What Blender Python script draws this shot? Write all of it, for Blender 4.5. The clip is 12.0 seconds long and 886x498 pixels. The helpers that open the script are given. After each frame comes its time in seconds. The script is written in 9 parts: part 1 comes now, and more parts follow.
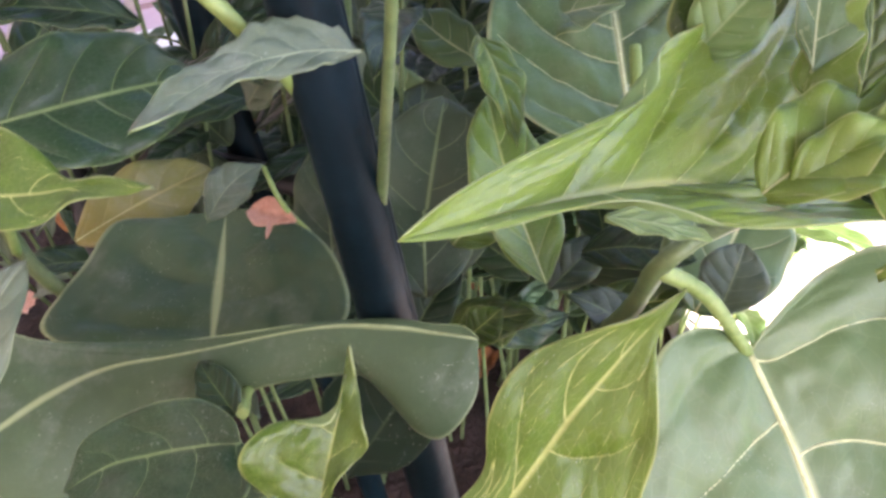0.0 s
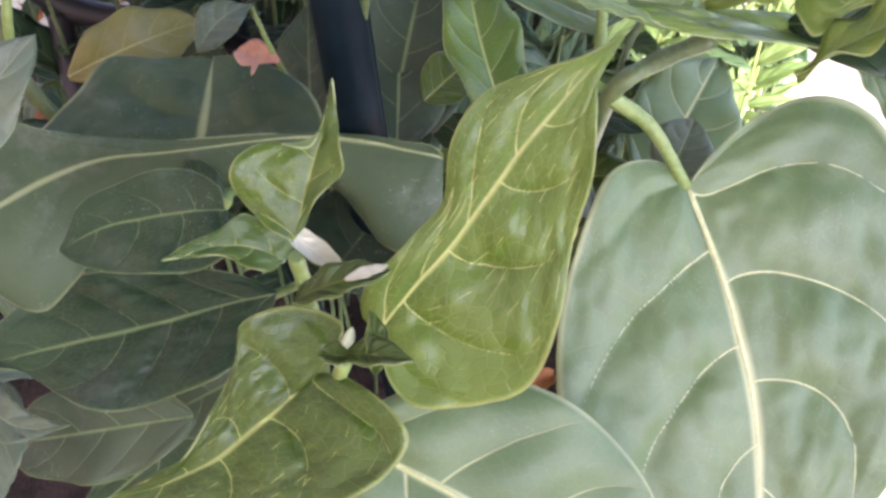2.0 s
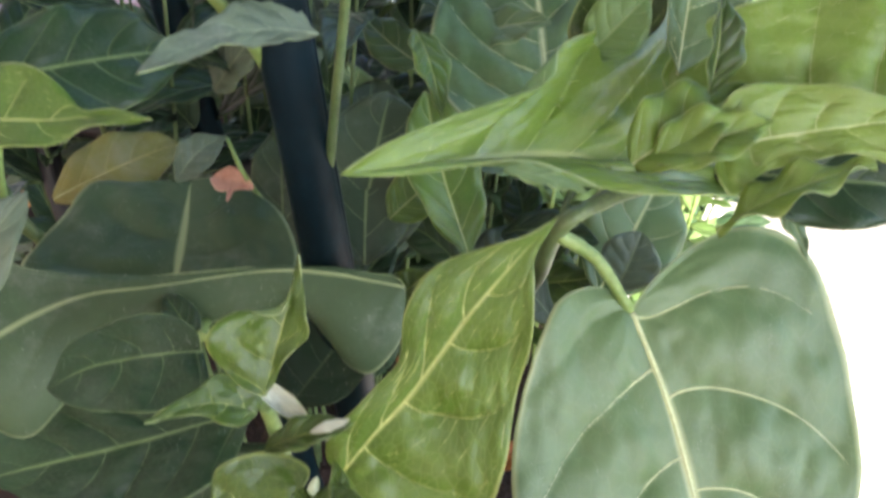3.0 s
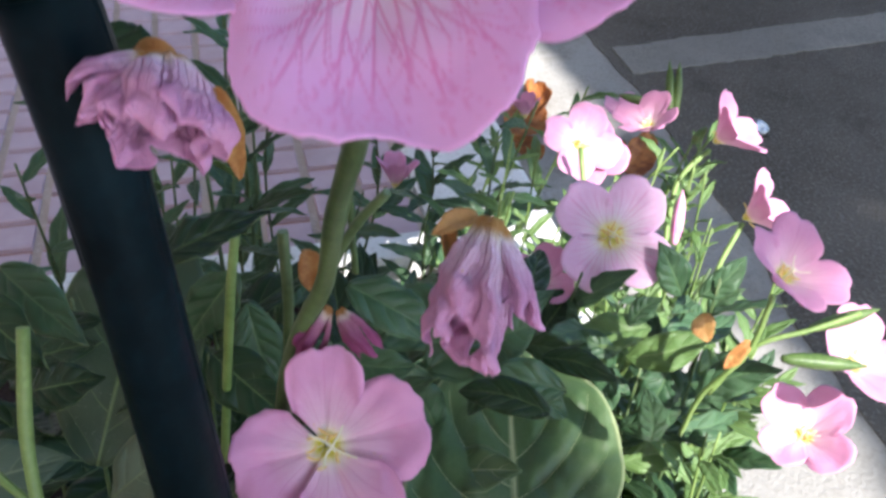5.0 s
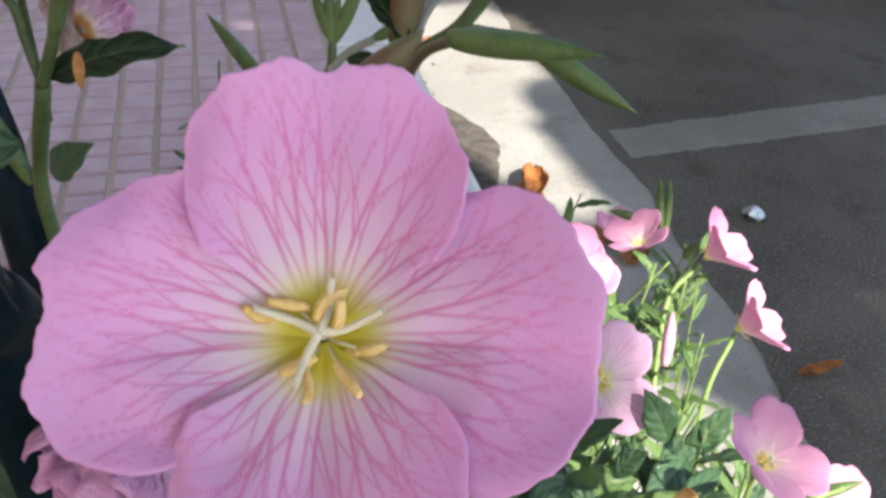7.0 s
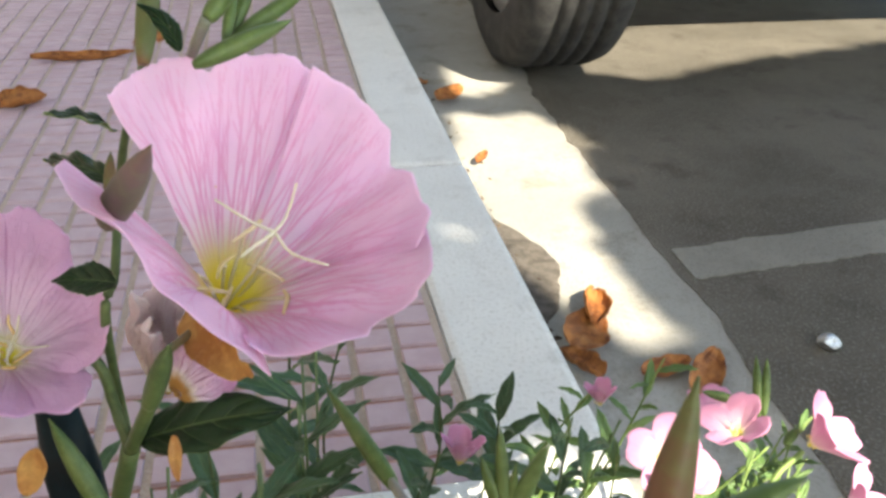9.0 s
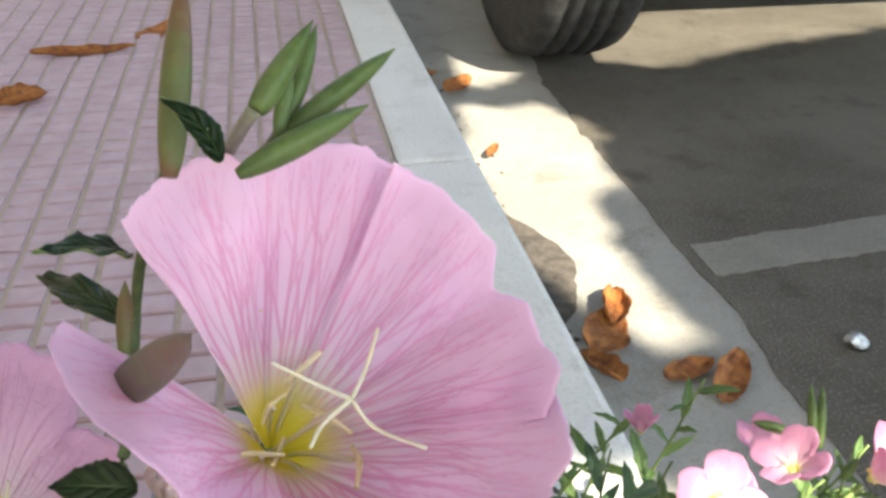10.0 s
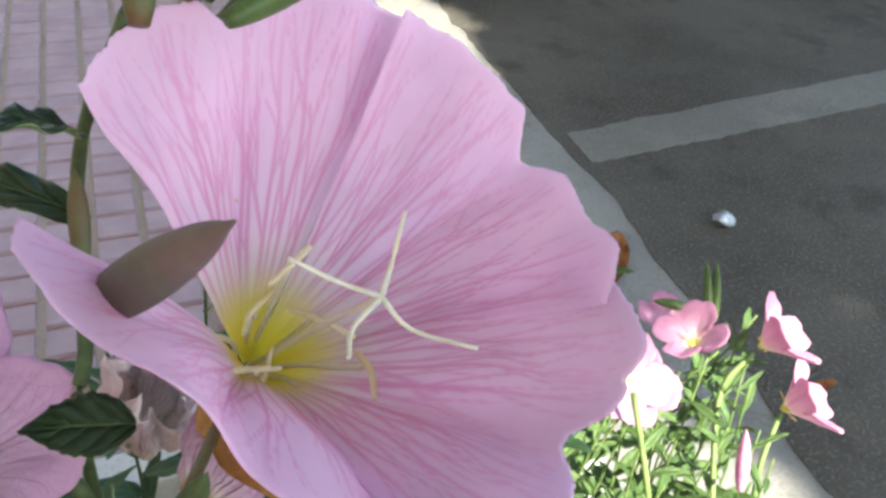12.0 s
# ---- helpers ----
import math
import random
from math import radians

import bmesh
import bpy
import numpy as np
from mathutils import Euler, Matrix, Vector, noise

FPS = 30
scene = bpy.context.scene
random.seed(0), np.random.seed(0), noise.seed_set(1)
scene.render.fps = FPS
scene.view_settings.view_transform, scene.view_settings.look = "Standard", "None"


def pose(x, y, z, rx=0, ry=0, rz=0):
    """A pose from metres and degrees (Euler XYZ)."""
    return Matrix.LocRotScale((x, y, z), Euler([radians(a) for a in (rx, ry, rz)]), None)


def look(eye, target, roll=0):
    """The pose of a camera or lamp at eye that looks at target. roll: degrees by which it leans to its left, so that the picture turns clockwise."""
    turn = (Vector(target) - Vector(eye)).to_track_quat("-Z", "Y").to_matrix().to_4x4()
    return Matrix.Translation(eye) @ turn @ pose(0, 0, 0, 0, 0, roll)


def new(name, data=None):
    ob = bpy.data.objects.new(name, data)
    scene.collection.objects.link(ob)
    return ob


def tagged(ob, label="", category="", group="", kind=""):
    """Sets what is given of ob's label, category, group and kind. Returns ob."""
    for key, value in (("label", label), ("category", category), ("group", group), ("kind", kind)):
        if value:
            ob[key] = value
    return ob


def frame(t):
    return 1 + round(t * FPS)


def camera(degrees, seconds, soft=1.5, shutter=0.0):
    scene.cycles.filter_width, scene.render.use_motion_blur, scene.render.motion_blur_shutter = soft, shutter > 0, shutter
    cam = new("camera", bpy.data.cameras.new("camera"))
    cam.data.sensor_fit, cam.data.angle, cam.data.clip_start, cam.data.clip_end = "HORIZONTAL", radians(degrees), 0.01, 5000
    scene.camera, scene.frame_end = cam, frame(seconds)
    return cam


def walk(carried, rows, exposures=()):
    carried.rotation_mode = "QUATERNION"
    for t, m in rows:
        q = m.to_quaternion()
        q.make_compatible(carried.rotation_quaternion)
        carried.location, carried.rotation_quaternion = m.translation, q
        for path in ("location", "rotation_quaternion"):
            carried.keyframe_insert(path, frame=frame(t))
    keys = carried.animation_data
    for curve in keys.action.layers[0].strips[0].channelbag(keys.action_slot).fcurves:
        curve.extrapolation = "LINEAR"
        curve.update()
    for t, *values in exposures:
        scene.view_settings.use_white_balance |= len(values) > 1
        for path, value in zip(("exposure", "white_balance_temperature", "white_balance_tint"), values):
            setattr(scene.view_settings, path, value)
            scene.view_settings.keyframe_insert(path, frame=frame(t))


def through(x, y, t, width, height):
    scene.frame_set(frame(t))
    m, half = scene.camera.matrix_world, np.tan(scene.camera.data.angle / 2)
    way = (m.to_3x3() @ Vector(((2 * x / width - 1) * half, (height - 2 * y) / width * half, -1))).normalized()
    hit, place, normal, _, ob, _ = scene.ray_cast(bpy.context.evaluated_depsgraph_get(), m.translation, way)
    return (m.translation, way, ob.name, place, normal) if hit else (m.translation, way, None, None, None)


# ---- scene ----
cam = camera(53.63, 12.0, soft=3.0, shutter=0.25)
# seconds, place in metres, then heading, tilt and lean in degrees
PATH = [
    (0.0, -0.0135, -0.0942, 0.3344, -11.025, -48.757, -5.494),
    (0.3, -0.0178, -0.1008, 0.3328, -9.825, -48.722, -4.860),
    (0.5, -0.0210, -0.1063, 0.3319, -9.758, -49.758, -5.152),
    (1.0, -0.0246, -0.1145, 0.3292, -11.367, -50.049, -2.764),
    (1.5, -0.0241, -0.1197, 0.3271, -12.538, -50.161, -1.225),
    (2.0, -0.0210, -0.1226, 0.3269, -14.153, -50.115, 0.062),
    (2.5, -0.0184, -0.1240, 0.3330, -14.910, -49.782, 0.295),
    (3.0, -0.0174, -0.1204, 0.3459, -16.331, -47.105, 1.221),
    (3.4, -0.0162, -0.1133, 0.3605, -15.526, -43.060, 0.152),
    (3.5, -0.0158, -0.1116, 0.3646, -15.650, -42.279, 1.209),
    (3.7, -0.0152, -0.1096, 0.3707, -16.091, -39.339, 0.336),
    (5.3, 0.0020, -0.0644, 0.4170, -15.968, -38.658, 3.409),
    (5.5, 0.0019, -0.0627, 0.4205, -15.821, -37.311, 2.886),
    (6.0, 0.0034, -0.0591, 0.4276, -15.465, -36.322, 3.499),
    (6.5, 0.0063, -0.0557, 0.4285, -16.498, -35.448, 3.238),
    (7.0, 0.0076, -0.0571, 0.4330, -15.618, -34.942, 3.328),
    (7.5, 0.0059, -0.0476, 0.4477, -14.125, -32.269, 2.105),
    (7.7, 0.0038, -0.0433, 0.4531, -13.374, -31.116, 1.808),
    (9.3, 0.0000, 0.0000, 0.4567, -11.656, -29.437, 1.421),
    (9.5, -0.0017, 0.0086, 0.4563, -11.597, -30.023, 1.298),
    (10.0, -0.0038, 0.0229, 0.4569, -11.562, -30.414, 0.870),
    (10.5, -0.0084, 0.0324, 0.4515, -12.395, -32.612, 1.497),
    (11.0, -0.0115, 0.0349, 0.4489, -14.913, -35.254, 2.333),
    (11.5, -0.0132, 0.0347, 0.4475, -19.634, -35.633, 3.981),
    (12.0, -0.0141, 0.0360, 0.4477, -22.032, -36.727, 3.946),
]


def aimed(x, y, z, heading, tilt, lean):
    return pose(x, y, z, 90 + tilt, 0, heading) @ pose(0, 0, 0, 0, 0, lean)


EXPOSURES = [(0.0, 3.32, 6900, 34), (0.5, 3.52, 7000, 44), (1.5, 3.27, 6600, 38), (2.5, 3.02, 6550, 34), (3.0, 2.92, 6800, 16), (3.5, 3.17, 6250, 34), (3.7, 3.17, 6250, 34), (5.3, 1.67, 6050, 12), (6.5, 1.72, 6350, 12), (7.0, 1.72, 6550, 11), (7.4, 2.07, 7200, 6), (9.3, 2.17, 7400, 6), (10.5, 2.07, 7250, 6), (12.0, 2.02, 6650, 4)]
walk(cam, [(t, aimed(*p)) for t, *p in PATH], EXPOSURES)
SKY_POWER, SUN_POWER = 0.15, 4.2

# ---------------------------------------------------------------- light
world = bpy.data.worlds.new("world")
scene.world = world
world.use_nodes = True
wn = world.node_tree.nodes
sky = wn.new("ShaderNodeTexSky")
sky.sky_type, sky.sun_disc = "NISHITA", False
SUN_WAY = Vector((-0.25, 0.66, -0.71)).normalized()
sky.sun_elevation = math.asin(-SUN_WAY.z)
sky.sun_rotation = math.atan2(-SUN_WAY.x, -SUN_WAY.y)
wn["Background"].inputs["Strength"].default_value = SKY_POWER
world.node_tree.links.new(sky.outputs["Color"], wn["Background"].inputs["Color"])
sun = new("sun", bpy.data.lights.new("sun", "SUN"))
sun.data.energy, sun.data.angle, sun.data.color = SUN_POWER, radians(0.5), (1.0, 0.94, 0.84)
sun.matrix_world = look((0, 0, 5), Vector((0, 0, 5)) + SUN_WAY)


# ---------------------------------------------------------------- materials
class Mat:
    """A small node-graph writer."""

    def __init__(self, name):
        self.m = bpy.data.materials.new(name)
        self.m.use_nodes = True
        self.t = self.m.node_tree
        self.b = self.t.nodes["Principled BSDF"]
        self.out = self.t.nodes["Material Output"]

    def put(self, sock, v):
        if isinstance(v, bpy.types.NodeSocket):
            self.t.links.new(v, sock)
        elif isinstance(v, (tuple, list)) and len(v) == 3 and sock.type == "RGBA":
            sock.default_value = (*v, 1)
        else:
            sock.default_value = v

    def math(self, op, a, b=0.0, c=0.0, clamp=False):
        n = self.t.nodes.new("ShaderNodeMath")
        n.operation, n.use_clamp = op, clamp
        for i, v in enumerate((a, b, c)):
            self.put(n.inputs[i], v)
        return n.outputs[0]

    def step(self, x, lo, hi, a=0.0, b=1.0):
        n = self.t.nodes.new("ShaderNodeMapRange")
        n.interpolation_type = "SMOOTHSTEP"
        for i, v in enumerate((x, lo, hi, a, b)):
            self.put(n.inputs[i], v)
        return n.outputs[0]

    def mix(self, f, a, b, how="MIX"):
        n = self.t.nodes.new("ShaderNodeMix")
        n.data_type, n.blend_type = "RGBA", how
        self.put(n.inputs[0], f), self.put(n.inputs[6], a), self.put(n.inputs[7], b)
        return n.outputs[2]

    def coord(self, which="Object"):
        return self.t.nodes.new("ShaderNodeTexCoord").outputs[which]

    def uv(self):
        n = self.t.nodes.new("ShaderNodeSeparateXYZ")
        self.put(n.inputs[0], self.coord("UV"))
        return n.outputs[0], self.math("MULTIPLY_ADD", n.outputs[1], 2.0, -1.0)

    def vec(self, x, y, z=0.0):
        n = self.t.nodes.new("ShaderNodeCombineXYZ")
        self.put(n.inputs[0], x), self.put(n.inputs[1], y), self.put(n.inputs[2], z)
        return n.outputs[0]

    def noise(self, scale, detail=3.0, rough=0.55, at=None, out="Fac"):
        n = self.t.nodes.new("ShaderNodeTexNoise")
        self.put(n.inputs["Vector"], at if at is not None else self.coord())
        n.inputs["Scale"].default_value, n.inputs["Detail"].default_value = scale, detail
        n.inputs["Roughness"].default_value = rough
        return n.outputs[out]

    def cells(self, scale, at=None, feature="DISTANCE_TO_EDGE", dims="3D"):
        n = self.t.nodes.new("ShaderNodeTexVoronoi")
        n.voronoi_dimensions, n.feature = dims, feature
        self.put(n.inputs["Vector"], at if at is not None else self.coord())
        n.inputs["Scale"].default_value = scale
        return n.outputs["Distance"]

    def random(self):
        return self.t.nodes.new("ShaderNodeObjectInfo").outputs["Random"]

    def island(self):
        return self.t.nodes.new("ShaderNodeNewGeometry").outputs["Random Per Island"]

    def bump(self, h, strength, dist):
        n = self.t.nodes.new("ShaderNodeBump")
        n.inputs["Strength"].default_value, n.inputs["Distance"].default_value = strength, dist
        self.put(n.inputs["Height"], h)
        self.put(self.b.inputs["Normal"], n.outputs[0])
        return n.outputs[0]

    def base(self, col, rough=0.5, metal=0.0, spec=0.5):
        self.put(self.b.inputs["Base Color"], col)
        self.put(self.b.inputs["Roughness"], rough)
        self.put(self.b.inputs["Metallic"], metal)
        self.put(self.b.inputs["Specular IOR Level"], spec)

    def glow_through(self, col, amount, normal=None):
        """Thin tissue: part of the light passes through it."""
        tr = self.t.nodes.new("ShaderNodeBsdfTranslucent")
        self.put(tr.inputs["Color"], col)
        if normal is not None:
            self.put(tr.inputs["Normal"], normal)
        mx = self.t.nodes.new("ShaderNodeMixShader")
        self.put(mx.inputs[0], amount)
        self.t.links.new(self.b.outputs[0], mx.inputs[1])
        self.t.links.new(tr.outputs[0], mx.inputs[2])
        self.t.links.new(mx.outputs[0], self.out.inputs["Surface"])


def leaf_material(name, c1, c2, vein, pairs=5, rough=0.42, through=0.25, dust=0.15, net=0.16, relief=1.0, under=False, gloss=0.45, ruled=True):
    k = Mat(name)
    u, v = k.uv()
    av = k.math("ABSOLUTE", v)
    ob = k.coord()
    wob = k.math("MULTIPLY_ADD", k.noise(70, 2, at=ob), 0.9, -0.45)
    slant = k.math("MULTIPLY", k.math("POWER", av, 1.35), 0.27)
    ph = k.math("ADD", k.math("MULTIPLY", k.math("SUBTRACT", u, slant), float(pairs)), k.math("MULTIPLY", wob, 0.22))
    side = k.math("MULTIPLY", k.math("GREATER_THAN", v, 0.0), 0.37)
    tri = k.math("ABSOLUTE", k.math("SUBTRACT", k.math("FRACT", k.math("ADD", ph, side)), 0.5))
    wide = k.math("MULTIPLY_ADD", av, 0.025, 0.462)
    lateral = k.step(tri, wide, 0.5)
    lateral = k.math("MULTIPLY", lateral, k.step(av, 0.75, 0.97, 1.0, 0.0))
    if not ruled:
        lateral = k.math("MULTIPLY", lateral, 0.0)
    mid = k.step(av, 0.012, 0.05, 1.0, 0.0)
    cell = k.cells(1.0, k.vec(k.math("ADD", k.math("MULTIPLY", u, 30.0), k.math("MULTIPLY", wob, 2.0)), k.math("ADD", k.math("MULTIPLY", v, 13.0), k.math("MULTIPLY", wob, 2.0))), dims="2D")
    fine = k.math("MULTIPLY", k.step(cell, 0.015, 0.075, 1.0, 0.0), net)
    veins = k.math("MAXIMUM", k.math("MAXIMUM", k.math("MULTIPLY", lateral, 0.9), mid), fine, clamp=True)
    tone = k.mix(k.step(k.noise(26, 4, at=ob), 0.34, 0.68), c1, c2)
    tone = k.mix(k.math("MULTIPLY", k.random(), 0.35), tone, c2)
    tone = k.mix(k.math("MULTIPLY", k.step(k.noise(150, 5, 0.7, at=ob), 0.52, 0.75), 0.22), tone, tuple(x * 1.7 for x in c2))
    col = k.mix(k.math("MULTIPLY", veins, 0.72), tone, vein)
    col = k.mix(k.math("MULTIPLY", k.step(av, 0.955, 0.99), 0.5), col, vein)
    grime = k.math("MULTIPLY", k.step(k.noise(60, 6, 0.75, at=ob), 0.5, 0.72), dust)
    col = k.mix(grime, col, (0.36, 0.36, 0.34))
    speck = k.step(k.cells(1300, ob, "F1"), 0.08, 0.18, 1.0, 0.0)
    speck = k.math("MULTIPLY", speck, k.step(k.noise(90, 2, at=ob), 0.5, 0.66))
    col = k.mix(k.math("MULTIPLY", speck, 0.28), col, (0.7, 0.72, 0.62))
    k.base(col, k.math("ADD", k.math("MULTIPLY", grime, 0.8), rough), spec=gloss)
    sign = 1.0 if under else -1.0
    h = k.math("ADD", k.math("MULTIPLY", k.math("MAXIMUM", k.math("MULTIPLY", lateral, 0.22), k.math("MULTIPLY", fine, 0.6)), sign), k.math("MULTIPLY", k.noise(120, 4, at=ob), 0.8))
    quilt = k.math("MULTIPLY", k.math("SUBTRACT", 1.0, k.math("POWER", k.math("MULTIPLY", tri, 2.0), 2.0)), k.math("MULTIPLY", k.step(av, 0.0, 0.25), k.step(av, 0.75, 1.0, 1.0, 0.0)))
    h = k.math("ADD", h, k.math("MULTIPLY", quilt, -sign * 0.5 if ruled else 0.0))
    nrm = k.bump(h, 0.6 * relief, 0.0008)
    k.glow_through(k.mix(0.35, col, (0.20, 0.32, 0.03)), through, nrm)
    return k.m


def petal_material(name, pale, pink, vein, lines=3.5, strength=0.7, heart=(0.74, 0.68, 0.08), through=0.38, crumple=0.0, core=1.0, drawn=False):
    k = Mat(name)
    u, v = k.uv()
    ob = k.coord()
    wob = k.math("MULTIPLY_ADD", k.noise(70, 3, at=ob), 0.22, -0.11)
    vv = k.math("ADD", v, k.math("MULTIPLY", wob, u))
    av = k.math("ABSOLUTE", vv)
    # the veins leave the base almost side by side and bow outwards to the rim
    spread = k.math("MULTIPLY", vv, k.math("MULTIPLY_ADD", k.math("MULTIPLY", u, u), -0.34, 1.0))
    thin = k.math("DIVIDE", 0.22, k.math("ADD", u, 0.10))

    def rays(n, off, width):
        tri = k.math("ABSOLUTE", k.math("SUBTRACT", k.math("FRACT", k.math("MULTIPLY_ADD", spread, n, off)), 0.5))
        return k.step(tri, k.math("SUBTRACT", 0.5, k.math("MULTIPLY", thin, width)), 0.5)

    def pinnate(n, slant, width, lo, hi):
        side = k.math("MULTIPLY", k.math("GREATER_THAN", v, 0.0), 0.45)
        ph = k.math("ADD", k.math("MULTIPLY", k.math("SUBTRACT", k.math("ADD", u, k.math("MULTIPLY", wob, 0.35)), k.math("MULTIPLY", av, slant)), n), side)
        tri = k.math("ABSOLUTE", k.math("SUBTRACT", k.math("FRACT", ph), 0.5))
        return k.math("MULTIPLY", k.step(tri, 0.5 - width, 0.5), k.step(av, lo, hi, 1.0, 0.0))

    main = k.math("MULTIPLY", rays(lines, 0.5, 0.17), k.step(u, 0.55, 0.98, 1.0, 0.0))
    minor = k.math("MULTIPLY", rays(lines * 2, 0.0, 0.2), k.step(u, 0.26, 0.45))
    minor = k.math("MULTIPLY", k.math("MULTIPLY", minor, k.step(u, 0.62, 0.95, 1.0, 0.0)), 0.65)
    tiny = k.math("MULTIPLY", rays(lines * 4, 0.5, 0.3), k.step(u, 0.45, 0.65))
    minor = k.math("MAXIMUM", minor, k.math("MULTIPLY", k.math("MULTIPLY", tiny, k.step(u, 0.75, 1.0, 1.0, 0.0)), 0.4))
    twig = k.math("MULTIPLY", k.math("MULTIPLY", pinnate(6.0, 0.95, 0.035, 0.25, 0.55), k.step(u, 0.3, 0.42)), k.step(u, 0.75, 0.95, 0.6, 0.0))
    net = k.math("MULTIPLY", k.step(k.cells(520, ob), 0.0, 0.10, 1.0, 0.0), 0.13)
    centre = k.math("MULTIPLY", k.step(k.math("ABSOLUTE", v), 0.0, 0.022, 1.0, 0.0), k.step(u, 0.8, 1.0, 0.95, 0.0))
    veins = k.math("MAXIMUM", k.math("MAXIMUM", k.math("MAXIMUM", main, twig), minor), k.math("MAXIMUM", centre, net))
    if drawn:
        grown = k.t.nodes.new("ShaderNodeAttribute")
        grown.attribute_name = "vein"
        veins = grown.outputs["Fac"]
    veins = k.math("MULTIPLY", veins, k.step(u, 0.1, 0.2))
    tone = k.mix(k.step(k.noise(75, 4, at=ob), 0.3, 0.7), pink, tuple(min(1, x * 1.1 + 0.02) for x in pink))
    tone = k.mix(k.step(u, 0.15, 0.8), pale, tone)
    col = k.mix(k.math("MULTIPLY", veins, strength), tone, vein)
    col = k.mix(k.step(u, 0.10 * core, 0.30 * core, 0.8, 0.0), col, (0.88, 0.86, 0.70))
    col = k.mix(k.step(k.math("ADD", u, k.math("MULTIPLY", wob, 0.4)), 0.07 * core, 0.20 * core, 1.0, 0.0), col, heart)
    grains = 0.15 if drawn and core < 1.38 else 0.7
    dustp = k.math("MULTIPLY", k.step(k.cells(700, ob, "F1"), 0.08, 0.16, 1.0, 0.0), k.step(k.noise(160, 2, at=ob), 0.58, 0.66))
    col = k.mix(k.math("MULTIPLY", k.math("MULTIPLY", dustp, k.step(u, 0.5, 0.8, 1.0, 0.0)), grains), col, (0.72, 0.50, 0.10))
    k.base(col, 0.6, spec=0.25)
    h = k.math("ADD", k.math("MULTIPLY", veins, -0.6), k.noise(300, 4, at=ob))
    nrm = k.bump(h, 0.35 + crumple, 0.0006 + 0.001 * crumple)
    k.glow_through(col, through, nrm)
    return k.m


def plain_material(name, c1, c2, scale, rough=0.6, bump=0.3, dist=0.001, spec=0.4, metal=0.0, lo=0.35, hi=0.65, through=0.0, fine=None):
    k = Mat(name)
    ob = k.coord()
    n = k.noise(scale, 5, 0.6, at=ob)
    f = k.noise(fine if fine else scale * 7, 3, 0.6, at=ob)
    col = k.mix(k.step(n, lo, hi), c1, c2)
    col = k.mix(k.math("MULTIPLY", k.step(f, 0.45, 0.7), 0.3), col, tuple(min(1, x * 1.6) for x in c2))
    k.base(col, k.math("MULTIPLY_ADD", f, 0.2, rough - 0.1), metal, spec)
    nrm = k.bump(k.math("ADD", n, k.math("MULTIPLY", f, 0.5)), bump, dist)
    if through:
        k.glow_through(col, through, nrm)
    return k.m


LEAF_KINDS = {
    "broad": (("broad_leaf", (0.070, 0.136, 0.050), (0.122, 0.194, 0.082), (0.52, 0.57, 0.30)), dict(pairs=4, dust=0.10, net=0.05, relief=1.3, rough=0.42, gloss=0.45)),
    "bright": (("bright_leaf", (0.046, 0.104, 0.012), (0.110, 0.188, 0.026), (0.42, 0.47, 0.16)), dict(pairs=5, rough=0.34, dust=0.06, net=0.16, through=0.28, relief=1.4)),
    "leafy": (("leafy_green_leaf", (0.095, 0.170, 0.016), (0.165, 0.250, 0.036), (0.44, 0.50, 0.18)), dict(pairs=5, rough=0.33, dust=0.05, net=0.10, through=0.28, relief=1.2, gloss=0.6)),
    "fresh": (("fresh_leaf", (0.115, 0.205, 0.026), (0.195, 0.295, 0.056), (0.44, 0.50, 0.22)), dict(pairs=5, rough=0.36, dust=0.05, net=0.14, through=0.34)),
    "young": (("young_leaf", (0.020, 0.054, 0.006), (0.060, 0.112, 0.013), (0.34, 0.40, 0.12)), dict(pairs=5, rough=0.32, dust=0.04, net=0.18, through=0.26, relief=1.4)),
    "dull": (("dull_leaf", (0.018, 0.037, 0.017), (0.040, 0.064, 0.031), (0.12, 0.17, 0.07)), dict(rough=0.46, gloss=0.3, dust=0.10, net=0.08, through=0.06)),
    "dusty": (("dusty_leaf", (0.022, 0.047, 0.020), (0.046, 0.077, 0.036), (0.24, 0.29, 0.14)), dict(rough=0.5, gloss=0.22, dust=0.13, net=0.02, through=0.06)),
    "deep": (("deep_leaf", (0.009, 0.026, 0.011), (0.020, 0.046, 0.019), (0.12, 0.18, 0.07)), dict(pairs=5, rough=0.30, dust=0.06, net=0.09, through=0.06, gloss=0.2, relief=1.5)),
    # near-black green: the shade of a gap is put into the colour
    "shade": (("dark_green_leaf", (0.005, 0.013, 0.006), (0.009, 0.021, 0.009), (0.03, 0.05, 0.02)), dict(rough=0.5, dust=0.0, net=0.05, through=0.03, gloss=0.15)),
    "grey": (("grey_green_leaf", (0.052, 0.082, 0.046), (0.092, 0.126, 0.075), (0.22, 0.27, 0.15)), dict(pairs=5, rough=0.5, dust=0.2, net=0.12, through=0.18)),
    "prim": (("toothed_leaf", (0.028, 0.074, 0.032), (0.066, 0.134, 0.060), (0.14, 0.23, 0.10)), dict(pairs=5, rough=0.36, dust=0.06, net=0.1, through=0.22, relief=1.3)),
    # lighter copy of the toothed leaf: sunlight is put into the colour
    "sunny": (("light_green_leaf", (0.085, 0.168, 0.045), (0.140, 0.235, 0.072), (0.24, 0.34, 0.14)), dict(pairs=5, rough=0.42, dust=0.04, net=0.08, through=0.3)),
    "yellow": (("yellowing_leaf", (0.226, 0.19, 0.03), (0.136, 0.15, 0.04), (0.32, 0.28, 0.10)), dict(rough=0.5, dust=0.2, through=0.25)),
}
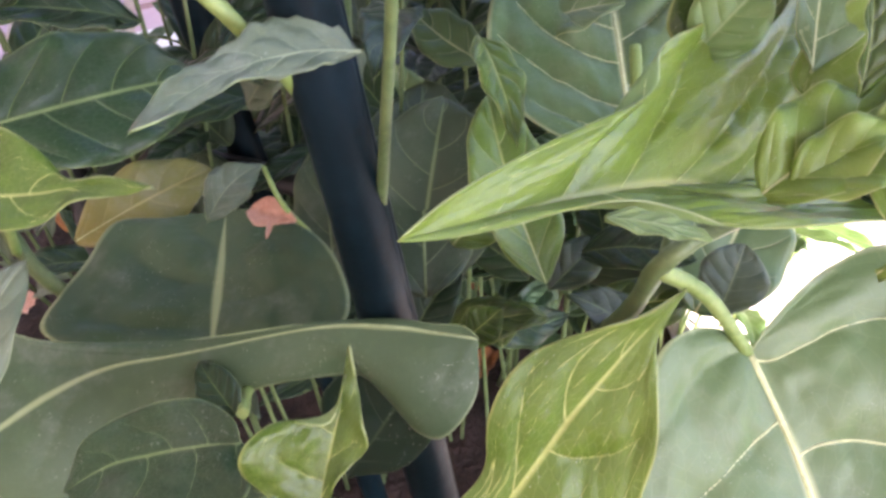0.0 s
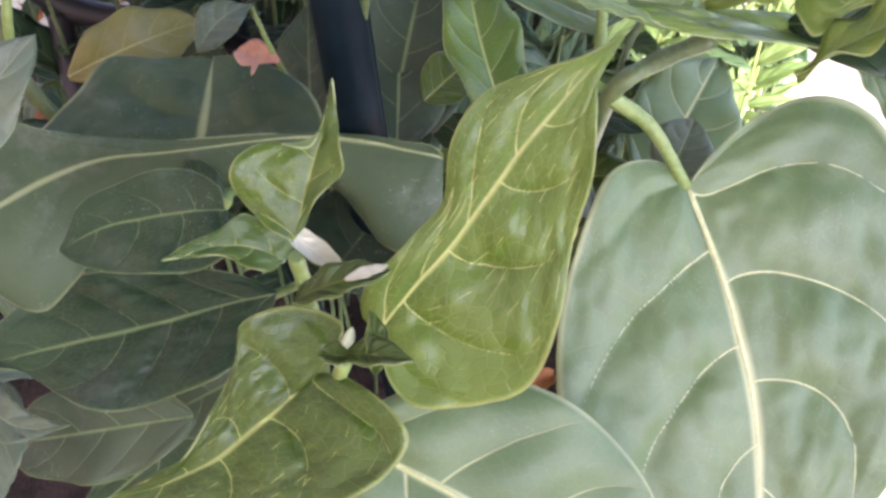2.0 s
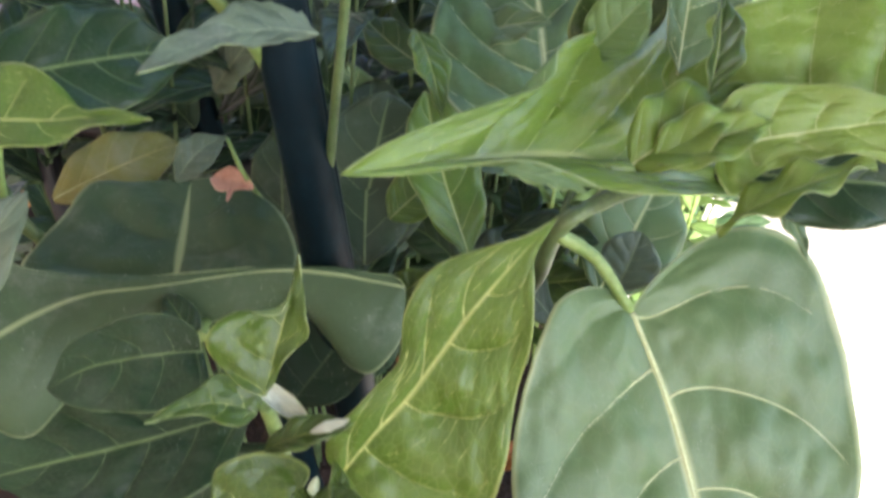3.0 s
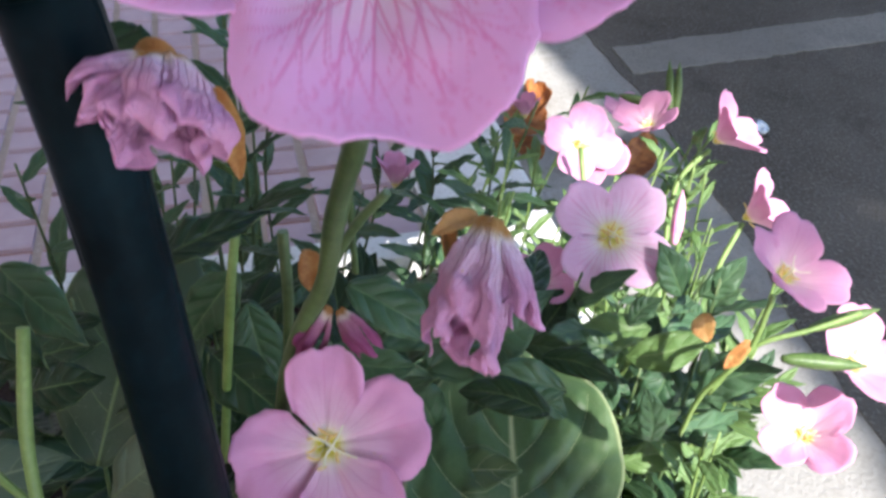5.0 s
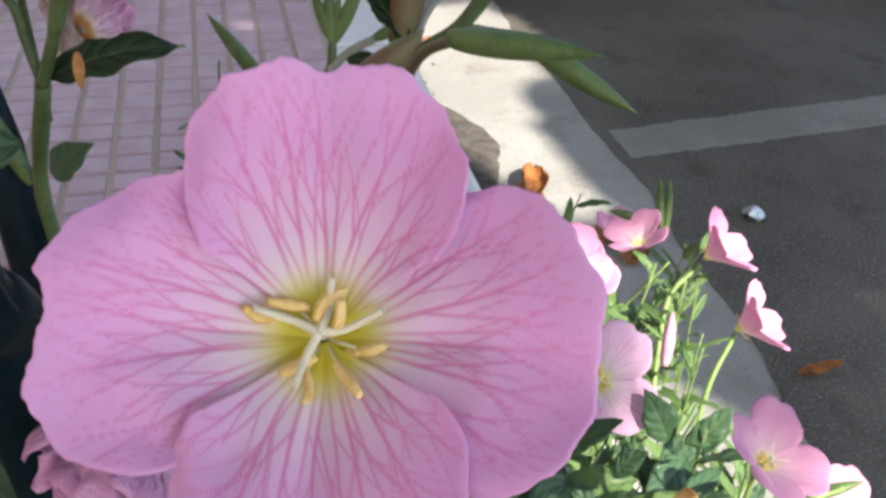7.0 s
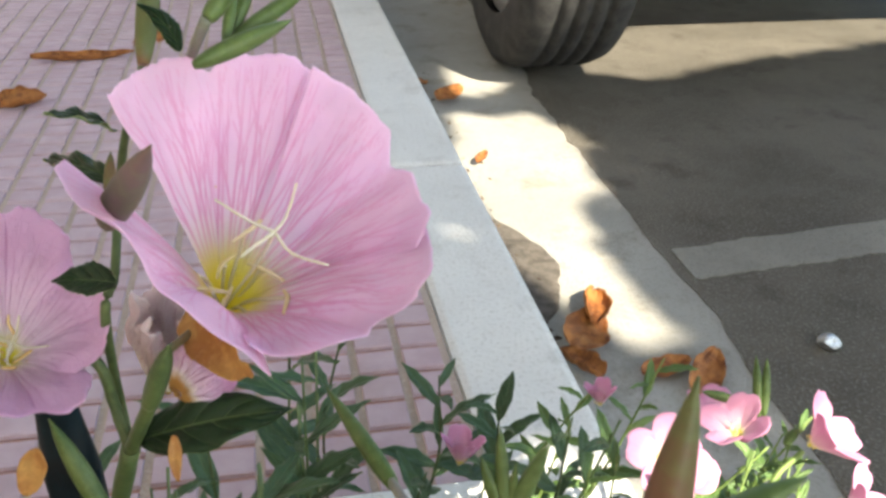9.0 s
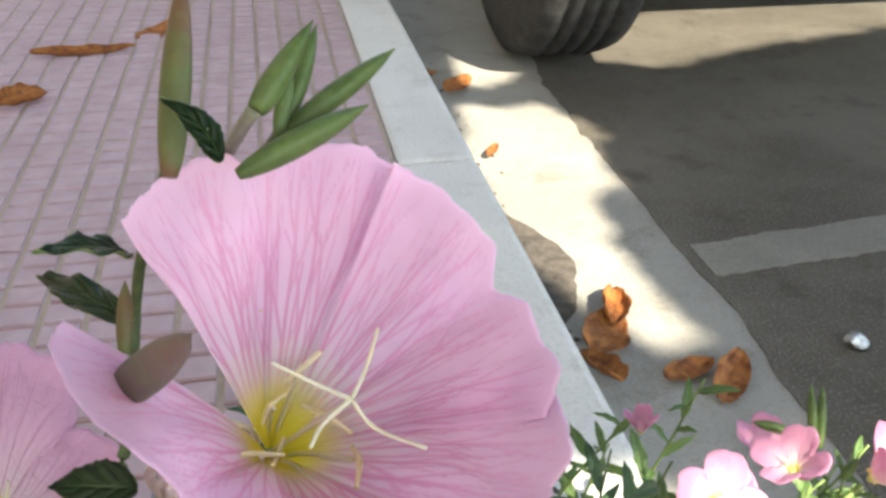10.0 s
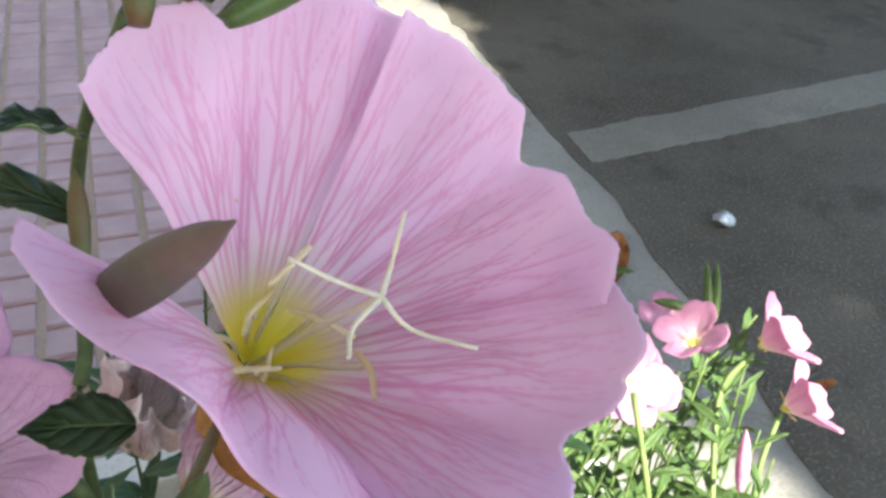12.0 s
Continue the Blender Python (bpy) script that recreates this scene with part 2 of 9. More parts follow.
LEAF = {kind: leaf_material(*given, **more) for kind, (given, more) in LEAF_KINDS.items()}
# the same tissue for leaves whose side veins are modelled
LEAF_DRAWN = {kind: leaf_material(given[0] + "_veined", *given[1:], ruled=False, **more) for kind, (given, more) in LEAF_KINDS.items()}
VEIN = {kind: plain_material(given[0] + "_vein", tuple(0.75 * v + 0.25 * c for v, c in zip(given[3], given[2])), given[3], 160, 0.5, 0.2, 0.0004, through=0.15) for kind, (given, more) in LEAF_KINDS.items()}
UNDER = leaf_material("leaf_underside", (0.110, 0.190, 0.055), (0.160, 0.245, 0.080), (0.40, 0.46, 0.24), rough=0.55, dust=0.08, net=0.09, through=0.28, under=True)
UNDER_PALE = leaf_material("pale_underside", (0.46, 0.50, 0.36), (0.55, 0.58, 0.44), (0.66, 0.68, 0.54), rough=0.6, dust=0.05, net=0.3, through=0.25, under=True)
MIDRIB_DARK = plain_material("dark_midrib", (0.085, 0.130, 0.045), (0.13, 0.18, 0.07), 160, 0.5, 0.2, 0.0004, through=0.1)
MIDRIB = plain_material("midrib", (0.36, 0.42, 0.16), (0.46, 0.50, 0.24), 160, 0.5, 0.2, 0.0004, through=0.2)
STEM = plain_material("green_stem", (0.115, 0.185, 0.045), (0.175, 0.250, 0.075), 120, 0.5, 0.3, 0.0005)
STEM_DARK = plain_material("dark_green_stem", (0.045, 0.080, 0.028), (0.085, 0.125, 0.045), 120, 0.5, 0.3, 0.0005)
STEM_RED = plain_material("reddish_stem", (0.150, 0.075, 0.045), (0.115, 0.120, 0.055), 90, 0.5, 0.3, 0.0005)
STEM_MAUVE = plain_material("mauve_stalk", (0.24, 0.20, 0.21), (0.20, 0.23, 0.17), 110, 0.55, 0.25, 0.0004)
BUD = plain_material("green_bud", (0.062, 0.112, 0.028), (0.108, 0.165, 0.052), 130, 0.45, 0.3, 0.0005, through=0.12)
BUD_RED = plain_material("reddish_bud", (0.150, 0.078, 0.042), (0.098, 0.120, 0.040), 75, 0.5, 0.3, 0.0005, through=0.1, lo=0.36, hi=0.54)
BUD_GREY = plain_material("mauve_bud", (0.170, 0.115, 0.108), (0.115, 0.125, 0.065), 55, 0.6, 0.3, 0.0005, through=0.12)
BUD_PALE = plain_material("pale_bud", (0.30, 0.38, 0.22), (0.40, 0.47, 0.30), 110, 0.5, 0.25, 0.0004, through=0.2)
SEPAL = plain_material("dry_orange_sepal", (0.40, 0.17, 0.05), (0.52, 0.30, 0.10), 130, 0.6, 0.5, 0.0008, through=0.3)
PETAL = petal_material("pink_petal", (0.88, 0.74, 0.84), (0.80, 0.45, 0.73), (0.72, 0.10, 0.40), strength=0.78, core=1.35, heart=(0.84, 0.76, 0.10), drawn=True)
PETAL_PALE = petal_material("pale_pink_petal", (0.90, 0.82, 0.88), (0.84, 0.62, 0.79), (0.68, 0.22, 0.48), strength=0.75, through=0.58, core=1.25, heart=(0.90, 0.84, 0.26))
PETAL_CUP = petal_material("cupped_pink_petal", (0.92, 0.84, 0.90), (0.87, 0.66, 0.82), (0.76, 0.22, 0.50), strength=0.72, through=0.55, core=1.5, heart=(0.92, 0.85, 0.20), drawn=True)
PETAL_PLAIN = petal_material("mid_pink_petal", (0.82, 0.66, 0.80), (0.72, 0.42, 0.68), (0.64, 0.13, 0.38), strength=0.7)
PETAL_SUN = petal_material("light_pink_petal", (0.78, 0.54, 0.64), (0.68, 0.34, 0.52), (0.60, 0.20, 0.40), strength=0.45)
PETAL_OLD = petal_material("withered_petal", (0.84, 0.66, 0.77), (0.70, 0.38, 0.59), (0.48, 0.06, 0.28), lines=3.0, strength=0.65, heart=(0.5, 0.27, 0.08), crumple=0.6)
PETAL_WHITE = petal_material("faded_petal", (0.88, 0.84, 0.78), (0.84, 0.74, 0.74), (0.36, 0.03, 0.14), lines=6, strength=0.9, heart=(0.55, 0.32, 0.08), crumple=0.4)
PETAL_DARK = petal_material("crimson_withered_petal", (0.55, 0.26, 0.36), (0.36, 0.08, 0.20), (0.20, 0.01, 0.08), lines=4.0, strength=0.6, heart=(0.42, 0.2, 0.06), crumple=0.5)
PETAL_FADE = petal_material("fading_petal", (0.80, 0.66, 0.75), (0.70, 0.46, 0.65), (0.52, 0.10, 0.40), lines=4.5, strength=0.42, crumple=0.35)
BUD_PINK = plain_material("pink_bud", (0.62, 0.22, 0.42), (0.70, 0.36, 0.52), 120, 0.55, 0.3, 0.0004, through=0.2)
PETAL_PURPLE = petal_material("purple_petal", (0.40, 0.08, 0.36), (0.30, 0.03, 0.30), (0.2, 0.01, 0.2), strength=0.4)
STYLE = plain_material("white_style", (0.80, 0.78, 0.62), (0.86, 0.83, 0.60), 200, 0.5, 0.1, 0.0003, through=0.3)
ANTHER_PALE = plain_material("cream_anther", (0.80, 0.72, 0.36), (0.86, 0.80, 0.52), 400, 0.7, 0.5, 0.0005)
ANTHER = plain_material("tan_anther", (0.70, 0.46, 0.14), (0.80, 0.60, 0.26), 400, 0.7, 0.5, 0.0005)
FILAMENT = plain_material("pale_filament", (0.80, 0.76, 0.52), (0.84, 0.80, 0.62), 200, 0.5, 0.1, 0.0003, through=0.3)
POLE = plain_material("dark_green_plastic", (0.001, 0.005, 0.007), (0.003, 0.011, 0.015), 60, 0.42, 0.25, 0.0006, spec=0.11, fine=500)
BLACK = plain_material("black_plastic", (0.004, 0.004, 0.005), (0.009, 0.009, 0.010), 40, 0.5, 0.3, 0.001)
DRY = plain_material("dry_leaf", (0.15, 0.048, 0.014), (0.38, 0.15, 0.042), 60, 0.7, 0.6, 0.002, through=0.15)
DRY_PINK = plain_material("dry_pink_petal", (0.42, 0.20, 0.13), (0.52, 0.30, 0.22), 200, 0.7, 0.7, 0.0015, through=0.15)
DEBRIS = plain_material("leaf_crumbs", (0.035, 0.024, 0.016), (0.10, 0.065, 0.038), 60, 0.9, 0.5, 0.002, spec=0.2)
DIRT = plain_material("gutter_dirt", (0.055, 0.048, 0.042), (0.105, 0.092, 0.080), 60, 0.9, 0.8, 0.003, spec=0.2)
SOIL = plain_material("dark_soil", (0.012, 0.008, 0.006), (0.036, 0.023, 0.018), 45, 0.9, 1.0, 0.008, spec=0.2)
FOIL = plain_material("crumpled_foil", (0.36, 0.37, 0.39), (0.58, 0.59, 0.61), 120, 0.3, 0.8, 0.002, metal=1.0)
RUBBER = plain_material("tyre_rubber", (0.022, 0.022, 0.023), (0.045, 0.044, 0.043), 30, 0.75, 0.3, 0.002, spec=0.3)
RIM = plain_material("grey_rim", (0.30, 0.31, 0.32), (0.38, 0.39, 0.40), 20, 0.4, 0.1, 0.001, metal=0.6)
PAINT = plain_material("black_car_paint", (0.006, 0.006, 0.007), (0.010, 0.010, 0.011), 6, 0.45, 0.02, 0.001, spec=0.12)
WALL = plain_material("plain_render", (0.24, 0.22, 0.19), (0.30, 0.28, 0.25), 3, 0.85, 0.3, 0.005)
BARK = plain_material("bark", (0.10, 0.075, 0.055), (0.17, 0.13, 0.10), 14, 0.9, 0.9, 0.02)
CROWN = plain_material("tree_leaf", (0.035, 0.080, 0.022), (0.06, 0.12, 0.035), 4, 0.5, 0.2, 0.003, through=0.25)


def tile_material():
    k = Mat("pink_tile")
    ob = k.coord("Object")
    geo = k.t.nodes.new("ShaderNodeNewGeometry").outputs["Position"]
    n = k.noise(22, 5, 0.65, at=geo)
    col = k.mix(k.step(n, 0.3, 0.7), (0.39, 0.275, 0.305), (0.47, 0.36, 0.395))
    col = k.mix(k.math("MULTIPLY", k.island(), 0.3), col, (0.50, 0.41, 0.42))
    col = k.mix(k.math("MULTIPLY", k.random(), 0.25), col, (0.36, 0.27, 0.29))
    col = k.mix(k.math("MULTIPLY", k.step(k.noise(5, 5, 0.7, at=geo), 0.5, 0.72), 0.35), col, (0.30, 0.25, 0.22))
    k.base(col, 0.75, spec=0.3)
    k.bump(k.math("ADD", n, k.noise(300, 3, at=geo)), 0.35, 0.001)
    return k.m


def ground_material(name, c1, c2, speck, speck_scale, stain, bump=0.6, dist=0.003, rough=0.85):
    k = Mat(name)
    ob = k.coord()
    n = k.noise(3.5, 6, 0.65, at=ob)
    col = k.mix(k.step(n, 0.32, 0.68), c1, c2)
    g = k.noise(speck_scale, 2, 0.5, at=ob)
    col = k.mix(k.math("MULTIPLY", k.step(g, 0.52, 0.68), 0.6), col, speck)
    col = k.mix(k.math("MULTIPLY", k.step(k.noise(11, 6, 0.7, at=ob), 0.52, 0.7), 0.55), col, stain)
    k.base(col, rough, spec=0.25)
    k.bump(k.math("ADD", g, k.math("MULTIPLY", n, 0.6)), bump, dist)
    return k.m


TILE = tile_material()
GROUT_RED = ground_material("red_joint", (0.33, 0.17, 0.145), (0.42, 0.235, 0.20), (0.45, 0.31, 0.27), 300, (0.27, 0.17, 0.14))
GROUT_TAN = ground_material("tan_joint", (0.36, 0.285, 0.235), (0.43, 0.345, 0.285), (0.46, 0.38, 0.32), 300, (0.28, 0.22, 0.18))
KERB = ground_material("kerb_concrete", (0.62, 0.62, 0.60), (0.70, 0.70, 0.675), (0.50, 0.49, 0.46), 240, (0.44, 0.43, 0.40), 0.35)
GUTTER = ground_material("gutter_concrete", (0.235, 0.228, 0.21), (0.30, 0.29, 0.268), (0.21, 0.20, 0.18), 260, (0.140, 0.122, 0.098), 0.5)
ASPHALT = ground_material("asphalt", (0.076, 0.068, 0.056), (0.127, 0.114, 0.097), (0.20, 0.185, 0.165), 260, (0.048, 0.042, 0.034), 0.9, 0.004)
BAND = ground_material("worn_line_paint", (0.19, 0.182, 0.162), (0.25, 0.24, 0.215), (0.12, 0.112, 0.10), 330, (0.145, 0.135, 0.12), 0.8, 0.004)


# ---------------------------------------------------------------- tools
def part(name, bm, material, parent=None, label=""):
    """A bmesh as one object under a thing or a part."""
    me = bpy.data.meshes.new(name)
    bm.to_mesh(me)
    bm.free()
    for mat in material if isinstance(material, (list, tuple)) else (material,):
        me.materials.append(mat)
    ob = new(name, me)
    if parent:
        ob.parent = parent
    return tagged(ob, label)


def thing(name, at, label, category, group="", kind=""):
    ob = new(name)
    ob.location = at
    ob.empty_display_size = 0.02
    return tagged(ob, label, category, group, kind)


def stands(ob):
    """Where an object stands in the world."""
    m = Matrix.Translation(ob.location)
    return stands(ob.parent) @ ob.matrix_parent_inverse @ m if ob.parent else m


def hold(ob, parent):
    """Parent ob, whose mesh is in world metres, without moving it."""
    ob.parent = parent
    ob.matrix_parent_inverse = stands(parent).inverted()
    return ob


def frame_of(axis, face):
    a = Vector(axis).normalized()
    n = Vector(face)
    n = (n - a * n.dot(a)).normalized()
    return a, n, a.cross(n).normalized()


def sheet(bm, fn, nu, nv, thick, flip=False, mats=(0, 1)):
    """A thin two-layered sheet from fn(u, v), v from -1 to 1, with its UVs."""
    uvl = bm.loops.layers.uv.verify()
    P = [[Vector(fn(i / nu, -1 + 2 * j / nv)) for j in range(nv + 1)] for i in range(nu + 1)]
    top, low = [], []
    for i in range(nu + 1):
        rt, rl = [], []
        for j in range(nv + 1):
            du = P[min(i + 1, nu)][j] - P[max(i - 1, 0)][j]
            dv = P[i][min(j + 1, nv)] - P[i][max(j - 1, 0)]
            n = du.cross(dv)
            n = n.normalized() if n.length > 1e-12 else Vector((0, 0, 1))
            edge = 0.15 if i in (0, nu) or j in (0, nv) else 1.0
            rt.append(bm.verts.new(P[i][j] + n * thick * 0.5 * edge))
            rl.append(bm.verts.new(P[i][j] - n * thick * 0.5 * edge))
        top.append(rt), low.append(rl)

    def quad(vs, uvs, m):
        try:
            f = bm.faces.new(vs)
        except ValueError:
            return
        f.smooth, f.material_index = True, m
        for lp, c in zip(f.loops, uvs):
            lp[uvl].uv = c

    for i in range(nu):
        for j in range(nv):
            ids = ((i, j), (i + 1, j), (i + 1, j + 1), (i, j + 1))
            uvs = [(a / nu, b / nv) for a, b in ids]
            quad([top[a][b] for a, b in ids], uvs, mats[0])
            quad([low[a][b] for a, b in reversed(ids)], uvs[::-1], mats[1])
    ring = [(i, 0) for i in range(nu)] + [(nu, j) for j in range(nv)] + [(i, nv) for i in range(nu, 0, -1)] + [(0, j) for j in range(nv, 0, -1)]
    for (a, b), (c, d) in zip(ring, ring[1:] + ring[:1]):
        quad([top[a][b], low[a][b], low[c][d], top[c][d]], [(a / nu, b / nv)] * 2 + [(c / nu, d / nv)] * 2, mats[0])


def fine_sheet(name, fn, nu, nv, thick, mats, vein=None):
    """The same two-layered sheet as one mesh object, for fine grids; vein(u, v) fills the attribute of that name."""
    P = np.array([[fn(i / nu, -1 + 2 * j / nv) for j in range(nv + 1)] for i in range(nu + 1)])
    nrm = np.cross(np.gradient(P, axis=0), np.gradient(P, axis=1))
    nrm /= np.maximum(np.linalg.norm(nrm, axis=2, keepdims=True), 1e-12)
    edge = np.ones((nu + 1, nv + 1, 1))
    edge[0], edge[-1], edge[:, 0], edge[:, -1] = 0.15, 0.15, 0.15, 0.15
    V = np.concatenate([(P + nrm * edge * thick * 0.5).reshape(-1, 3), (P - nrm * edge * thick * 0.5).reshape(-1, 3)])
    ids = np.arange((nu + 1) * (nv + 1)).reshape(nu + 1, nv + 1)
    a, b, c, d = ids[:-1, :-1].ravel(), ids[1:, :-1].ravel(), ids[1:, 1:].ravel(), ids[:-1, 1:].ravel()
    ring = np.concatenate([ids[:-1, 0], ids[-1, :-1], ids[:0:-1, -1], ids[0, :0:-1]])
    step, k = np.roll(ring, -1), ids.size
    F = np.concatenate([np.stack([a, b, c, d], 1), np.stack([d, c, b, a], 1) + k, np.stack([ring, ring + k, step + k, step], 1)])
    me = bpy.data.meshes.new(name)
    me.from_pydata(V.tolist(), [], F.tolist())
    for m in mats:
        me.materials.append(m)
    me.polygons.foreach_set("material_index", np.repeat([0, 1, 0], [len(a), len(a), len(ring)]))
    me.polygons.foreach_set("use_smooth", np.ones(len(F), dtype=bool))
    uu, vv = np.meshgrid(np.arange(nu + 1) / nu, np.arange(nv + 1) / nv, indexing="ij")
    uv = np.tile(np.stack([uu.ravel(), vv.ravel()], 1), (2, 1))
    me.uv_layers.new(name="UVMap").data.foreach_set("uv", uv[F.ravel()].ravel())
    if vein is not None:
        me.attributes.new("vein", "FLOAT", "POINT").data.foreach_set("value", np.tile(vein(uu, vv * 2 - 1).ravel(), 2))
    return new(name, me), P


def even(pts, count=64):
    """A smooth curve through pts, as evenly spaced places."""
    P = np.array([list(p) for p in spline([Vector((*p, 0.0)) if len(p) == 2 else Vector(p) for p in pts], 12)])
    run = np.concatenate([[0], np.cumsum(np.linalg.norm(np.diff(P, axis=0), axis=1))])
    t = np.linspace(0, run[-1], count + 1)
    return np.stack([np.interp(t, run, P[:, k]) for k in range(3)], 1)


def spline(pts, n):
    """Points along a smooth curve through pts."""
    P = [Vector(p) for p in pts]
    P = [P[0] * 2 - P[1]] + P + [P[-1] * 2 - P[-2]]
    out = []
    segs = len(P) - 3
    for s in range(segs):
        a, b, c, d = P[s:s + 4]
        for i in range(n):
            t = i / n
            out.append(0.5 * ((2 * b) + (c - a) * t + (2 * a - 5 * b + 4 * c - d) * t * t + (3 * b - a - 3 * c + d) * t ** 3))
    return out + [P[-2]]


def tube(bm, path, radius, sides=8, ridge=0.0, mat=0):
    """A closed tube along path; radius(t) with t from 0 to 1."""
    rings, n = [], len(path)
    ref = Vector((0.3, 0.5, 0.81))
    for i, p in enumerate(path):
        a = (path[min(i + 1, n - 1)] - path[max(i - 1, 0)]).normalized()
        s = a.cross(ref)
        s = (s if s.length > 0.05 else a.cross(Vector((1, 0, 0)))).normalized()
        w = a.cross(s)
        r = radius(i / (n - 1))
        ring = []
        for j in range(sides):
            g = 2 * math.pi * j / sides
            rr = r * (1 + ridge * math.cos(4 * g))
            ring.append(bm.verts.new(p + (s * math.cos(g) + w * math.sin(g)) * rr))
        rings.append(ring)
    for i in range(n - 1):
        for j in range(sides):
            f = bm.faces.new((rings[i][j], rings[i][(j + 1) % sides], rings[i + 1][(j + 1) % sides], rings[i + 1][j]))
            f.smooth, f.material_index = True, mat
    for ring, rev in ((rings[0], True), (rings[-1], False)):
        f = bm.faces.new(ring[::-1] if rev else ring)
        f.material_index = mat


def box(bm, lo, hi, bevel=0.0, mat=0):
    c = [(lo[i] + hi[i]) / 2 for i in range(3)]
    made = bmesh.ops.create_cube(bm, size=1.0, matrix=Matrix.LocRotScale(c, None, [hi[i] - lo[i] for i in range(3)]))
    for f in {f for v in made["verts"] for f in v.link_faces}:
        f.material_index = mat
    if bevel:
        bmesh.ops.bevel(bm, geom=list({e for v in made["verts"] for e in v.link_edges}), offset=bevel, segments=2, profile=0.6, affect="EDGES")


# ---------------------------------------------------------------- plant parts
def leaf_shape(u, belly, tip):
    """Half-width along a leaf, 1 at its widest (at belly); the larger tip, the more drawn-out the point."""
    a = tip * belly / (1 - belly)
    k = belly ** a * (1 - belly) ** tip
    return max(u, 0.0) ** a * max(1 - u, 0.0) ** tip / k


def leaf(plant, base, tip, face, width, look_of="broad", belly=0.36, point=1.25, lobe=0.0, fold=0.12, arch=0.06, bend=0.0, wave=0.03, waves=3.0,
         twist=0.0, teeth=0.0, pucker=0.0, curl=(0.0, 0.0), pale=False, rib=True, nu=26, nv=14, seed=0, name="leaf", label="", droop=0.0,
         belly2=None, asym=1.0, flip=False):
    """A leaf blade from base to tip, with its upper face turned to face; widths in metres, shapes in shares of its length."""
    base, tip = Vector(base), Vector(tip)
    length = (tip - base).length
    a, n, s = frame_of(tip - base, face)
    ph = seed * 1.7

    def at(u, v):
        w = width * 0.5 * leaf_shape(0.012 + 0.986 * u, belly2 if belly2 and v < 0 else belly, point) * (asym if v < 0 else 1.0)
        if teeth:
            w *= 1 + teeth * (abs((u * 9 + 0.2 * math.sin(ph)) % 1 - 0.5) * 2 - 0.5) * min(1, 4 * u, 5 * (1 - u)) * (0.6 + 0.4 * math.sin(u * 23 + ph))
        av = abs(v)
        along = u * length - lobe * length * av ** 1.7 * (1 - u) ** 3
        tw = twist * (u - 0.3)
        ss, nn = s * math.cos(tw) + n * math.sin(tw), n * math.cos(tw) - s * math.sin(tw)
        c = curl[0] if v < 0 else curl[1]
        ang = fold + c * av * av
        out = w * av * math.cos(ang) * (1 if v > 0 else -1)
        up = w * av * math.sin(ang)
        up += wave * length * math.sin(waves * 2 * math.pi * u + ph + (1.9 if v > 0 else 0)) * av * av
        up += arch * length * 4 * u * (1 - u) - droop * length * u * u
        q = (u - 0.27 * av ** 1.35) * (4 if look_of == "broad" else 5) + (0.37 if v > 0 else 0)
        up += 0.75 * pucker * width * abs(math.sin(math.pi * q)) * min(1, av * 4) * (1 - av ** 4) * min(1, (1 - u) * 3)
        out += bend * length * math.sin(math.pi * u)
        p = base + a * along + ss * out + nn * up
        return p + noise.noise_vector(p * 42) * 0.012 * width

    bm = bmesh.new()
    sheet(bm, at, nu, nv, 0.00035, mats=(0, 1) if flip else (1, 0))
    blade = hold(part(name, bm, (LEAF[look_of], UNDER_PALE if pale else UNDER), None, label), plant)
    if rib:
        bm = bmesh.new()
        path = [at(u / 20, 0.0) + n * 0.0001 for u in range(0, 20)]
        r = min(0.0007, 0.011 * width)
        tube(bm, path, lambda t: r * (1 - 0.8 * t), 6)
        hold(part("midrib", bm, MIDRIB if look_of in ("broad", "bright", "fresh", "young", "dusty", "yellow") else MIDRIB_DARK, None), blade)
    return blade


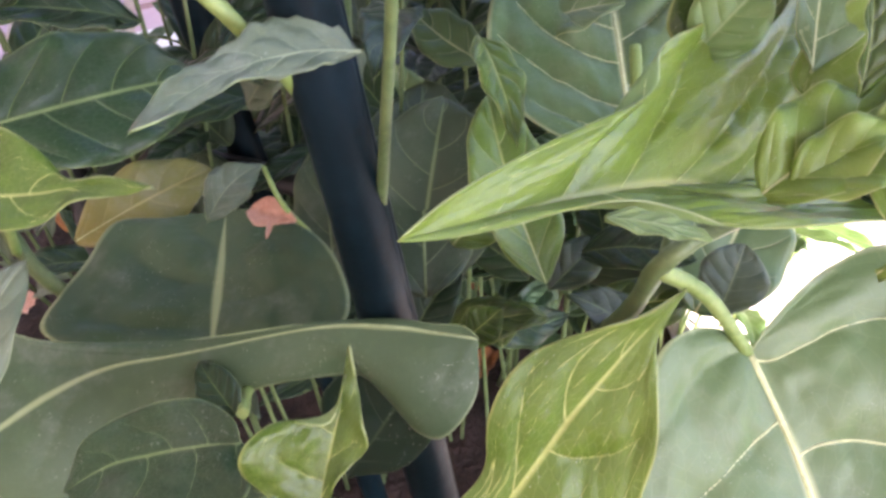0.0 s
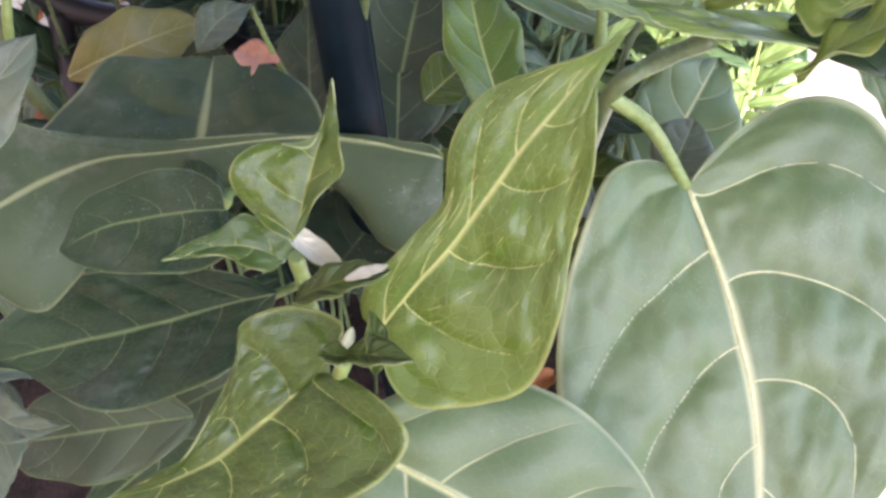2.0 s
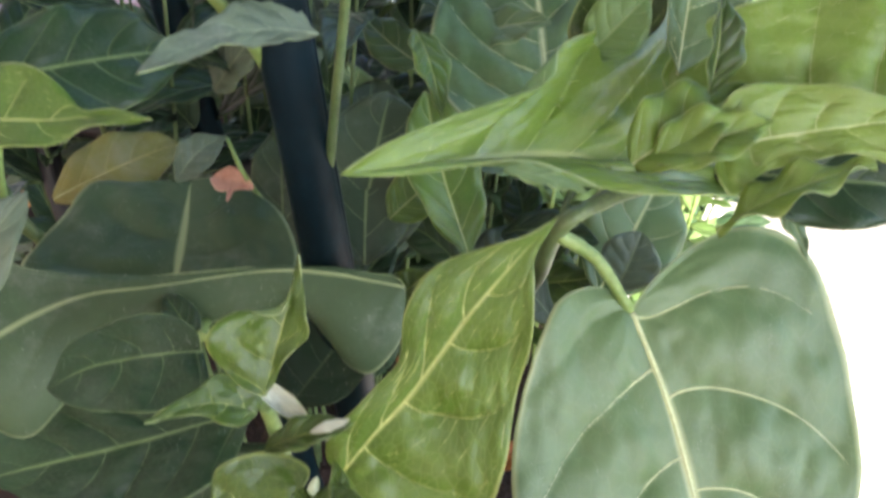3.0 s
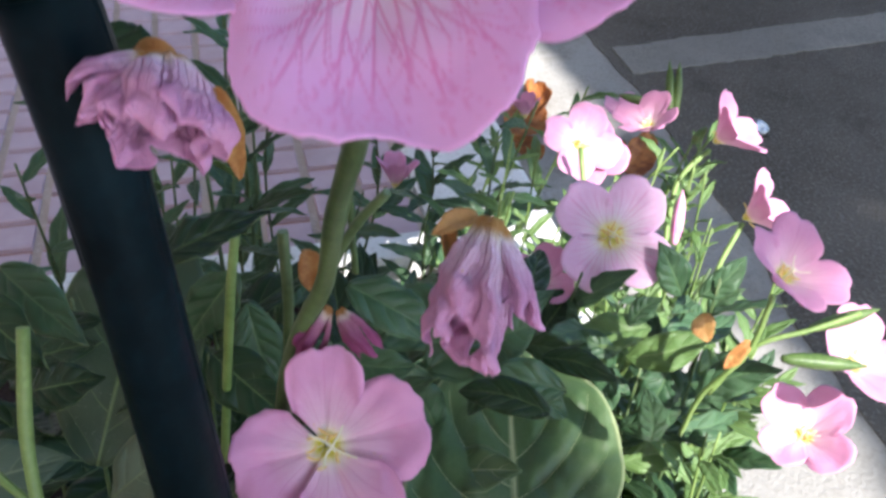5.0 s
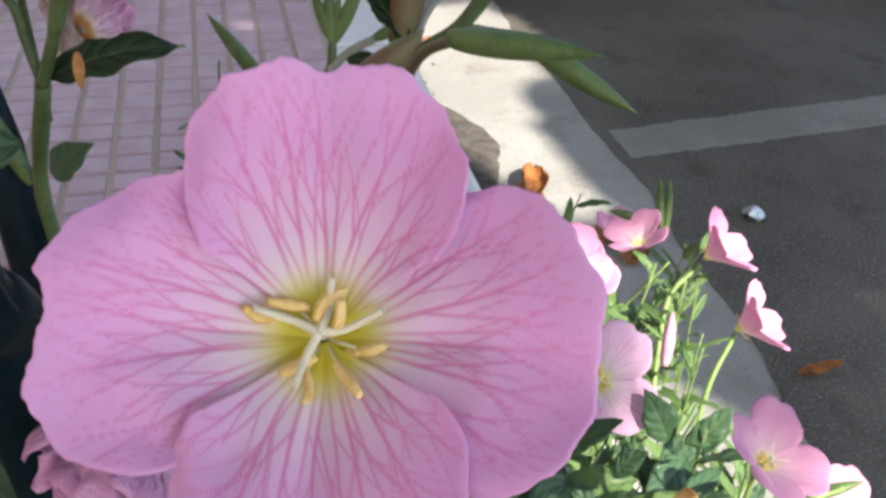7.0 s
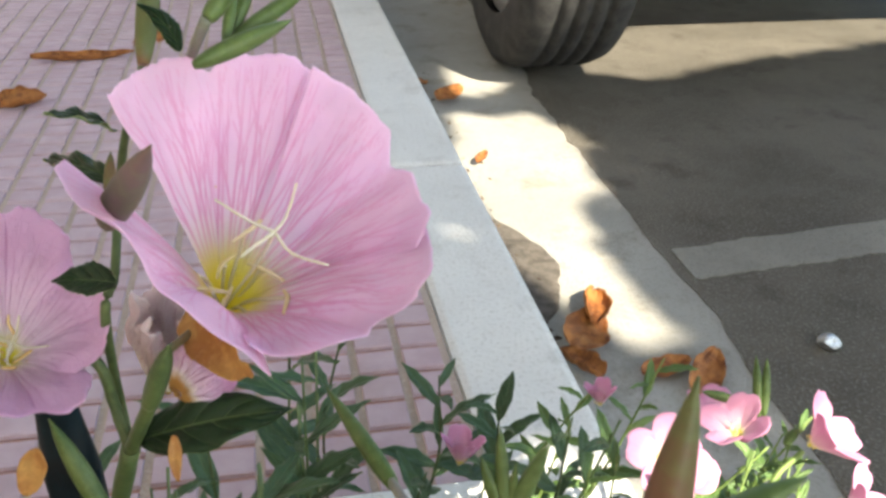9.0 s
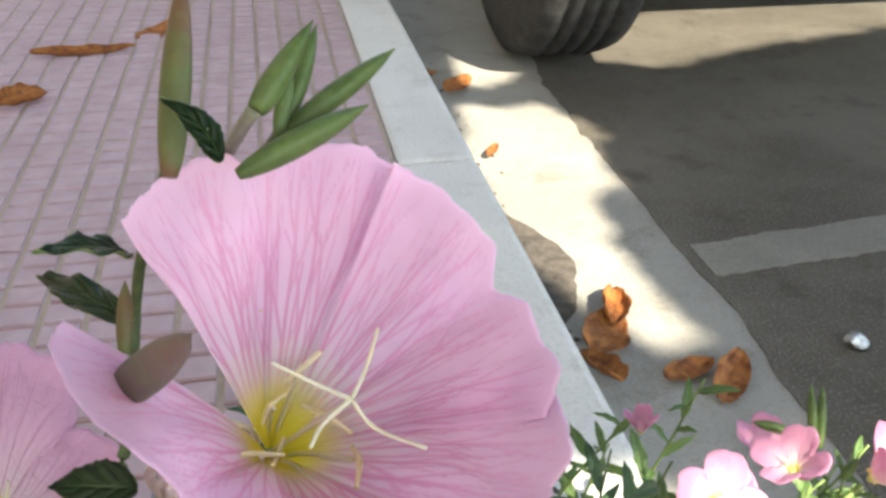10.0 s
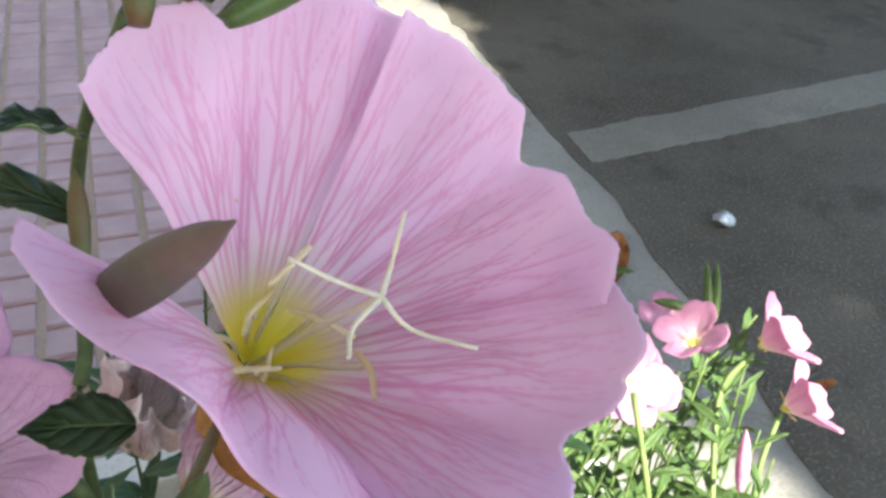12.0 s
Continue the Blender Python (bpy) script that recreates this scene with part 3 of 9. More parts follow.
def blade(plant, base, tip, face, rib, left, right, look_of, fold=(0.1, 0.1), curl=(0.0, 0.0), arch=0.0, wave=0.02, waves=3.0, pucker=0.03, pairs=5, slant=0.24,
          nu=70, nv=48, seed=0, rib_r=0.0005, lateral_r=0.00016, label="", name="leaf", crinkle=1.0, flip=False, pale=False, teeth=0.0, net=True):
    """A leaf with its own outline: midrib, left and right margin are curves in millimetres along and across the line from base to tip."""
    base, tip = Vector(base), Vector(tip)
    a, n, s = frame_of(tip - base, face)
    mid, sides = even(rib), {-1: even(left), 1: even(right)}
    length = (tip - base).length
    wide = max(np.abs(sides[-1][:, 1] - sides[1][:, 1])) / 1000
    shift = {-1: 0.0, 1: 0.42}

    def pick(curve, u):
        q = min(max(u, 0.0), 1.0) * 64
        i = min(int(q), 63)
        return curve[i] + (curve[i + 1] - curve[i]) * (q - i)

    def phase(u, av, k):
        return (u - slant * av ** 1.3) * pairs + shift[k] + 0.22 * noise.noise((u * 4, seed * 1.3, k * 2.0))

    def at(u, v):
        k, av = (1 if v > 0 else -1), abs(v)
        m, e = pick(mid, u), pick(sides[k], u)
        if teeth:
            e = m + (e - m) * (1 + teeth * (abs((u * 8 + 0.3 * k) % 1 - 0.5) * 2 - 0.5) * min(1, 5 * (1 - u), 5 * u))
        p = m + (e - m) * av
        d = float(np.hypot(e[0] - m[0], e[1] - m[1])) / 1000
        j = 0 if v < 0 else 1
        h = d * av * math.sin(fold[j] + curl[j] * av * av)
        h += wave * length * math.sin(waves * 6.283 * u + seed * 1.7 + (1.9 if v > 0 else 0)) * av * av + arch * length * 4 * u * (1 - u)
        q = phase(u, av, k)
        soft = min(1, av * 4) * (1 - av ** 3) * min(1, (1 - u) * 4, u * 8 + 0.3)
        h += pucker * d * 2 * (abs(math.sin(math.pi * q)) ** 0.7 - 0.55) * soft
        h += crinkle * pucker * d * (0.9 * noise.noise((u * 9, v * 4, seed)) + 0.5 * noise.noise((u * 21, v * 10, seed + 5))) * min(1, av * 5)
        return base + a * (p[0] / 1000) + s * (p[1] / 1000) + n * h

    look_m = LEAF_DRAWN[look_of]
    under = UNDER_PALE if pale else UNDER
    ob, grid = fine_sheet(name, at, nu, nv, 0.00035, (look_m, under) if flip else (under, look_m))
    hold(tagged(ob, label), plant)

    def on(u, v):
        """A place on the finished sheet."""
        x, y = min(max(u, 0.0), 0.9999) * nu, (min(max(v, -1.0), 0.9999) + 1) * 0.5 * nv
        i, j = int(x), min(int(y), nv - 1)
        p = grid[i][j] * (1 - x + i) * (1 - y + j) + grid[i + 1][j] * (x - i) * (1 - y + j) + grid[i][j + 1] * (1 - x + i) * (y - j) + grid[i + 1][j + 1] * (x - i) * (y - j)
        return Vector(p)

    bm = bmesh.new()
    tube(bm, [at(u / 24, 0.0) + n * rib_r * 0.1 for u in range(25)], lambda t: rib_r * (1 - 0.82 * t), 7)
    hold(part("midrib", bm, VEIN[look_of], None), ob)
    bm = bmesh.new()
    rnd = random.Random(seed)

    def where(av, k, q):
        u = (q - shift[k]) / pairs + slant * av ** 1.3
        for _ in range(4):
            u += (q - phase(u, av, k)) / pairs
        return u

    for k in (-1, 1) if lateral_r else ():
        for q in range(0, pairs + 1):
            run = [(where(0.92 * i / 24, k, q), 0.92 * i / 24) for i in range(25)]
            run = [(u, v) for u, v in run if 0.01 < u < 0.97]
            if len(run) < 10 or run[0][1] > 0.35:
                continue
            thin = lateral_r * rnd.uniform(0.75, 1.1) * (1 - 0.45 * q / pairs)
            tube(bm, [on(u, k * max(v, 0.004)) + n * (0.00018 - thin * 0.3) for u, v in run], lambda t: thin * (1 - 0.7 * t), 5)
            if not net:
                continue
            for c in range(4):
                v0 = 0.2 + 0.19 * c + rnd.uniform(-0.05, 0.05)
                v1 = min(0.92, v0 + rnd.uniform(0.02, 0.14))
                u0, u1 = where(v0, k, q), where(v1, k, q + 1)
                if 0.03 < u0 < 0.9 and 0.03 < u1 < 0.92:
                    bend = rnd.uniform(-0.07, 0.07)
                    tube(bm, [on(u0 + (u1 - u0) * i / 6, k * (v0 + (v1 - v0) * i / 6 + bend * math.sin(math.pi * i / 6))) + n * 0.00015 for i in range(7)], lambda t: lateral_r * 0.3, 4)
    if bm.verts:
        hold(part("venation", bm, VEIN[look_of], None), ob)
    else:
        bm.free()
    return ob


def stem(plant, pts, r0, r1=None, material=None, name="stem", sides=8, label=""):
    r1 = r0 if r1 is None else r1
    bm = bmesh.new()
    path = spline(pts, 7)
    tube(bm, path, lambda t: (r0 + (r1 - r0) * t) * (1 + 0.05 * math.sin(37 * t)), sides)
    return hold(part(name, bm, material or STEM, None, label), plant)


def bud(plant, base, tip, r, material=None, bow=(0, 0, 0), name="bud", fat=0.45, label="", neck=0.25):
    """A ridged spindle-shaped bud or seed pod."""
    base, tip = Vector(base), Vector(tip)
    path = spline([base, base.lerp(tip, 0.5) + Vector(bow), tip], 9)
    bm = bmesh.new()
    tube(bm, path, lambda t: r * max(0.06, neck * (1 - t) + (1 - neck * (1 - t)) * leaf_shape(min(0.995, 0.02 + t), fat, 0.8)), 12, 0.07)
    return hold(part(name, bm, material or BUD, None, label), plant)


def petal_veins(seed, wide):
    """Forking pink veins of one petal, grown from its base to its rim; gives the strength at any place (u along, v across)."""
    rnd = random.Random(seed)
    strokes = []

    def grow(u, v, way, width, left, depth):
        pts, side = [(u, v)], 1 if rnd.random() < 0.5 else -1
        wait = rnd.uniform(0.10, 0.17)
        while left > 0 and u < 0.96 and abs(v) < 0.97:
            u, v = u + 0.02, v + 0.02 * way / max(u, 0.12)
            way += rnd.uniform(-0.03, 0.03) - 0.02 * way
            left, wait = left - 0.02, wait - 0.02
            pts.append((u, v))
            if wait < 0 and depth < 2 and u > 0.34:
                grow(u, v, way + side * rnd.uniform(0.26, 0.44), width * 0.74, rnd.uniform(0.18, 0.42), depth + 1)
                side, wait = -side, rnd.uniform(0.11, 0.18)
        strokes.append((np.array(pts), width, depth))

    count = 13
    for i in range(count):
        v0 = -0.88 + 1.76 * i / (count - 1) + rnd.uniform(-0.03, 0.03)
        grow(0.10, v0 * 0.96, v0 * 0.035 * 0.5, 0.0135 if i % 2 == 0 else 0.010, 0.9 if i % 2 == 0 else rnd.uniform(0.45, 0.65), 0 if i % 2 == 0 else 1)

    def strength(u, v):
        x, y = u * np.sin(wide * v), u * np.cos(wide * v)
        out = np.zeros(u.shape)
        for pts, width, depth in strokes:
            px, py = pts[:, 0] * np.sin(wide * pts[:, 1]), pts[:, 0] * np.cos(wide * pts[:, 1])
            near = (x > px.min() - 0.03) & (x < px.max() + 0.03) & (y > py.min() - 0.03) & (y < py.max() + 0.03)
            if not near.any() or len(pts) < 2:
                continue
            qx, qy, best = x[near], y[near], np.zeros(near.sum())
            for i in range(len(pts) - 1):
                ax, ay, bx, by = px[i], py[i], px[i + 1] - px[i], py[i + 1] - py[i]
                t = np.clip(((qx - ax) * bx + (qy - ay) * by) / (bx * bx + by * by), 0, 1)
                d = np.hypot(qx - ax - t * bx, qy - ay - t * by)
                w = width * (0.85 - 0.38 * pts[i, 0])
                best = np.maximum(best, np.clip(1.25 - d / w, 0, 1) * (1.0 - 0.72 * pts[i, 0] ** 2) * (1 - 0.13 * depth))
            out[near] = np.maximum(out[near], best)
        return out

    return strength


def flower(plant, centre, axis, up, radius, petals, material=None, cup=0.35, style=True, name="flower", label="", roll_edge=0.0, stalk=None, small=False, stigma=(25, 115, 205, 295), arm=0.2, reach=0.3, off=(0.0, 0.0), notch=0.5, deep=1.0, flare=0.0, frill=1.0, big=False, thick=1.0, anther=None, crease=0.035):
    """A four-petalled flower. petals: (angle, width, length, lift) a petal, and if it differs its own flare and notch, angles in degrees from up, clockwise seen from the front."""
    centre = Vector(centre)
    z, y, x = frame_of(axis, up)
    x = y.cross(z)
    head = thing(name, centre - plant.location, label, "")
    head.parent = plant
    nu, nv = (14, 14) if small else (30, 56)
    for i, (ang, wide, long, lift, *more) in enumerate(petals):
        turn, blunt = more if more else (flare, notch)
        g = radians(ang)
        d = y * math.cos(g) + x * math.sin(g)
        t = d.cross(z)
        depth = 0.05 * radius * (i % 2)

        def at(u, v, d=d, t=t, wide=wide, long=long, lift=lift, i=i, depth=depth, turn=turn, blunt=blunt):
            g = wide * v * (0.92 + 0.08 * u)
            edge = 0.016 * math.sin(9 * v + i * 2) + 0.006 * math.sin(29 * v + i) + 0.03 * noise.noise((v * 2.5, i * 3.1, centre.x * 90)) + 0.014 * noise.noise((v * 13, i * 5.3, centre.y * 90)) + 0.009 * noise.noise((v * 31, i * 2.3, 4))
            rim = 1 - blunt * abs(v) ** 2.6 - 0.05 * math.exp(-(v * 9) ** 2) + frill * edge
            r = radius * long * (0.02 + 0.98 * u) * (1 + (rim - 1) * u)
            rise = cup + lift - turn * v * v * u
            h = r * math.sin(rise) + radius * (0.045 * math.sin(math.pi * u) - roll_edge * u ** 4)
            h += radius * (0.05 * v * v * u * u + 0.026 * math.sin(7 * v + 3 * u + i * 1.3) * u * u + 0.05 * noise.noise((v * 3 + i, u * 4, centre.y * 70)) * u)
            h -= radius * crease * (math.exp(-(v * 6) ** 2) * math.sin(math.pi * u) - (1.2 * abs(v) * u * u if big else 0.0))
            r *= math.cos(rise)
            return centre + d * r * math.cos(g) + t * r * math.sin(g) + z * (h - depth * (0.3 + u))

        if big:
            hold(fine_sheet("petal", at, 96, 130, 0.00025, (material, material), petal_veins(i + int(radius * 1e4), wide))[0], head)
            continue
        bm = bmesh.new()
        sheet(bm, at, nu, nv, 0.00025)
        hold(part("petal", bm, (material or PETAL_PLAIN, material or PETAL_PLAIN), None), head)
    if style:
        top = centre + z * radius * reach + y * radius * off[1] + x * radius * off[0]
        bm = bmesh.new()
        tube(bm, spline([centre, centre.lerp(top, 0.6) + x * radius * 0.02, top], 5), lambda q: radius * 0.010 / deep ** 0.5, 6)
        for k, turn in enumerate(stigma):
            g = radians(turn)
            dd = y * math.cos(g) + x * math.sin(g)
            tube(bm, spline([top, top + dd * radius * arm * 0.5 - z * radius * 0.012 + dd.cross(z) * radius * 0.012, top + dd * radius * arm * (1 + 0.2 * (k % 2)) + z * radius * 0.05], 4), lambda q: radius * thick * (0.0125 - 0.004 * q) / deep ** 0.5, 6)
        hold(part("style", bm, STYLE, None), head)
        rnd = random.Random(int(radius * 1e5) + len(plant.children))
        for k in range(8):
            g = radians(k * 45 + rnd.uniform(-26, 26))
            dd = y * math.cos(g) + x * math.sin(g)
            e = centre + dd * radius * rnd.uniform(0.05, 0.19) + z * radius * deep * rnd.uniform(0.08, 0.17)
            bm = bmesh.new()
            tube(bm, spline([centre + dd * radius * 0.03, centre + dd * radius * 0.08 + z * radius * deep * 0.08, e], 4), lambda q: radius * 0.007, 5)
            way = (dd * rnd.uniform(0.3, 1.0) + dd.cross(z) * rnd.uniform(-1.0, 1.0) + z * rnd.uniform(-0.2, 0.9)).normalized()
            bowed = dd.cross(z) * radius * rnd.uniform(-0.03, 0.03)
            long = radius * rnd.uniform(0.13, 0.19)
            tube(bm, spline([e - way * long * 0.35, e + way * long * 0.2 + bowed, e + way * long * 0.65], 5), lambda q: radius * thick * 0.0115 / deep ** 0.3 * (0.55 + 0.7 * math.sin(math.pi * min(1, 0.12 + 0.76 * q))), 7, mat=1)
            hold(part("stamen", bm, (FILAMENT, anther or ANTHER), None), head)
    return head


def withered(plant, base, tip, r, material=None, seed=0, name="withered_flower", label="", petals=4, flare=0.55):
    """Crumpled petals hanging together from base to tip."""
    base, tip = Vector(base), Vector(tip)
    a, n, s = frame_of(tip - base, (0.3, -0.8, 0.4))
    length = (tip - base).length
    head = thing(name, base - plant.location, label, "")
    head.parent = plant
    for k in range(petals):
        g = 2 * math.pi * k / petals + seed

        def at(u, v, g=g, k=k):
            w = g + v * (0.95 + 0.2 * math.sin(4 * u + k))
            rad = r * (0.16 + 0.95 * math.sin(math.pi * min(1, 0.62 * u + 0.04)) * (0.55 + flare * 0.6)) * (1 + 0.13 * math.sin(5 * v + 3 * u + k * 2 + seed) + 0.11 * u * math.sin(9 * w + 5 * u + seed))
            p = base + a * length * u * (1 - 0.14 * math.sin(2.3 * v + k * 1.7 + seed)) + (n * math.cos(w) + s * math.sin(w)) * rad
            p += noise.noise_vector(p * 190 + Vector((seed, k, 0))) * r * 0.42 * u
            p += noise.noise_vector(p * 520 + Vector((k, seed, 0))) * r * 0.16 * u
            return p + noise.noise_vector(p * 1300) * r * 0.05

        bm = bmesh.new()
        sheet(bm, at, 30, 24, 0.00022)
        hold(part("petal", bm, (material or PETAL_OLD, material or PETAL_OLD), None), head)
    return head


def flap(plant, base, tip, face, width, material, seed=0, name="sepal", label="", curl=0.5, rough=0.14):
    """A small dry flap: a sepal or a scrap of dead leaf."""
    base, tip = Vector(base), Vector(tip)
    a, n, s = frame_of(tip - base, face)
    length = (tip - base).length

    def at(u, v):
        w = width * 0.5 * leaf_shape(0.02 + 0.96 * u, 0.4, 0.8)
        p = base + a * u * length + s * w * v * math.cos(curl * v) + n * (w * abs(v) * curl + 0.1 * length * math.sin(3 * u + seed))
        return p + noise.noise_vector(p * 260 + Vector((seed, 0, 0))) * width * rough

    bm = bmesh.new()
    sheet(bm, at, 14, 8, 0.0003)
    return hold(part(name, bm, (material, material), None, label), plant)


def sprig(plant_ob, foot, top, rnd, leaves, size, look_of, thick=0.0011, lean_out=0.6, start=0.25, wide=(0.22, 0.32)):
    foot, top = Vector(foot), Vector(top)
    mid = foot.lerp(top, 0.5) + Vector((rnd.uniform(-0.01, 0.01), rnd.uniform(-0.01, 0.01), 0.01))
    path = spline([foot, mid, top], 8)
    stem(plant_ob, [foot, mid, top], thick, thick * 0.5, STEM if look_of == "sunny" else STEM_DARK)
    g = rnd.uniform(0, 6)
    for i in range(leaves):
        t = start + (1 - start) * (i + 0.3) / leaves
        p = path[min(len(path) - 1, int(t * (len(path) - 1)))]
        g += 2.4
        d = Vector((math.cos(g), math.sin(g), rnd.uniform(0.15, lean_out + 0.3)))
        ln = size * rnd.uniform(0.7, 1.2) * (1.15 - 0.5 * t)
        leaf(plant_ob, p, p + d.normalized() * ln, (rnd.uniform(-0.3, 0.3), rnd.uniform(-0.5, 0.1), 1), ln * rnd.uniform(wide[0], wide[1]), look_of, belly=0.45, point=0.95,
             teeth=0.16, fold=0.3, arch=rnd.uniform(0.0, 0.12), wave=0.02, nu=14, nv=6, rib=ln > 0.03, seed=i + 10 * g)


STAKE_A = [(0.0048, -0.0340, -0.0300), (-0.0036, -0.0123, 0.1500), (-0.0129, 0.0118, 0.3500), (-0.0170, 0.0093, 0.3850), (-0.0202, 0.0065, 0.3970), (-0.0240, 0.0040, 0.4090)]
STAKE_B = [(-0.0169, 0.0676, -0.0300), (-0.0271, 0.0900, 0.1500), (-0.0392, 0.1164, 0.3633)]

# ---------------------------------------------------------------- ground, kerb and road
def slab(name, lo, hi, material, label="", category="", bevel=0.0, kind="structure"):
    bm = bmesh.new()
    box(bm, lo, hi, bevel)
    return tagged(part(name, bm, material), label, category, "", kind)


KX = 0.237      # outer edge of the kerb
# asphalt with a ragged edge against the concrete gutter
edge = [(0.445, -60), (0.445, 0.3)]
y = 0.32
while y < 2.6:
    x = 0.482 + 0.05 * max(0, y - 1.3) - 0.10 * max(0, 0.68 - y) + 0.018 * noise.noise((y * 7, 0, 0)) + 0.008 * noise.noise((y * 30, 3, 0))
    edge.append((x, y))
    y += 0.02
edge += [(0.55, 2.8), (0.55, 80), (80, 80), (80, -60)]
bm = bmesh.new()
deck = [bm.verts.new((x, y, -0.10)) for x, y in edge]
foot = [bm.verts.new((x, y, -0.30)) for x, y in edge]
bm.faces.new(deck[::-1])
for i in range(len(edge)):
    k = (i + 1) % len(edge)
    bm.faces.new((deck[i], deck[k], foot[k], foot[i]))
bmesh.ops.recalc_face_normals(bm, faces=bm.faces)
bmesh.ops.triangulate(bm, faces=bm.faces)
tagged(part("road", bm, ASPHALT), "dark worn asphalt road surface", "road", "", "structure")
slab("gutter", (KX, -60, -0.30), (1.3, 80, -0.1012), GUTTER, "pale concrete gutter strip beside the kerb", "gutter")
# worn line with ragged edges
bm = bmesh.new()
near, far_side = [], []
x = 0.497
while x < 2.4:
    near.append((x, 0.832 + 0.085 * (x - 0.488) + 0.004 * noise.noise((x * 14, 1, 0)) + 0.005 * noise.noise((x * 70, 2, 0))))
    far_side.append((x, 0.906 + 0.10 * (x - 0.488) + 0.004 * noise.noise((x * 14, 7, 0)) + 0.005 * noise.noise((x * 70, 9, 0))))
    x += 0.008
near.append((6.0, 1.301)), far_side.append((6.0, 1.457))
ring = near + far_side[::-1]
top_r = [bm.verts.new((x, y, -0.0986)) for x, y in ring]
low_r = [bm.verts.new((x, y, -0.104)) for x, y in ring]
n = len(near)
for i in range(n - 1):
    bm.faces.new((top_r[i], top_r[i + 1], top_r[2 * n - 2 - i], top_r[2 * n - 1 - i]))
for i in range(2 * n):
    k = (i + 1) % (2 * n)
    bm.faces.new((low_r[i], low_r[k], top_r[k], top_r[i]))
tagged(part("line_marking", bm, BAND), "worn pale line across the asphalt", "road marking", "", "structure")
bm = bmesh.new()
for i in range(-20, 24):
    box(bm, (KX - 0.10, i * 1.0 + 0.002, -0.30), (KX, i * 1.0 + 0.998, 0.0), 0.008)
tagged(part("kerb", bm, KERB), "pale grey concrete kerb with rounded edge", "kerb", "", "structure")
BED_X0, BED_X1, BED_Y0, BED_Y1 = -0.62, KX - 0.10, -0.9, 0.411
bm = bmesh.new()
box(bm, (-1.9, BED_Y1 + 0.03, -0.3), (KX - 0.101, 60, -0.0025))
box(bm, (-1.9, -60, -0.3), (KX - 0.101, BED_Y0, -0.0025))
box(bm, (-1.9, BED_Y0, -0.3), (BED_X0, BED_Y1 + 0.03, -0.0025))
pavement = tagged(part("pavement", bm, GROUT_RED), "pavement of small pink square tiles", "pavement", "", "structure")
bm = bmesh.new()
for i in range(38):
    x = KX - 0.1045 - 0.04 * i
    box(bm, (x - 0.0035, BED_Y1 + 0.031, -0.01), (x + 0.0035, 4.4, -0.0012))
tagged(part("joint", bm, GROUT_TAN, pavement), kind="stuff")
slab("bed_edge", (BED_X0, BED_Y1, -0.3), (BED_X1, BED_Y1 + 0.03, 0.004), KERB, "cement edging of the planting bed", "edging", 0.004)

# soil of the bed, uneven, one sheet
bm = bmesh.new()
NX, NY = 60, 80
grid = []
for j in range(NY + 1):
    row = []
    for i in range(NX + 1):
        x = BED_X0 + (BED_X1 - BED_X0) * i / NX
        y = BED_Y0 + (BED_Y1 - BED_Y0) * j / NY
        z = -0.02 + 0.010 * noise.noise((x * 14, y * 14, 0)) + 0.006 * noise.noise((x * 45, y * 45, 3))
        row.append(bm.verts.new((x, y, z)))
    grid.append(row)
for j in range(NY):
    for i in range(NX):
        bm.faces.new((grid[j][i], grid[j][i + 1], grid[j + 1][i + 1], grid[j + 1][i])).smooth = True
tagged(part("soil", bm, SOIL), "dark crumbly soil of the planting bed", "soil", "", "structure")

# added wall, well out of sight: closes the pavement, blocks skylight from the west
slab("unseen_wall_west", (-2.2, -60, -0.3), (-1.9, 60, 9.0), WALL, "added unseen plain rendered wall that blocks light along the pavement", "wall")


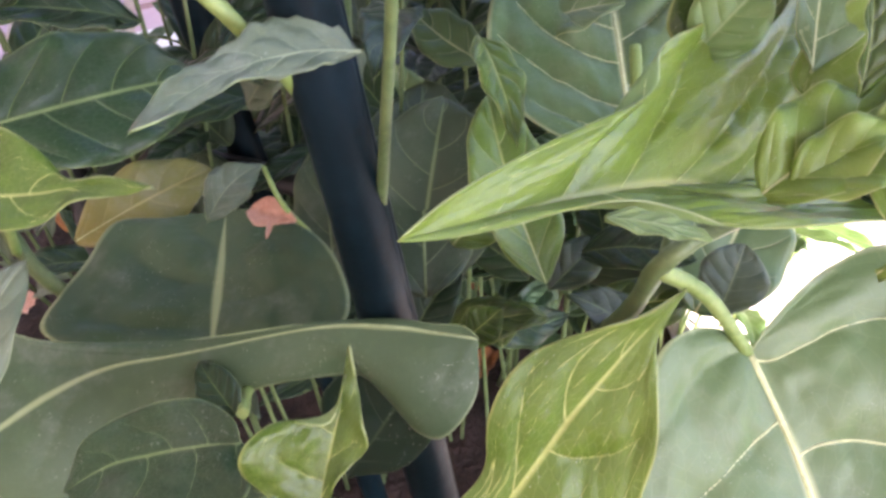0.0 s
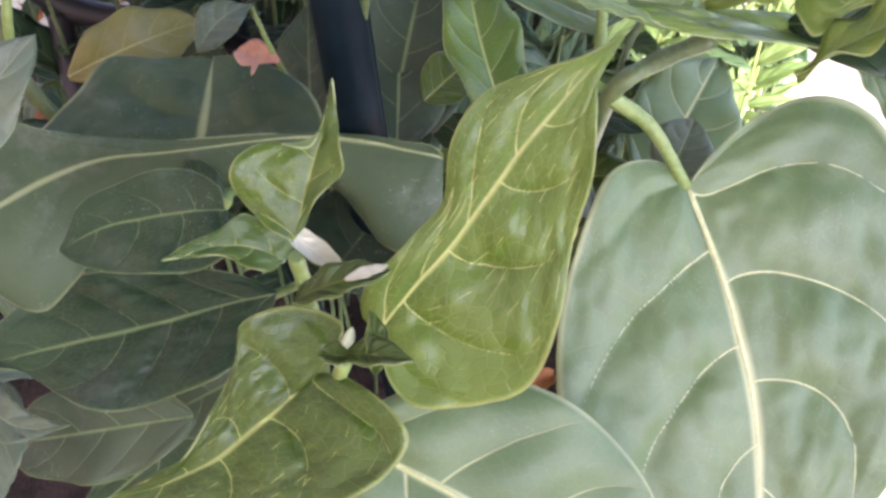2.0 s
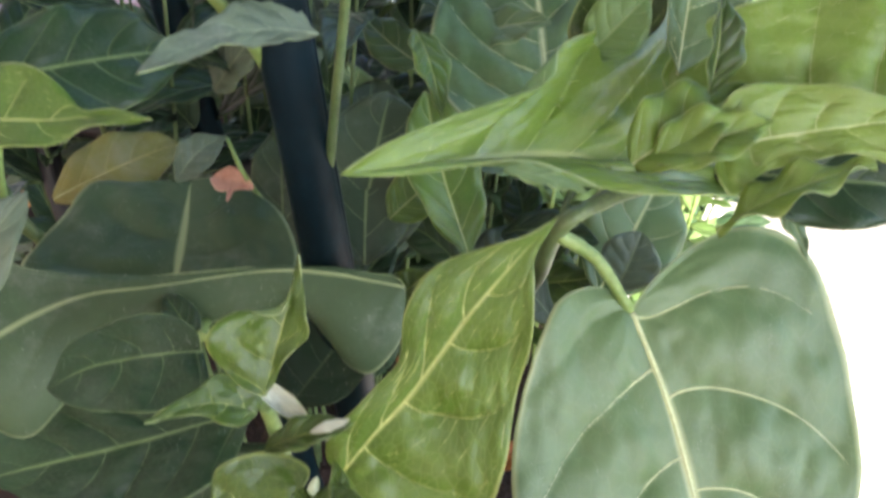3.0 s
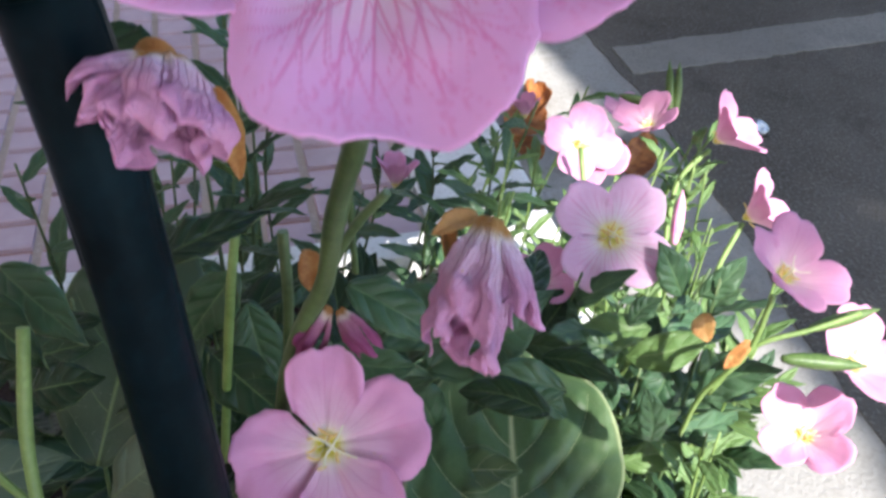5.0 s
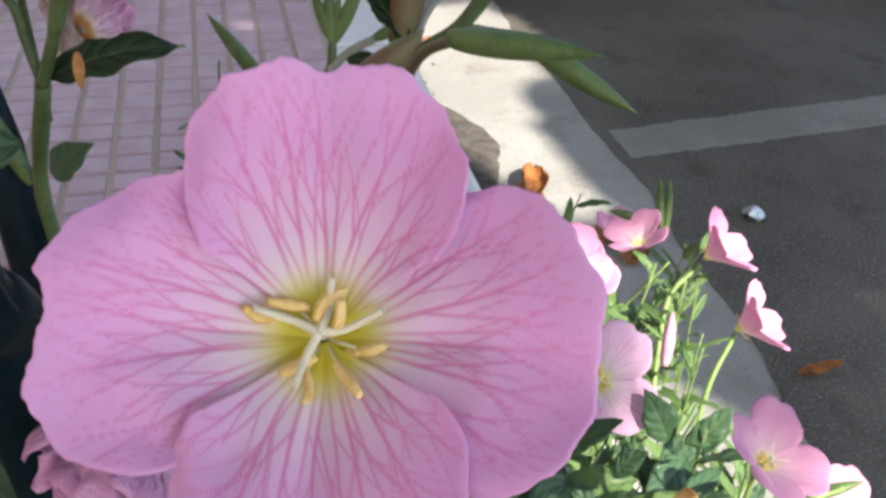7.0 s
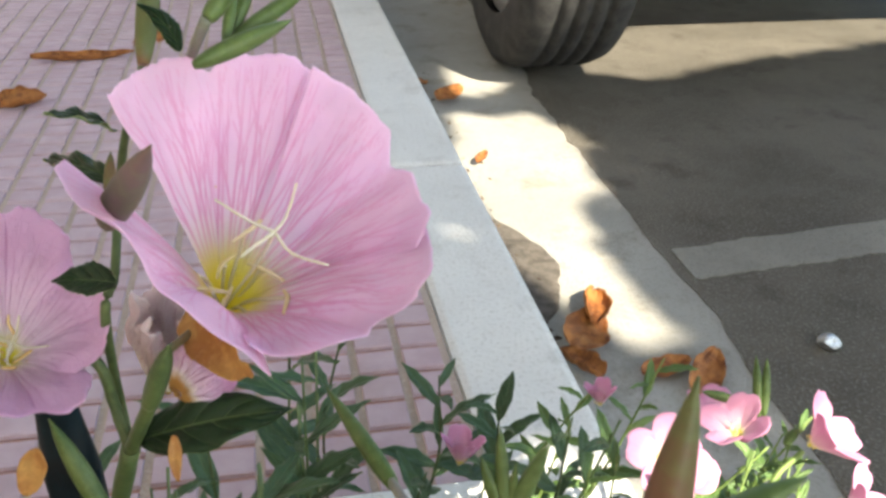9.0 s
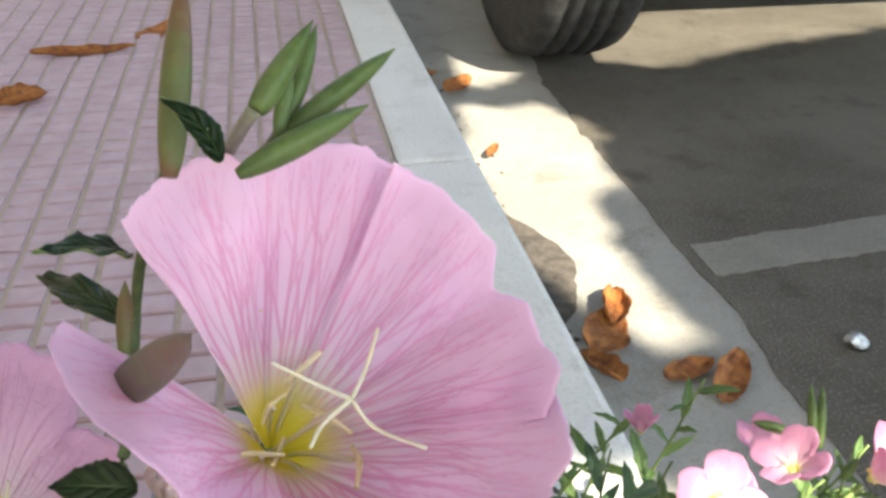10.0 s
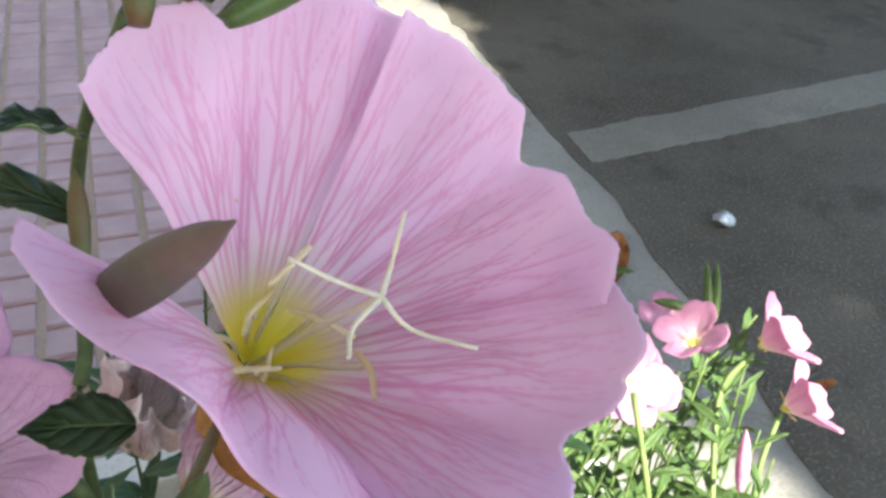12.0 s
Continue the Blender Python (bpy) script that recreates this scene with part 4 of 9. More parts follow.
# ---------------------------------------------------------------- added unseen tree that shades the bed
# shadow caster out of view; its crown and gaps shape the sunlight
def unseen_shade_tree():
    rnd = random.Random(5)
    tree = thing("unseen_shade_tree", (-1.3, -2.6, 0), "added unseen tree with a broad leafy crown that shades the bed", "tree")
    bm = bmesh.new()
    tube(bm, spline([(-1.3, -2.6, -0.1), (-1.25, -2.6, 1.0), (-1.1, -2.5, 2.2)], 6), lambda t: 0.11 - 0.03 * t, 12)
    hold(part("trunk", bm, BARK), tree)
    for q in ((0.9, -1.5, 2.6), (1.1, -2.7, 2.5), (-0.1, -1.5, 2.6), (0.6, -3.2, 2.6)):
        bm = bmesh.new()
        tube(bm, spline([(-1.12, -2.5, 2.1), Vector((-1.1, -2.5, 2.2)).lerp(Vector(q), 0.5) + Vector((0, 0, 0.25)), q], 6), lambda t: 0.06 - 0.045 * t, 8)
        hold(part("limb", bm, BARK), tree)
    # gaps in the crown let the sun through to these patches, named where they fall on the pavement's level
    def lit(x, y):
        for poly in GAPS:
            inside = False
            for (x1, y1), (x2, y2) in zip(poly, poly[1:] + poly[:1]):
                if (y1 > y) != (y2 > y) and x < (x2 - x1) * (y - y1) / (y2 - y1) + x1:
                    inside = not inside
            if inside:
                return True
        return False
    bm = bmesh.new()
    for i in range(46140):
        gx, gy = rnd.uniform(-1.6, 2.8), rnd.uniform(-1.6, 4.1)
        if i >= 46000:  # extra leaves over the kerb that block a stray sun spot
            gx, gy = rnd.uniform(0.12, 0.25), rnd.uniform(0.53, 0.68)
        if ((gx - 0.6) / 1.95) ** 2 + ((gy - 1.25) / 2.5) ** 2 > 1 + 0.35 * noise.noise((gx * 1.7, gy * 1.7, 0)):
            continue
        z = 2.5 + rnd.uniform(-0.15, 0.25) + 0.15 * math.sin(gx * 3) * math.cos(gy * 2)
        size = rnd.uniform(0.05, 0.08)
        if any(lit(gx + dx, gy + dy) for dx, dy in ((0, 0), (0.022, 0), (-0.022, 0), (0, 0.022), (0, -0.022))):
            continue
        spots = [(gx, gy, size)]
        if any(lit(gx + 0.07 * math.cos(q), gy + 0.07 * math.sin(q)) for q in (0, 1, 2, 3, 4, 5)):
            spots = [(gx + rnd.uniform(-0.035, 0.035), gy + rnd.uniform(-0.035, 0.035), size * 0.38) for _ in range(7)]
        for gx, gy, size in spots:
            if any(lit(gx + dx, gy + dy) for dx, dy in ((0, 0), (0.02, 0), (-0.02, 0), (0, 0.02), (0, -0.02))):
                continue
            c = Vector((gx, gy, 0)) + SUN_WAY * (z / SUN_WAY.z)
            c.z = z
            a = Vector((rnd.uniform(-1, 1), rnd.uniform(-1, 1), rnd.uniform(-0.4, 0.4))).normalized()
            n = Vector((rnd.uniform(-0.7, 0.7), rnd.uniform(-0.7, 0.7), 1)).normalized()
            b = a.cross(n).normalized()
            vs = [bm.verts.new(c + a * p * size + b * q * size) for p, q in ((-1, 0), (-0.2, -0.55), (1, 0), (-0.2, 0.55))]
            bm.faces.new(vs)
    hold(tagged(part("crown", bm, CROWN), "dense green crown of small leaves", kind="stuff"), tree)


GAPS = [
    [(0.357, 1.344), (0.416, 1.303), (0.485, 1.320), (0.540, 1.212), (0.510, 1.107), (0.478, 1.031), (0.445, 0.947), (0.426, 0.848), (0.431, 0.779), (0.447, 0.760), (0.440, 0.700), (0.436, 0.597), (0.420, 0.604), (0.395, 0.654), (0.365, 0.704), (0.345, 0.782), (0.325, 0.902), (0.320, 1.084)],
    [(0.659, 1.551), (0.740, 1.512), (0.829, 1.493), (0.992, 1.572), (1.188, 1.615), (1.428, 1.686), (1.623, 1.784), (1.480, 1.918), (1.382, 2.021), (1.085, 2.066), (0.779, 1.744)],
    [(0.385, 1.44), (0.46, 1.45), (0.53, 1.56), (0.557, 1.77), (0.52, 2.07), (0.45, 2.07), (0.41, 1.70)],
    [(0.010, 0.285), (0.055, 0.33), (0.060, 0.42), (0.19, 0.455), (0.30, 0.44), (0.366, 0.38), (0.445, 0.27), (0.445, -0.202), (0.153, -0.202), (0.143, 0.090), (0.061, 0.237)],
]
unseen_shade_tree()


# ---------------------------------------------------------------- parked car
def wheel(x0, y, parent):
    axle = Vector((x0 + 0.088, y, 0.205))
    wheel_ob = thing("wheel", axle - parent.location, "", "")
    wheel_ob.parent = parent
    prof = [(-0.088, 0.195), (-0.093, 0.235), (-0.090, 0.270), (-0.080, 0.292), (-0.060, 0.300)]
    for g in (-0.04, -0.013, 0.013, 0.04):
        prof += [(g - 0.006, 0.302), (g - 0.004, 0.294), (g + 0.004, 0.294), (g + 0.006, 0.302)]
    prof += [(0.060, 0.300), (0.080, 0.292), (0.090, 0.270), (0.093, 0.235), (0.088, 0.195)]

    prof = [(px * 1.16, r) for px, r in prof]

    def lathe(name, pr, mat, n=72):
        b = bmesh.new()
        rings = []
        for i in range(n):
            g = 2 * math.pi * i / n
            rings.append([b.verts.new(axle + Vector((px, r * math.cos(g), r * math.sin(g)))) for px, r in pr])
        for i in range(n):
            for k in range(len(pr) - 1):
                b.faces.new((rings[i][k], rings[i][k + 1], rings[(i + 1) % n][k + 1], rings[(i + 1) % n][k])).smooth = True
        hold(part(name, b, mat), wheel_ob)

    lathe("tyre", prof, RUBBER)
    lathe("rim", [(-0.070, 0.02), (-0.072, 0.09), (-0.058, 0.13), (-0.066, 0.175), (-0.086, 0.196), (0.086, 0.196), (0.06, 0.05), (0.06, 0.0)], RIM)


def parked_car():
    car = thing("parked_car", (1.25, 3.5, -0.1), "dark parked car standing on the road beside the kerb", "car")
    bm = bmesh.new()
    sec = [(1.54, 0.42, 0.62), (1.58, 0.36, 0.80), (1.8, 0.32, 0.95), (2.5, 0.22, 1.35), (4.1, 0.22, 1.38), (4.7, 0.24, 0.95), (5.3, 0.36, 0.80), (5.35, 0.42, 0.6)]
    rings = []
    for y, lo, hi in sec:
        y -= 0.055
        inset = 0.12 if hi > 1 else 0.03
        rings.append([bm.verts.new(p) for p in ((0.45, y, lo), (0.40, y, (lo + 0.75) / 2), (0.42 + inset * 0.3, y, min(hi, 0.78)), (0.46 + inset, y, hi), (2.04 - inset, y, hi), (2.08 - inset * 0.3, y, min(hi, 0.78)), (2.10, y, (lo + 0.75) / 2), (2.05, y, lo))])
    for a, b in zip(rings, rings[1:]):
        for k in range(8):
            bm.faces.new((a[k], a[(k + 1) % 8], b[(k + 1) % 8], b[k])).smooth = True
    bm.faces.new(rings[0][::-1]), bm.faces.new(rings[-1])
    bmesh.ops.recalc_face_normals(bm, faces=bm.faces)
    hold(part("body", bm, PAINT), car)
    bm = bmesh.new()
    box(bm, (0.66, 2.3, 0.0), (1.82, 5.1, 0.4), 0.02)
    hold(part("underbody", bm, BLACK), car)
    for x in (0.461, 1.86):
        for y in (1.715, 4.245):
            wheel(x, y, car)


parked_car()


# ---------------------------------------------------------------- stake of the bed
def plant_stake(points, r, label):
    path = spline(points, 12)
    stake = thing("plant_stake", path[0], label, "stake", "stakes of the bed")
    bm = bmesh.new()
    tube(bm, path, lambda t: r * (1 + 0.03 * math.sin(60 * t)) * (0.6 if t > 0.99 else 1), 20)
    hold(part("rod", bm, POLE), stake)
    bm = bmesh.new()
    tube(bm, [p + Vector((r * 0.86, -r * 0.25, 0)) for p in path[:-1]], lambda t: r * 0.16, 6)
    hold(part("seam", bm, POLE), stake)


plant_stake(STAKE_A, 0.0048, "dark green plastic-coated plant stake stuck in the soil")
plant_stake(STAKE_B, 0.0047, "black plant stake leaning behind a primrose stem")


def plant(name, at, label, category="plant", group=""):
    return thing(name, at, label, category, group)


broad = plant("broad_leaved_plant", (0.03, 0.04, -0.02), "leafy plant with large heart-shaped green leaves", "plant")
low = plant("dark_leaved_plant", (-0.06, 0.06, -0.02), "low plant with dull dusty green leaves on soil", "plant")
tall = plant("pink_flowering_plant", (0.02, 0.06, -0.02), "tall pink evening primrose with wilted and open blooms", "flowering plant")
upper = plant("pink_flowering_plant", (-0.03, 0.11, -0.02), "pink evening primrose with buds and a cupped bloom", "flowering plant")
budded = plant("pink_flowering_plant", (0.03, 0.05, -0.02), "evening primrose stem crowded with green and reddish buds", "flowering plant")
crate = plant("black_crate", (-0.08, 0.12, -0.02), "black plastic plant crate half hidden under leaves", "crate")
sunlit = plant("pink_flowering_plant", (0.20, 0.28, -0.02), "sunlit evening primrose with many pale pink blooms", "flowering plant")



# large-leaved plant
blade(broad, (0.0480, -0.0272, 0.2137), (0.0503, -0.0825, 0.1615), (-0.0445, -0.6865, 0.7258), [(0.0, 0.0), (14.0, -2.4), (28.1, -3.8), (44.2, -4.1), (61.1, -1.9), (76.1, -0.0)], [(0.0, 0.0), (-4.6, -5.2), (-9.3, -14.3), (-11.1, -25.6), (-5.9, -34.7), (7.1, -39.1), (26.8, -40.8), (47.7, -36.4), (64.9, -25.2), (73.7, -12.0), (76.1, -0.0)], [(0.0, 0.0), (-5.1, 3.8), (-6.4, 11.0), (-3.5, 16.8), (7.2, 23.7), (21.3, 29.8), (37.5, 32.0), (53.5, 27.3), (67.4, 15.9), (76.1, -0.0)], 'broad', pucker=0.03, pairs=4, nu=110, nv=90, rib_r=0.0007, lateral_r=0.00034, net=False, wave=0.012, fold=(0.05, 0.1), arch=0.02, label='large pale-veined heart-shaped leaf', slant=0.42, seed=1)
blade(broad, (-0.0131, -0.0580, 0.2336), (0.0187, -0.0487, 0.2672), (-0.3077, -0.8014, 0.5129), [(0.0, 0.0), (7.8, -0.1), (15.2, 0.1), (29.3, -0.7), (39.4, -0.6), (47.2, 0.0)], [(0.0, 0.0), (-0.1, -2.8), (4.1, -5.0), (13.3, -4.3), (18.8, -4.1), (25.3, -7.8), (31.7, -8.5), (38.5, -4.9), (42.9, -1.9), (47.2, 0.0)], [(0.0, 0.0), (-4.2, 4.8), (-3.8, 11.0), (5.6, 18.7), (15.9, 16.2), (25.2, 11.0), (32.5, 7.7), (38.4, 3.3), (41.3, 1.1), (47.2, 0.0)], 'bright', pucker=0.04, pairs=5, slant=0.34, nu=100, nv=80, rib_r=0.0003, lateral_r=0.00016, fold=(0.35, 0.05), curl=(-0.2, 0.1), wave=0.015, label='bright yellow-green young leaf with clear veins', seed=2)
blade(broad, (-0.0221, -0.0598, 0.2290), (-0.0526, -0.0650, 0.2173), (-0.2250, -0.5286, 0.8185), [(0.0, 0.0), (4.5, -1.0), (9.7, -1.8), (17.2, -2.8), (24.5, -2.0), (33.1, 0.0)], [(-0.0, 0.0), (-3.6, -2.6), (-6.6, -7.9), (-7.0, -13.1), (-2.0, -15.6), (5.5, -15.4), (15.4, -13.4), (23.2, -8.9), (33.1, 0.0)], [(-0.0, 0.0), (-4.5, 1.8), (-6.6, 3.9), (-2.5, 8.8), (4.1, 10.3), (6.8, 7.6), (11.4, 4.3), (19.3, -0.4), (25.3, -0.3), (33.1, 0.0)], 'young', pucker=0.045, pairs=4, slant=0.34, nu=80, nv=70, rib_r=0.0003, lateral_r=0.00015, fold=(0.25, 0.2), wave=0.02, label='bright green young leaf with puckered blade', seed=3)
blade(broad, (-0.0217, -0.0508, 0.2455), (-0.0137, -0.0404, 0.2608), (-0.1372, -0.7839, 0.6055), [(0.0, 0.0), (4.0, 0.1), (8.3, 0.2), (14.3, 0.3), (20.1, 0.0)], [(0.0, -0.0), (1.2, -3.8), (4.7, -8.1), (8.1, -8.7), (10.8, -5.9), (11.5, -0.9), (14.9, 0.1), (20.1, 0.0)], [(0.0, -0.0), (2.1, 0.9), (5.8, 1.5), (9.6, 3.8), (12.5, 2.9), (15.7, 1.7), (20.1, 0.0)], 'young', pucker=0.04, pairs=4, nu=60, nv=50, rib_r=0.0002, lateral_r=9e-05, fold=(0.25, 0.45), wave=0.03, label='small young leaf with a drawn-out tip', seed=4)
blade(broad, (-0.0232, -0.0518, 0.2431), (-0.0366, -0.0543, 0.2501), (0.4805, -0.3784, 0.7912), [(0.0, 0.0), (3.9, 1.6), (8.1, 1.8), (11.6, 1.0), (15.3, 0.0)], [(0.0, -0.0), (2.1, -1.4), (5.0, -1.3), (7.6, 0.4), (11.7, 0.4), (15.3, 0.0)], [(0.0, -0.0), (-0.8, 2.7), (4.8, 5.6), (8.3, 3.7), (11.9, 2.1), (15.3, 0.0)], 'young', pucker=0.05, pairs=4, nu=50, nv=40, rib_r=0.0002, lateral_r=8e-05, fold=(0.2, 0.3), seed=5)
blade(broad, (0.0455, -0.0200, 0.2446), (-0.0065, -0.0342, 0.2676), (0.4582, -0.3685, 0.8089), [(0.0, 0.0), (12.9, 2.1), (25.5, 2.5), (38.8, 1.8), (49.8, 0.8), (58.6, 0.0)], [(0.0, 0.0), (-13.9, -2.0), (-21.8, -7.6), (-22.8, -11.9), (-2.9, -9.7), (11.6, -7.2), (22.1, -2.7), (31.8, -0.4), (45.7, -0.7), (52.6, -0.6), (58.6, 0.0)], [(0.0, 0.0), (-11.4, 7.1), (-23.2, 18.6), (-25.1, 25.9), (-11.7, 26.7), (-1.1, 25.5), (7.4, 21.4), (16.7, 18.1), (20.8, 12.1), (36.8, 8.3), (50.1, 4.1), (58.6, 0.0)], 'leafy', pucker=0.022, pairs=6, slant=0.12, nu=110, nv=80, rib_r=0.00026, lateral_r=0.00013, fold=(0.3, 0.3), wave=0.012, label='bright green folded leaf with pale edge', seed=11)
blade(broad, (0.0541, -0.0319, 0.2571), (0.0957, -0.0402, 0.2640), (-0.2322, -0.4310, 0.8720), [(0.0, 0.0), (4.8, -0.6), (12.2, -0.6), (21.3, -0.4), (32.1, 0.1), (43.0, 0.0)], [(0.0, 0.0), (-2.2, -2.4), (1.3, -7.2), (6.8, -8.6), (14.1, -7.6), (25.1, -3.9), (34.5, -1.8), (43.0, 0.0)], [(0.0, 0.0), (-2.3, 2.7), (-0.5, 7.6), (5.4, 4.2), (12.7, 4.1), (20.0, 4.1), (27.9, 7.5), (35.8, 5.4), (43.0, 0.0)], 'fresh', pucker=0.045, pairs=6, nu=90, nv=60, rib_r=0.00032, lateral_r=0.00013, fold=(0.35, -0.1), wave=0.02, seed=17)
blade(broad, (0.0518, -0.0191, 0.2568), (0.0996, -0.0352, 0.2647), (-0.3016, -0.4955, 0.8146), [(0.0, 0.0), (10.8, 1.9), (21.8, 2.9), (34.6, 2.8), (51.0, -0.0)], [(-0.0, 0.0), (-1.9, -5.4), (5.2, -12.9), (15.7, -15.9), (27.4, -17.2), (37.5, -16.0), (45.9, -11.1), (51.0, -0.0)], [(-0.0, 0.0), (6.8, 3.7), (19.6, 5.8), (33.2, 6.1), (51.0, -0.0)], 'fresh', pucker=0.05, pairs=5, nu=90, nv=60, rib_r=0.00032, lateral_r=0.00014, fold=(0.1, 0.0), slant=0.1, seed=16)
blade(broad, (0.0494, -0.0078, 0.2610), (0.0591, 0.0062, 0.2751), (-0.2803, -0.5774, 0.7669), [(0.0, 0.0), (7.6, 0.3), (15.1, 0.1), (22.2, 0.0)], [(-0.0, 0.0), (-3.3, -6.4), (-1.0, -12.2), (9.2, -10.5), (17.9, -6.3), (22.2, 0.0)], [(-0.0, 0.0), (5.0, 2.9), (10.3, 2.5), (17.5, 1.1), (22.2, 0.0)], 'young', pucker=0.035, pairs=4, nu=50, nv=40, rib_r=0.0002, lateral_r=9e-05, seed=22)
blade(broad, (0.0522, -0.0168, 0.2610), (0.0619, 0.0029, 0.2769), (-0.0286, -0.6179, 0.7857), [(0.0, 0.0), (8.7, 0.1), (18.1, 0.2), (27.1, -0.0)], [(0.0, 0.0), (6.1, -2.7), (14.1, -3.6), (21.5, -3.7), (27.1, -0.0)], [(0.0, 0.0), (5.7, 6.2), (14.7, 9.8), (22.7, 7.2), (26.8, 3.6), (27.1, -0.0)], 'broad', pucker=0.04, pairs=4, nu=60, nv=44, rib_r=0.00025, lateral_r=0.0001, seed=23)
blade(broad, (0.0544, 0.0290, 0.2056), (0.0699, 0.0952, 0.2230), (-0.0373, -0.2459, 0.9686), [(0.0, 0.0), (13.5, -0.5), (31.7, -0.1), (49.6, 0.0), (70.1, -0.0)], [(-0.0, 0.0), (1.8, -12.1), (10.3, -23.9), (28.1, -30.0), (49.6, -26.1), (65.6, -18.9), (72.4, -10.0), (70.1, -0.0)], [(-0.0, 0.0), (6.5, 11.7), (22.2, 23.1), (39.3, 29.9), (58.0, 27.2), (70.2, 15.4), (70.1, -0.0)], 'broad', pucker=0.04, pairs=6, slant=0.34, nu=90, nv=80, rib_r=0.0007, lateral_r=0.00026, net=False, fold=(0.12, 0.12), wave=0.015, label='large glossy pale green leaf with a pale rib', seed=25)
leaf(broad, (-0.0223, -0.0483, 0.2453), (-0.0164, -0.0551, 0.2434), (0.0894, -0.5033, 0.8595), 0.0040, 'young', belly=0.45, point=0.8, fold=0.2, curl=(0.5, 0.5), pale=True, rib=False, seed=6, arch=-0.2, flip=True)
leaf(broad, (-0.0231, -0.0550, 0.2385), (-0.0109, -0.0573, 0.2439), (-0.1058, -0.1326, 0.9855), 0.0052, 'young', belly=0.5, point=0.9, fold=0.4, rib=False, seed=7, arch=0.1)
leaf(broad, (-0.0167, -0.0567, 0.2433), (-0.0112, -0.0573, 0.2451), (-0.0595, -0.3040, 0.9508), 0.0015, 'young', belly=0.5, point=0.9, fold=0.1, pale=True, flip=True, rib=False, seed=107)
leaf(broad, (-0.0181, -0.0635, 0.2375), (-0.0105, -0.0679, 0.2397), (0.0730, -0.1040, 0.9919), 0.0050, 'young', belly=0.4, point=1.2, fold=0.5, seed=8)
leaf(broad, (-0.0178, -0.0639, 0.2372), (-0.0214, -0.0633, 0.2383), (0.0730, -0.1040, 0.9919), 0.0040, 'young', belly=0.5, point=0.9, fold=0.5, seed=9, rib=False)
leaf(broad, (-0.0152, -0.0656, 0.2351), (-0.0143, -0.0608, 0.2417), (0.4072, -0.5208, 0.7503), 0.0037, 'young', belly=0.5, point=0.9, fold=0.4, seed=10, rib=False)
bud(broad, (-0.0183, -0.0627, 0.2369), (-0.0168, -0.0617, 0.2404), 0.00081, BUD_PALE)
leaf(broad, (-0.0195, -0.0617, 0.2134), (0.0238, -0.0866, 0.1859), (-0.1197, -0.5482, 0.8278), 0.0402, 'broad', belly=0.45, point=0.7, pucker=0.03, fold=0.08, arch=0.05, wave=0.015, nu=44, nv=28, seed=11)
stem(broad, [(-0.0183, -0.0623, 0.2347), (-0.0220, -0.0576, 0.2138), (-0.0273, -0.0489, 0.1694), (-0.0281, -0.0389, 0.1142)], 0.00099, 0.00128, STEM)
stem(broad, [(-0.0219, -0.0487, 0.2400), (-0.0213, -0.0478, 0.2282), (-0.0215, -0.0437, 0.2000), (-0.0281, -0.0389, 0.1142)], 0.00105, 0.00134, STEM)
stem(broad, [(0.0480, -0.0272, 0.2134), (0.0416, -0.0218, 0.2242), (0.0340, -0.0188, 0.2303)], 0.00116, 0.00145, STEM, name='petiole')
stem(broad, [(0.0496, -0.0205, 0.2406), (0.0410, -0.0184, 0.2356), (0.0341, -0.0187, 0.2304), (0.0367, -0.0067, 0.2027), (0.0431, 0.0265, 0.1425)], 0.00152, 0.00185, STEM_DARK)
stem(broad, [(0.0341, -0.0187, 0.2304), (0.0395, -0.0124, 0.2365), (0.0433, -0.0114, 0.2418)], 0.00065, 0.00056, STEM_DARK)
stem(broad, [(0.0510, 0.0208, 0.2025), (0.0538, 0.0290, 0.2097), (0.0581, 0.0438, 0.2225)], 0.00138, 0.00125, STEM)
leaf(broad, (0.0165, -0.0342, 0.2633), (0.0282, -0.0380, 0.2595), (0.0139, -0.1863, 0.9824), 0.0034, 'fresh', belly=0.4, point=0.9, fold=0.1, flip=True, rib=False, seed=113)
leaf(broad, (0.0395, -0.0300, 0.2553), (0.0621, -0.0240, 0.2617), (-0.3166, -0.3258, 0.8909), 0.0147, 'fresh', belly=0.35, fold=0.45, wave=0.05, pucker=0.012, twist=0.5, seed=13)
leaf(broad, (0.0420, -0.0314, 0.2558), (0.0615, -0.0318, 0.2613), (-0.0067, -0.2584, 0.9660), 0.0116, 'fresh', belly=0.4, fold=0.5, wave=0.05, pucker=0.012, seed=14, twist=-0.4)
leaf(broad, (0.0528, -0.0252, 0.2631), (0.0567, -0.0151, 0.2762), (0.2384, -0.7870, 0.5690), 0.0089, 'young', belly=0.4, fold=0.6, point=1.3, seed=15)
leaf(broad, (0.0597, -0.0239, 0.2440), (0.0945, -0.0390, 0.2457), (-0.1964, -0.6787, 0.7077), 0.0173, 'deep', belly=0.5, point=0.8, fold=0.2, seed=19)
leaf(broad, (0.0493, -0.0418, 0.2498), (0.0722, -0.0433, 0.2599), (0.0407, 0.1684, 0.9849), 0.0088, 'fresh', belly=0.5, fold=0.3, wave=0.06, seed=20)
leaf(broad, (0.0694, -0.0254, 0.2421), (0.0736, -0.0381, 0.2326), (0.1188, -0.6705, 0.7323), 0.0070, 'broad', belly=0.3, fold=0.3, seed=21)
leaf(broad, (0.0404, -0.0073, 0.2600), (0.0502, -0.0060, 0.2694), (-0.1769, -0.6089, 0.7733), 0.0106, 'sunny', belly=0.5, point=0.8, fold=0.2, seed=24)
